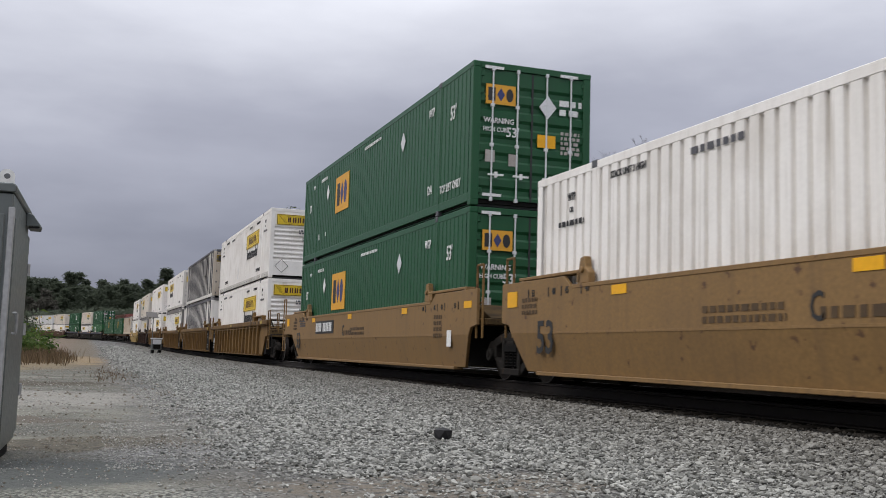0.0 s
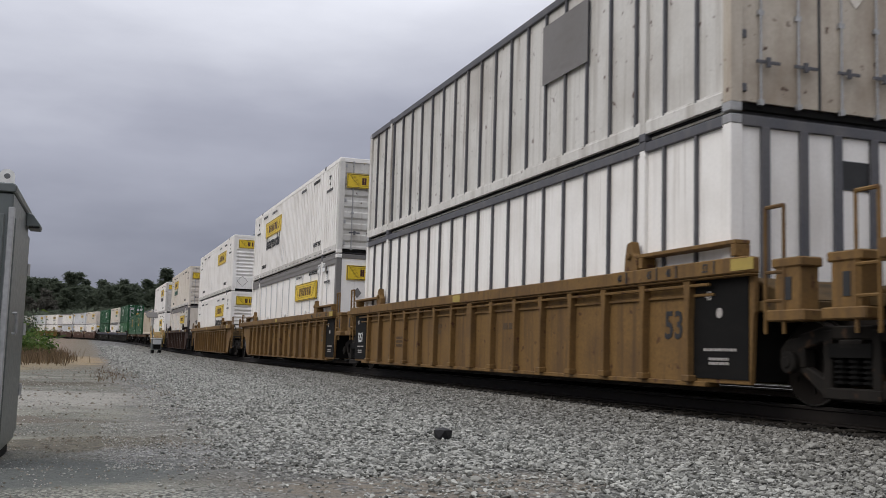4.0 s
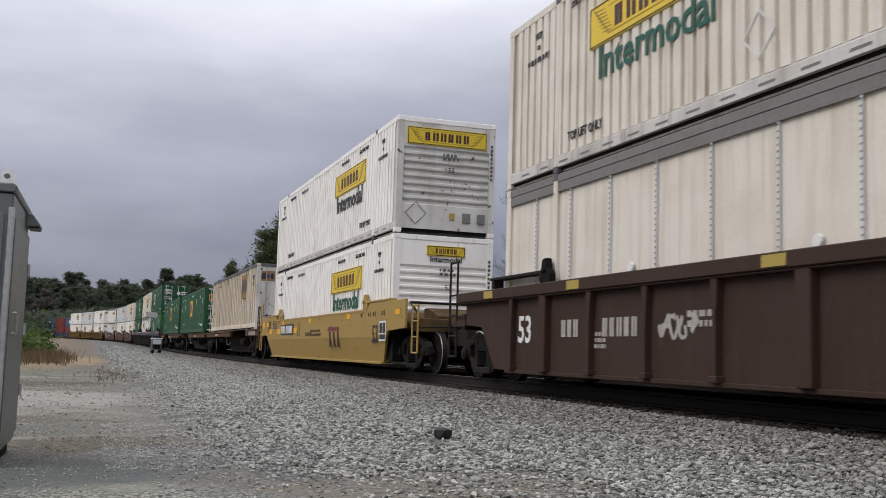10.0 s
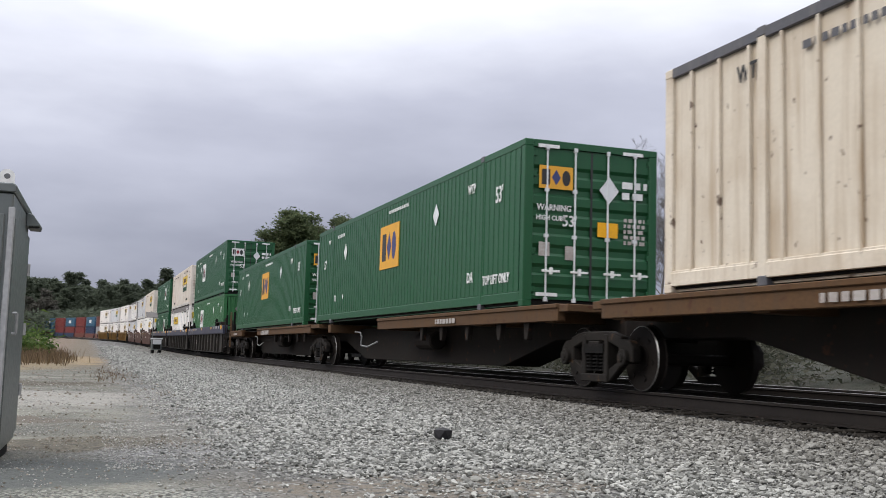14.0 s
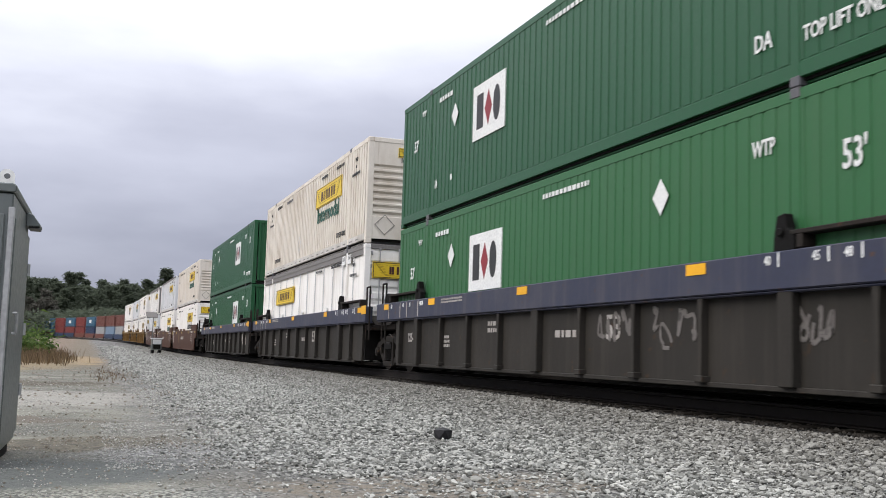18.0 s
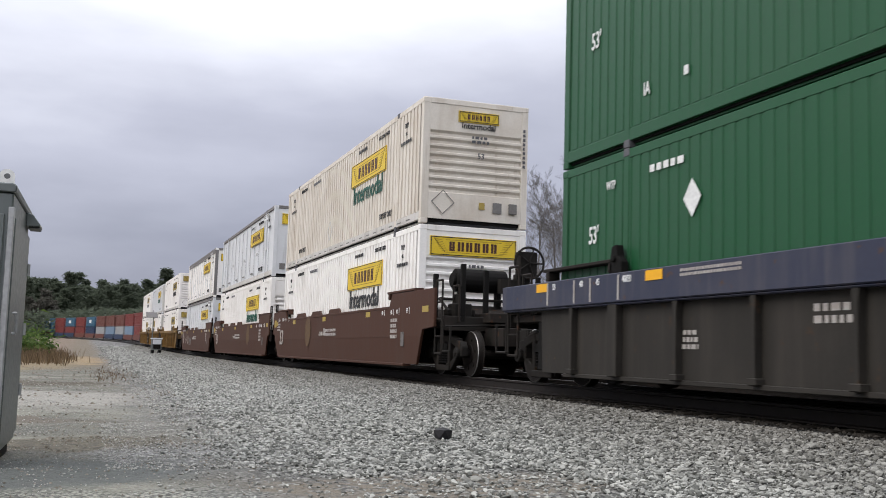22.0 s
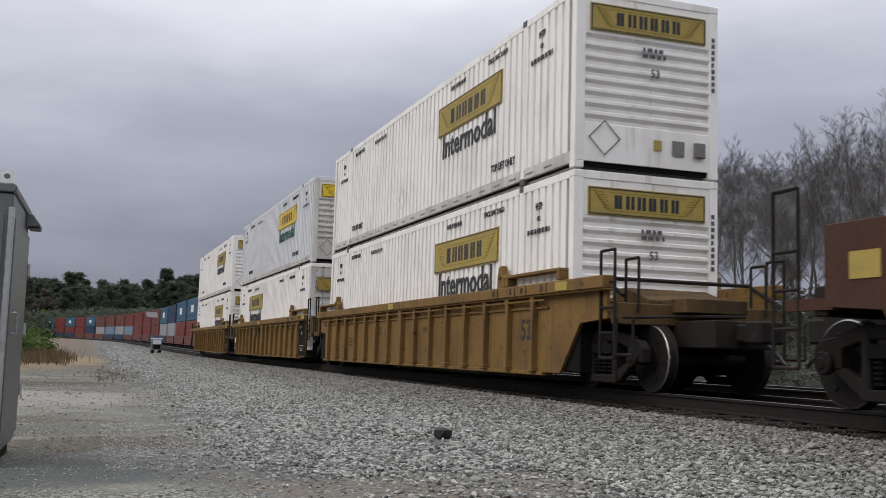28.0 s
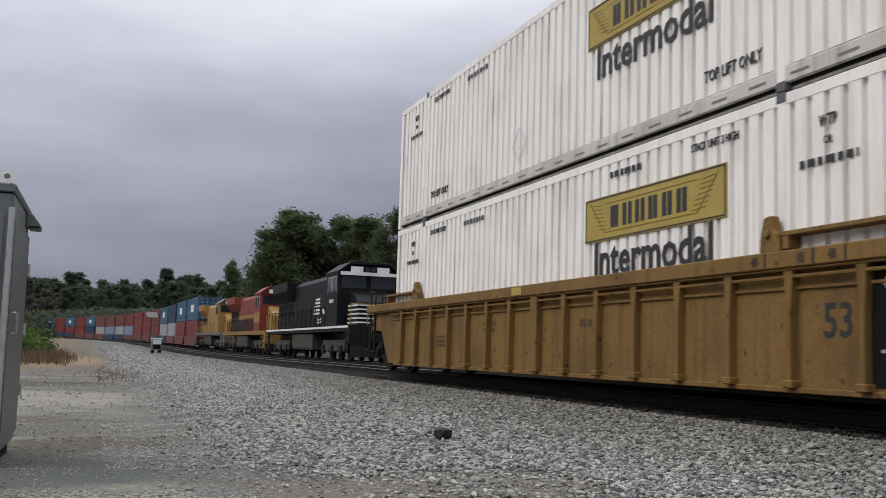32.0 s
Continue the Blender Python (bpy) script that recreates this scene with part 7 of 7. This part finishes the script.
def loco(label, L, hood, cab, low, roof, stripe=None, nose=None):
    """Six-axle road locomotive, its cab end at -y."""
    ob = thing("locomotive", label, "locomotive", STOOD)
    h2 = L / 2
    part("frame", Mesh().box(-1.5, 1.5, -h2 + 0.3, h2 - 0.3, 1.35, 1.6).box(-0.5, 0.5, -h2 - 0.25, h2 + 0.25, 0.85, 1.35).make("frame", 0.015), low, ob)
    part("walkway_edge", Mesh().box(-1.53, -1.49, -h2 + 0.3, h2 - 0.3, 1.52, 1.62), PALE if stripe else low, ob)
    part("fuel_tank", Mesh().prism([(-1.35, 0.45), (1.35, 0.45), (1.4, 0.6), (1.4, 1.3), (-1.4, 1.3), (-1.4, 0.6)], "y", -2.8, 2.6).make("fuel_tank", 0.02), LOCODUST, ob)
    part("long_hood", Mesh().prism([(-0.95, 1.6), (0.95, 1.6), (0.95, 4.1), (0.75, 4.35), (-0.75, 4.35), (-0.95, 4.1)], "y", -h2 + 5.0, h2 - 1.2).make("long_hood", 0.012), hood, ob)
    part("radiator", Mesh().prism([(-0.98, 3.3), (0.98, 3.3), (1.45, 3.9), (1.45, 4.45), (-1.45, 4.45), (-1.45, 3.9)], "y", h2 - 6.5, h2 - 1.6).make("radiator", 0.012), hood, ob)
    part("radiator_grille", Mesh().box(-1.0, -0.965, h2 - 6.2, h2 - 1.9, 2.5, 3.2), BLACKIRON, ob)
    part("blower_housing", Mesh().prism([(-1.0, 2.6), (-1.0, 4.1), (-0.7, 4.38), (-0.6, 2.6)], "y", -h2 + 5.6, -h2 + 8.6).make("blower_housing", 0.01), roof, ob)
    part("exhaust", Mesh().box(-0.35, 0.35, -0.8, 0.4, 4.35, 4.55), BLACKIRON, ob)
    for k in range(7):
        part("hood_door", cached("hdoor", lambda: Mesh().box(-0.02, 0.0, -0.5, 0.5, 1.75, 3.2).make("hood_door", 0.004)), hood, ob, at=pose(-0.952, -h2 + 9.2 + k * 1.08, 0))
    part("cab", Mesh().prism([(-1.5, 1.6), (1.5, 1.6), (1.5, 4.2), (0.9, 4.6), (-0.9, 4.6), (-1.5, 4.2)], "y", -h2 + 2.6, -h2 + 5.0).make("cab", 0.015), cab, ob)
    part("cab_roof", Mesh().prism([(-1.54, 4.18), (-0.92, 4.6), (0.92, 4.6), (1.54, 4.18), (1.54, 4.26), (0.94, 4.7), (-0.94, 4.7), (-1.54, 4.26)], "y", -h2 + 2.35, -h2 + 5.05).make("cab_roof"), roof, ob)
    part("nose", Mesh().prism([(-h2 + 0.75, 1.6), (-h2 + 2.7, 1.6), (-h2 + 2.7, 3.35), (-h2 + 1.25, 3.05), (-h2 + 0.8, 2.7)], "x", -0.95, 0.95).make("nose", 0.06), nose or cab, ob)
    wind = cached("wscreen", lambda: Mesh().box(-0.6, 0.6, -0.02, 0.02, 0, 0.62).make("windscreen", 0.01))
    for s in (-1, 1):
        part("windscreen", wind, GLASS, ob, at=pose(s * 0.72, -h2 + 2.6, 3.45))
    for y in (-h2 + 3.25, -h2 + 4.2):
        w = part("side_window", cached("swin", lambda: Mesh().box(-0.02, 0.02, -0.36, 0.36, 0, 0.66).make("side_window", 0.008)), GLASS, ob, at=pose(-1.5, y, 3.3))
        part("frame", cached("swf", lambda: Mesh().box(-0.03, 0.0, -0.42, -0.36, -0.05, 0.72).box(-0.03, 0.0, 0.36, 0.42, -0.05, 0.72).box(-0.03, 0.0, -0.36, 0.36, 0.66, 0.72).make("frame")), SILVER, w)
    part("number_board", Mesh().box(-0.95, -0.35, -0.06, 0.0, 0, 0.26), PALE, ob, at=pose(0, -h2 + 2.4, 4.22))
    part("number_board", Mesh().box(0.35, 0.95, -0.06, 0.0, 0, 0.26), PALE, ob, at=pose(0, -h2 + 2.4, 4.22))
    for x in (-0.15, 0.15):
        part("headlight", Mesh().rod((x, -h2 + 2.3, 4.35), (x, -h2 + 2.45, 4.35), 0.13, 12), GLASS, ob)
    part("end_sill", Mesh().box(-1.5, 1.5, -h2 + 0.1, -h2 + 0.32, 0.75, 1.65).make("end_sill", 0.01), low, ob)
    part("plow", Mesh().prism([(-h2 - 0.2, 0.2), (-h2 + 0.25, 0.2), (-h2 + 0.25, 0.75), (-h2 + 0.1, 0.75)], "x", -1.4, 1.4), BLACKIRON, ob)
    rail_m = Mesh()
    for k in range(15):
        y = -h2 + 5.2 + k * (L - 6.0) / 14
        rail_m.rod((-1.48, y, 1.6), (-1.48, y, 2.65), 0.02, 5)
    rail_m.pipe([(-1.48, -h2 + 5.2, 2.65), (-1.48, h2 - 0.8, 2.65)], 0.02)
    rail_m.pipe([(-1.48, -h2 + 5.2, 2.15), (-1.48, h2 - 0.8, 2.15)], 0.015)
    part("handrail", rail_m, low if stripe else cab, ob)
    frail = Mesh()
    for x in (-1.4, -0.6, 0.6, 1.4):
        frail.rod((x, -h2 + 0.3, 1.6), (x, -h2 + 0.3, 2.6), 0.025, 5)
    frail.pipe([(-1.4, -h2 + 0.3, 2.6), (1.4, -h2 + 0.3, 2.6)], 0.022)
    part("handrail", frail, LOCOYEL, ob)
    for s in (-1, 1):
        part("steps", cached("lsteps", lambda: Mesh().box(-0.02, 0.02, -0.35, 0.35, 0.4, 1.4).box(-0.14, 0.0, -0.35, 0.35, 0.5, 0.54).box(-0.14, 0.0, -0.35, 0.35, 0.85, 0.89).box(-0.14, 0.0, -0.35, 0.35, 1.2, 1.24).make("steps")), low, ob, at=pose(-1.42, s * (h2 - 0.75), 0))
        t = part("truck", cached("ltruck", lambda: Mesh().box(-1.2, 1.2, -2.3, 2.3, 0.75, 0.98).box(-1.25, -1.08, -2.35, 2.35, 0.42, 0.8).box(1.08, 1.25, -2.35, 2.35, 0.42, 0.8).make("truck", 0.03)), LOCODUST, ob, at=pose(0, s * (h2 - 4.3), 0))
        for q in (-1.85, 0.0, 1.85):
            part("wheelset", cached("wheelset", wheelset_mesh), WHEEL, t, at=pose(0, q, WHEEL_R))
            part("journal_box", cached("jbox", lambda: Mesh().box(-0.12, 0.05, -0.22, 0.22, 0.3, 0.72).make("journal_box", 0.03)), IRON, t, at=pose(-1.22, q, 0))
    return ob


def stand(ob, s):
    ob.matrix_basis = rest(s, TRACK2)
    return ob


l1 = loco("black locomotive with white nose stripes on the far track", 22.3, LOCOBLACK, LOCOBLACK, LOCOBLACK, LOCOBLACK, stripe=True)
for k in range(5):
    part("nose_stripe", cached("nstripe", lambda: Mesh().box(-0.97, 0.97, -0.03, 0.0, 0, 0.07).make("nose_stripe")), PALE, l1, at=pose(0, -11.15 + 0.76, 1.75 + k * 0.2))
    part("nose_stripe", cached("sstripe", lambda: Mesh().box(-0.02, 0.0, 0, 1.9, 0, 0.07).make("nose_stripe")), PALE, l1, at=pose(-0.955, -11.15 + 0.8, 1.75 + k * 0.2))
part("cab_brow", Mesh().box(-1.45, 1.45, -0.04, 0.0, 0, 0.16), PALE, l1, "white brow over the windscreen", at=pose(0, -11.15 + 2.36, 4.06))
for k in range(5):
    part("logo_stripe", cached(("lst", k), lambda: Mesh().box(-0.02, 0.0, -0.75, 0.75 - 0.1 * k, 0, 0.1).make("logo_stripe")), PALE, l1, at=pose(-0.975, -1.8, 2.35 + k * 0.19))
part("logo_shape", Mesh().prism([(-0.6, 2.35), (-0.2, 2.35), (0.55, 3.2), (0.2, 3.2)], "x", -0.02, 0.0), PALE, l1, at=pose(-0.975, -3.1, 0))
print_bars(l1, on_side, -0.98, -2.4, 2.0, 1.0, 0.3, 2, PALE)
print_bars(l1, on_side, -1.505, -11.15 + 3.8, 2.85, 0.9, 0.25, 1, PALE)
stand(l1, 44.2 + 11.15)
l2 = loco("red, yellow and dark locomotive standing on the far track", 22.3, LOCORED, LOCORED, LOCOYEL, LOCORED, nose=LOCOYEL)
part("dark_band", Mesh().box(-0.99, -0.95, -6.0, 9.8, 1.62, 2.6), LOCOBLACK, l2)
part("yellow_band", Mesh().box(-0.995, -0.95, -6.0, 9.8, 2.6, 2.9), LOCOYEL, l2)
part("yellow_band", Mesh().box(-1.53, -1.49, -8.6, -6.2, 2.2, 2.9), LOCOYEL, l2)
part("dark_vent", Mesh().box(-0.995, -0.95, 5.4, 9.4, 3.0, 4.1), BLACKIRON, l2)
stand(l2, 66.9 + 11.15)
l3 = loco("yellow and grey locomotive standing on the far track", 22.3, LOCOYEL, LOCOYEL, LOCOGREY, LOCOGREY)
stand(l3, 89.8 + 11.15)


def sea_box(label, paint_, sign=None):
    ob = container(label, paint_, "fine", "doors2", 12.19, 2.59, group="containers on the standing train")
    if sign is not None:
        part("logo_patch", cached("patch", lambda: Mesh().box(-1.6, 1.6, -0.42, 0.42, 0, 0.01).make("logo_patch")), sign, ob, "", on_side(-W2 - 0.006, 0.0, 1.4))
    return ob


def stub_car(label, paint_):
    car = thing("well_car", label, "freight car", "cars of the standing train")
    for s in (-1, 1):
        part("side_sill", cached("ssill", lambda: Mesh().prism([(-6.2, 0.2), (6.2, 0.2), (6.8, 1.0), (7.1, 1.05), (7.1, 1.25), (-7.1, 1.25), (-7.1, 1.05), (-6.8, 1.0)], "x", -0.03, 0.03).make("side_sill")), paint_, car, at=pose(s * 1.4, 0, 0))
    part("well_floor", cached("sfloor", lambda: Mesh().box(-1.3, 1.3, -6.2, 6.2, 0.28, 0.4).box(-0.5, 0.5, -7.3, 7.3, 0.8, 1.0).make("well_floor")), BLACKIRON, car)
    truck(car, -7.3, spin=False)
    return car


SEA = {"b": ("blue", BOXBLUE), "n": ("navy", BOXNAVY), "k": ("brown red", BOXBRICK), "r": ("red", BOXRED), "g": ("pale grey", BOXGREY), "s": ("blue grey", BOXSTEEL)}
UPPER = [SEA[c] for c in "bbnbkrrrkkkbrbrbgg"]
LOWER = [SEA[c] for c in "rrggrrrsgsgnrrrbgg"]
for k in range(len(UPPER)):
    s = 119.0 + k * 14.7
    stand(stub_car("low dark blue well car on the far track", BOXNAVY if k % 5 > 2 else BOXBRICK), s)
    for (cn, cp), z in ((LOWER[k], 0.42), (UPPER[k], 0.42 + 2.59)):
        b_ = stand(sea_box(cn + " forty foot shipping container stacked on a standing car", cp, PALE if cp in (BOXBLUE,) else None), s)
        b_.matrix_basis = b_.matrix_basis @ pose(0, 0, z + 0.002)

# ---------------------------------------------------------------- the moving train
V0, ACC = 12.912, -0.0497


def travelled(t):
    return V0 * t + 0.5 * ACC * t * t


JB = "white corrugated intermodal container with yellow panel"


def jb(paint_=WHITE, end="ribs", script=BLACK, panel=None, rear=False, end_paint=None, label=JB, rail_=None):
    return container(label, paint_, "corr", end, logo="script", script=script, panel=panel, rear_logo=rear, end_paint=end_paint, rail_=rail_)


def plate_box(paint_=WHITE, end="plain", top=GREYBAND, panel=None, rear=False, label="smooth white riveted container with grey top rail and yellow panel"):
    return container(label, paint_, "plate", end, top=top, panel=panel, rear_logo=rear)


def emp(end="doors", rear=10.7, label="dark green container with orange logo panel"):
    return container(label, GREEN, "fine", end, logo="orange", rear_logo=rear)


def tmx(paint_=GREEN, end="doors", rear=10.7, label="dark green container with white logo panel"):
    return container(label, paint_, "fine", end, logo="white", rear_logo=rear)


TRAIN = []       # (thing, place of its middle up the line at the start, height)
WELL, DECK = 0.44, 1.285


def unit(front_s, car, lower, upper=None, z=WELL, shift=0.0):
    mid = front_s + 8.077
    TRAIN.append((car, mid + shift, 0.0))
    TRAIN.append((lower, mid, z))
    if upper is not None:
        TRAIN.append((upper, mid, z + 2.926))


C, J = "coupler", "joint"
unit(-1.1, well_car("tan smooth-sided well car", "smooth", TAN, TAN, C, J), jb(script=None))
unit(18.2, well_car("tan smooth-sided well car with end ladders", "smooth", TAN, TAN, J, C), emp(), emp())
unit(41.3, well_car("tan ribbed well car", "rib", TAN2, TAN2, C, J, marks="blackpane"), jb(), jb(), shift=0.45)
unit(61.0, well_car("tan ribbed well car", "rib", TAN2, TAN2, J, J, marks="blackpane"),
     container("white container with dark outside posts", WHITE, "post", "barred", top=DARKRAIL, rail_=SILVER),
     container("dirty white container with outside posts and rusty doors", DIRTYWHITE, "post", "flatdoors", top=DARKRAIL, end_paint=RUSTCREAM, rail_=SILVER, logo="patch"))
unit(80.55, well_car("tan ribbed well car", "rib", TAN2, TAN2, J, C, marks="blackpane"), plate_box(end="plain"), jb(end="doors", script=BLACK, end_paint=DIRTYWHITE, rear=True))
unit(103.55, well_car("tan ribbed well car", "rib", TAN2, TAN2, C, C), jb(), jb(script=None))
unit(126.85, well_car("dark brown ribbed well car with sprayed paint", "rib", DARKBROWN, DARKBROWN, C, C, spray=[(-2.35, 1.0, 0.55, FADED), (-3.85, 1.1, 0.75, FADED), (-5.35, 1.2, 0.9, PALE), (2.4, 0.9, 0.5, FADED)]),
     plate_box(CREAM, "halfplate", label="cream riveted container with grey top rail and yellow panel"), jb(CREAM, "doors", TEAL, rear=True, label="weathered cream corrugated container with streaked lettering"))
unit(149.95, well_car("yellow smooth-sided well car", "smooth", YELLOWCAR, YELLOWCAR, C, C), jb(end="smallplate", script=TEAL), jb(end_paint=DIRTYWHITE))
unit(170.9, flat_car("rusty brown skeleton flat car", C, J),
     container("weathered white container with slim posts and dark top rail", WARMCREAM, "post", "flatdoors", top=DARKRAIL, logo="bigorange", end_paint=DIRTYWHITE), z=DECK)
unit(191.5, flat_car("rusty brown skeleton flat car", J, J, 10.3, ((-9.6, 0.6),)), emp(rear=8.1), z=DECK)
unit(209.7, flat_car("rusty brown skeleton flat car", J, C, 9.7, ((-9.6, 1.1), (5.6, 9.3))), emp(rear=8.1), z=DECK)
unit(231.0, well_car("dark grey ribbed well car with navy top stripe", "rib", SLATE, NAVY, C, J, brake=True, spray=[(-6.4, 0.7, 0.5, DULLSPRAY), (-3.9, 1.1, 0.6, DULLSPRAY), (-2.4, 0.9, 0.6, DULLSPRAY)]), tmx(GREEN2, "upright", label="mid green corrugated container with white logo panel"), tmx())
unit(250.4, well_car("dark grey ribbed well car with navy top stripe", "rib", SLATE, NAVY, J, J), plate_box(WHITE, "doors", rear=True), jb(CREAM, "smallplate", TEAL))
unit(270.0, well_car("dark grey ribbed well car with navy top stripe and sprayed paint", "rib", SLATE, NAVY, J, C, spray=[(-7.3, 0.9, 0.6, FADED), (-6.8, 0.8, 0.7, FADED)]), tmx(GREEN, "upright", 4.9), tmx(GREEN, "upright", 4.9))
unit(293.35, well_car("red-brown smooth well car with notched top edge", "notch", BROWN, BROWN, C, J, brake=True, emblem_at=2.8), jb(WHITE), jb(CREAM, "smallplate", TEAL))
unit(312.5, well_car("red-brown smooth well car with notched top edge", "notch", BROWN, BROWN, J, J, emblem_at=-3.6), jb(WHITE, "smallplate", TEAL), plate_box(GREYWHITE, "plain"))
unit(332.2, well_car("red-brown smooth well car with sprayed grey paint", "notch", BROWN, BROWN, J, C, spray=[(4.6, 2.4, 0.9, FADED), (2.4, 1.4, 0.8, GREYBAND)]), plate_box(GREYWHITE, "plain"), plate_box(WHITE, "plain"))
unit(355.8, well_car("ochre ribbed well car", "rib", OCHRE, OCHRE, C, J), jb(WHITE, panel=DULLYELLOW), jb(WHITE, panel=DULLYELLOW), shift=0.45)
unit(374.95, well_car("ochre ribbed well car with black end panels", "rib", OCHRE, OCHRE, J, J, marks="blackpane", brace=True), jb(WHITE, "doors", BLACK, DULLYELLOW, rear=True, end_paint=DIRTYWHITE), jb(GREYWHITE, "ribs", TEAL, end_paint=DIRTYWHITE), shift=0.45)
unit(394.6, well_car("ochre ribbed well car with black end panel", "rib", OCHRE, OCHRE, J, C, marks="blackpane"), jb(WHITE, panel=DULLYELLOW), jb(WHITE, panel=DULLYELLOW))


def motions():
    for ob, mid, z in TRAIN:
        rows = []
        for k in range(33):
            rows.append((float(k), rest(mid - travelled(k)) @ pose(0, 0, z)))
        walk(ob, rows)
    # wheels turn while they roll past
    mids = {ob.name: mid for ob, mid, z in TRAIN}
    for wset, car, along, local in TRUCKS:
        s0 = mids[car.name] + along
        ks = [k for k in range(0, 961) if 2.0 < s0 - travelled(k / 30.0) < 46.0]
        if len(ks) < 3:
            continue
        if ks[0] != 0:
            ks = [0] + ks
        if ks[-1] != 960:
            ks = ks + [960]
        lo, hi = s0 - 46.0, s0 - 2.0
        rows = []
        for k in ks:
            d = min(max(travelled(k / 30.0), lo), hi)
            rows.append((k / 30.0, pose(0, local, WHEEL_R, math.degrees(d / WHEEL_R))))
        walk(wset, rows)


motions()
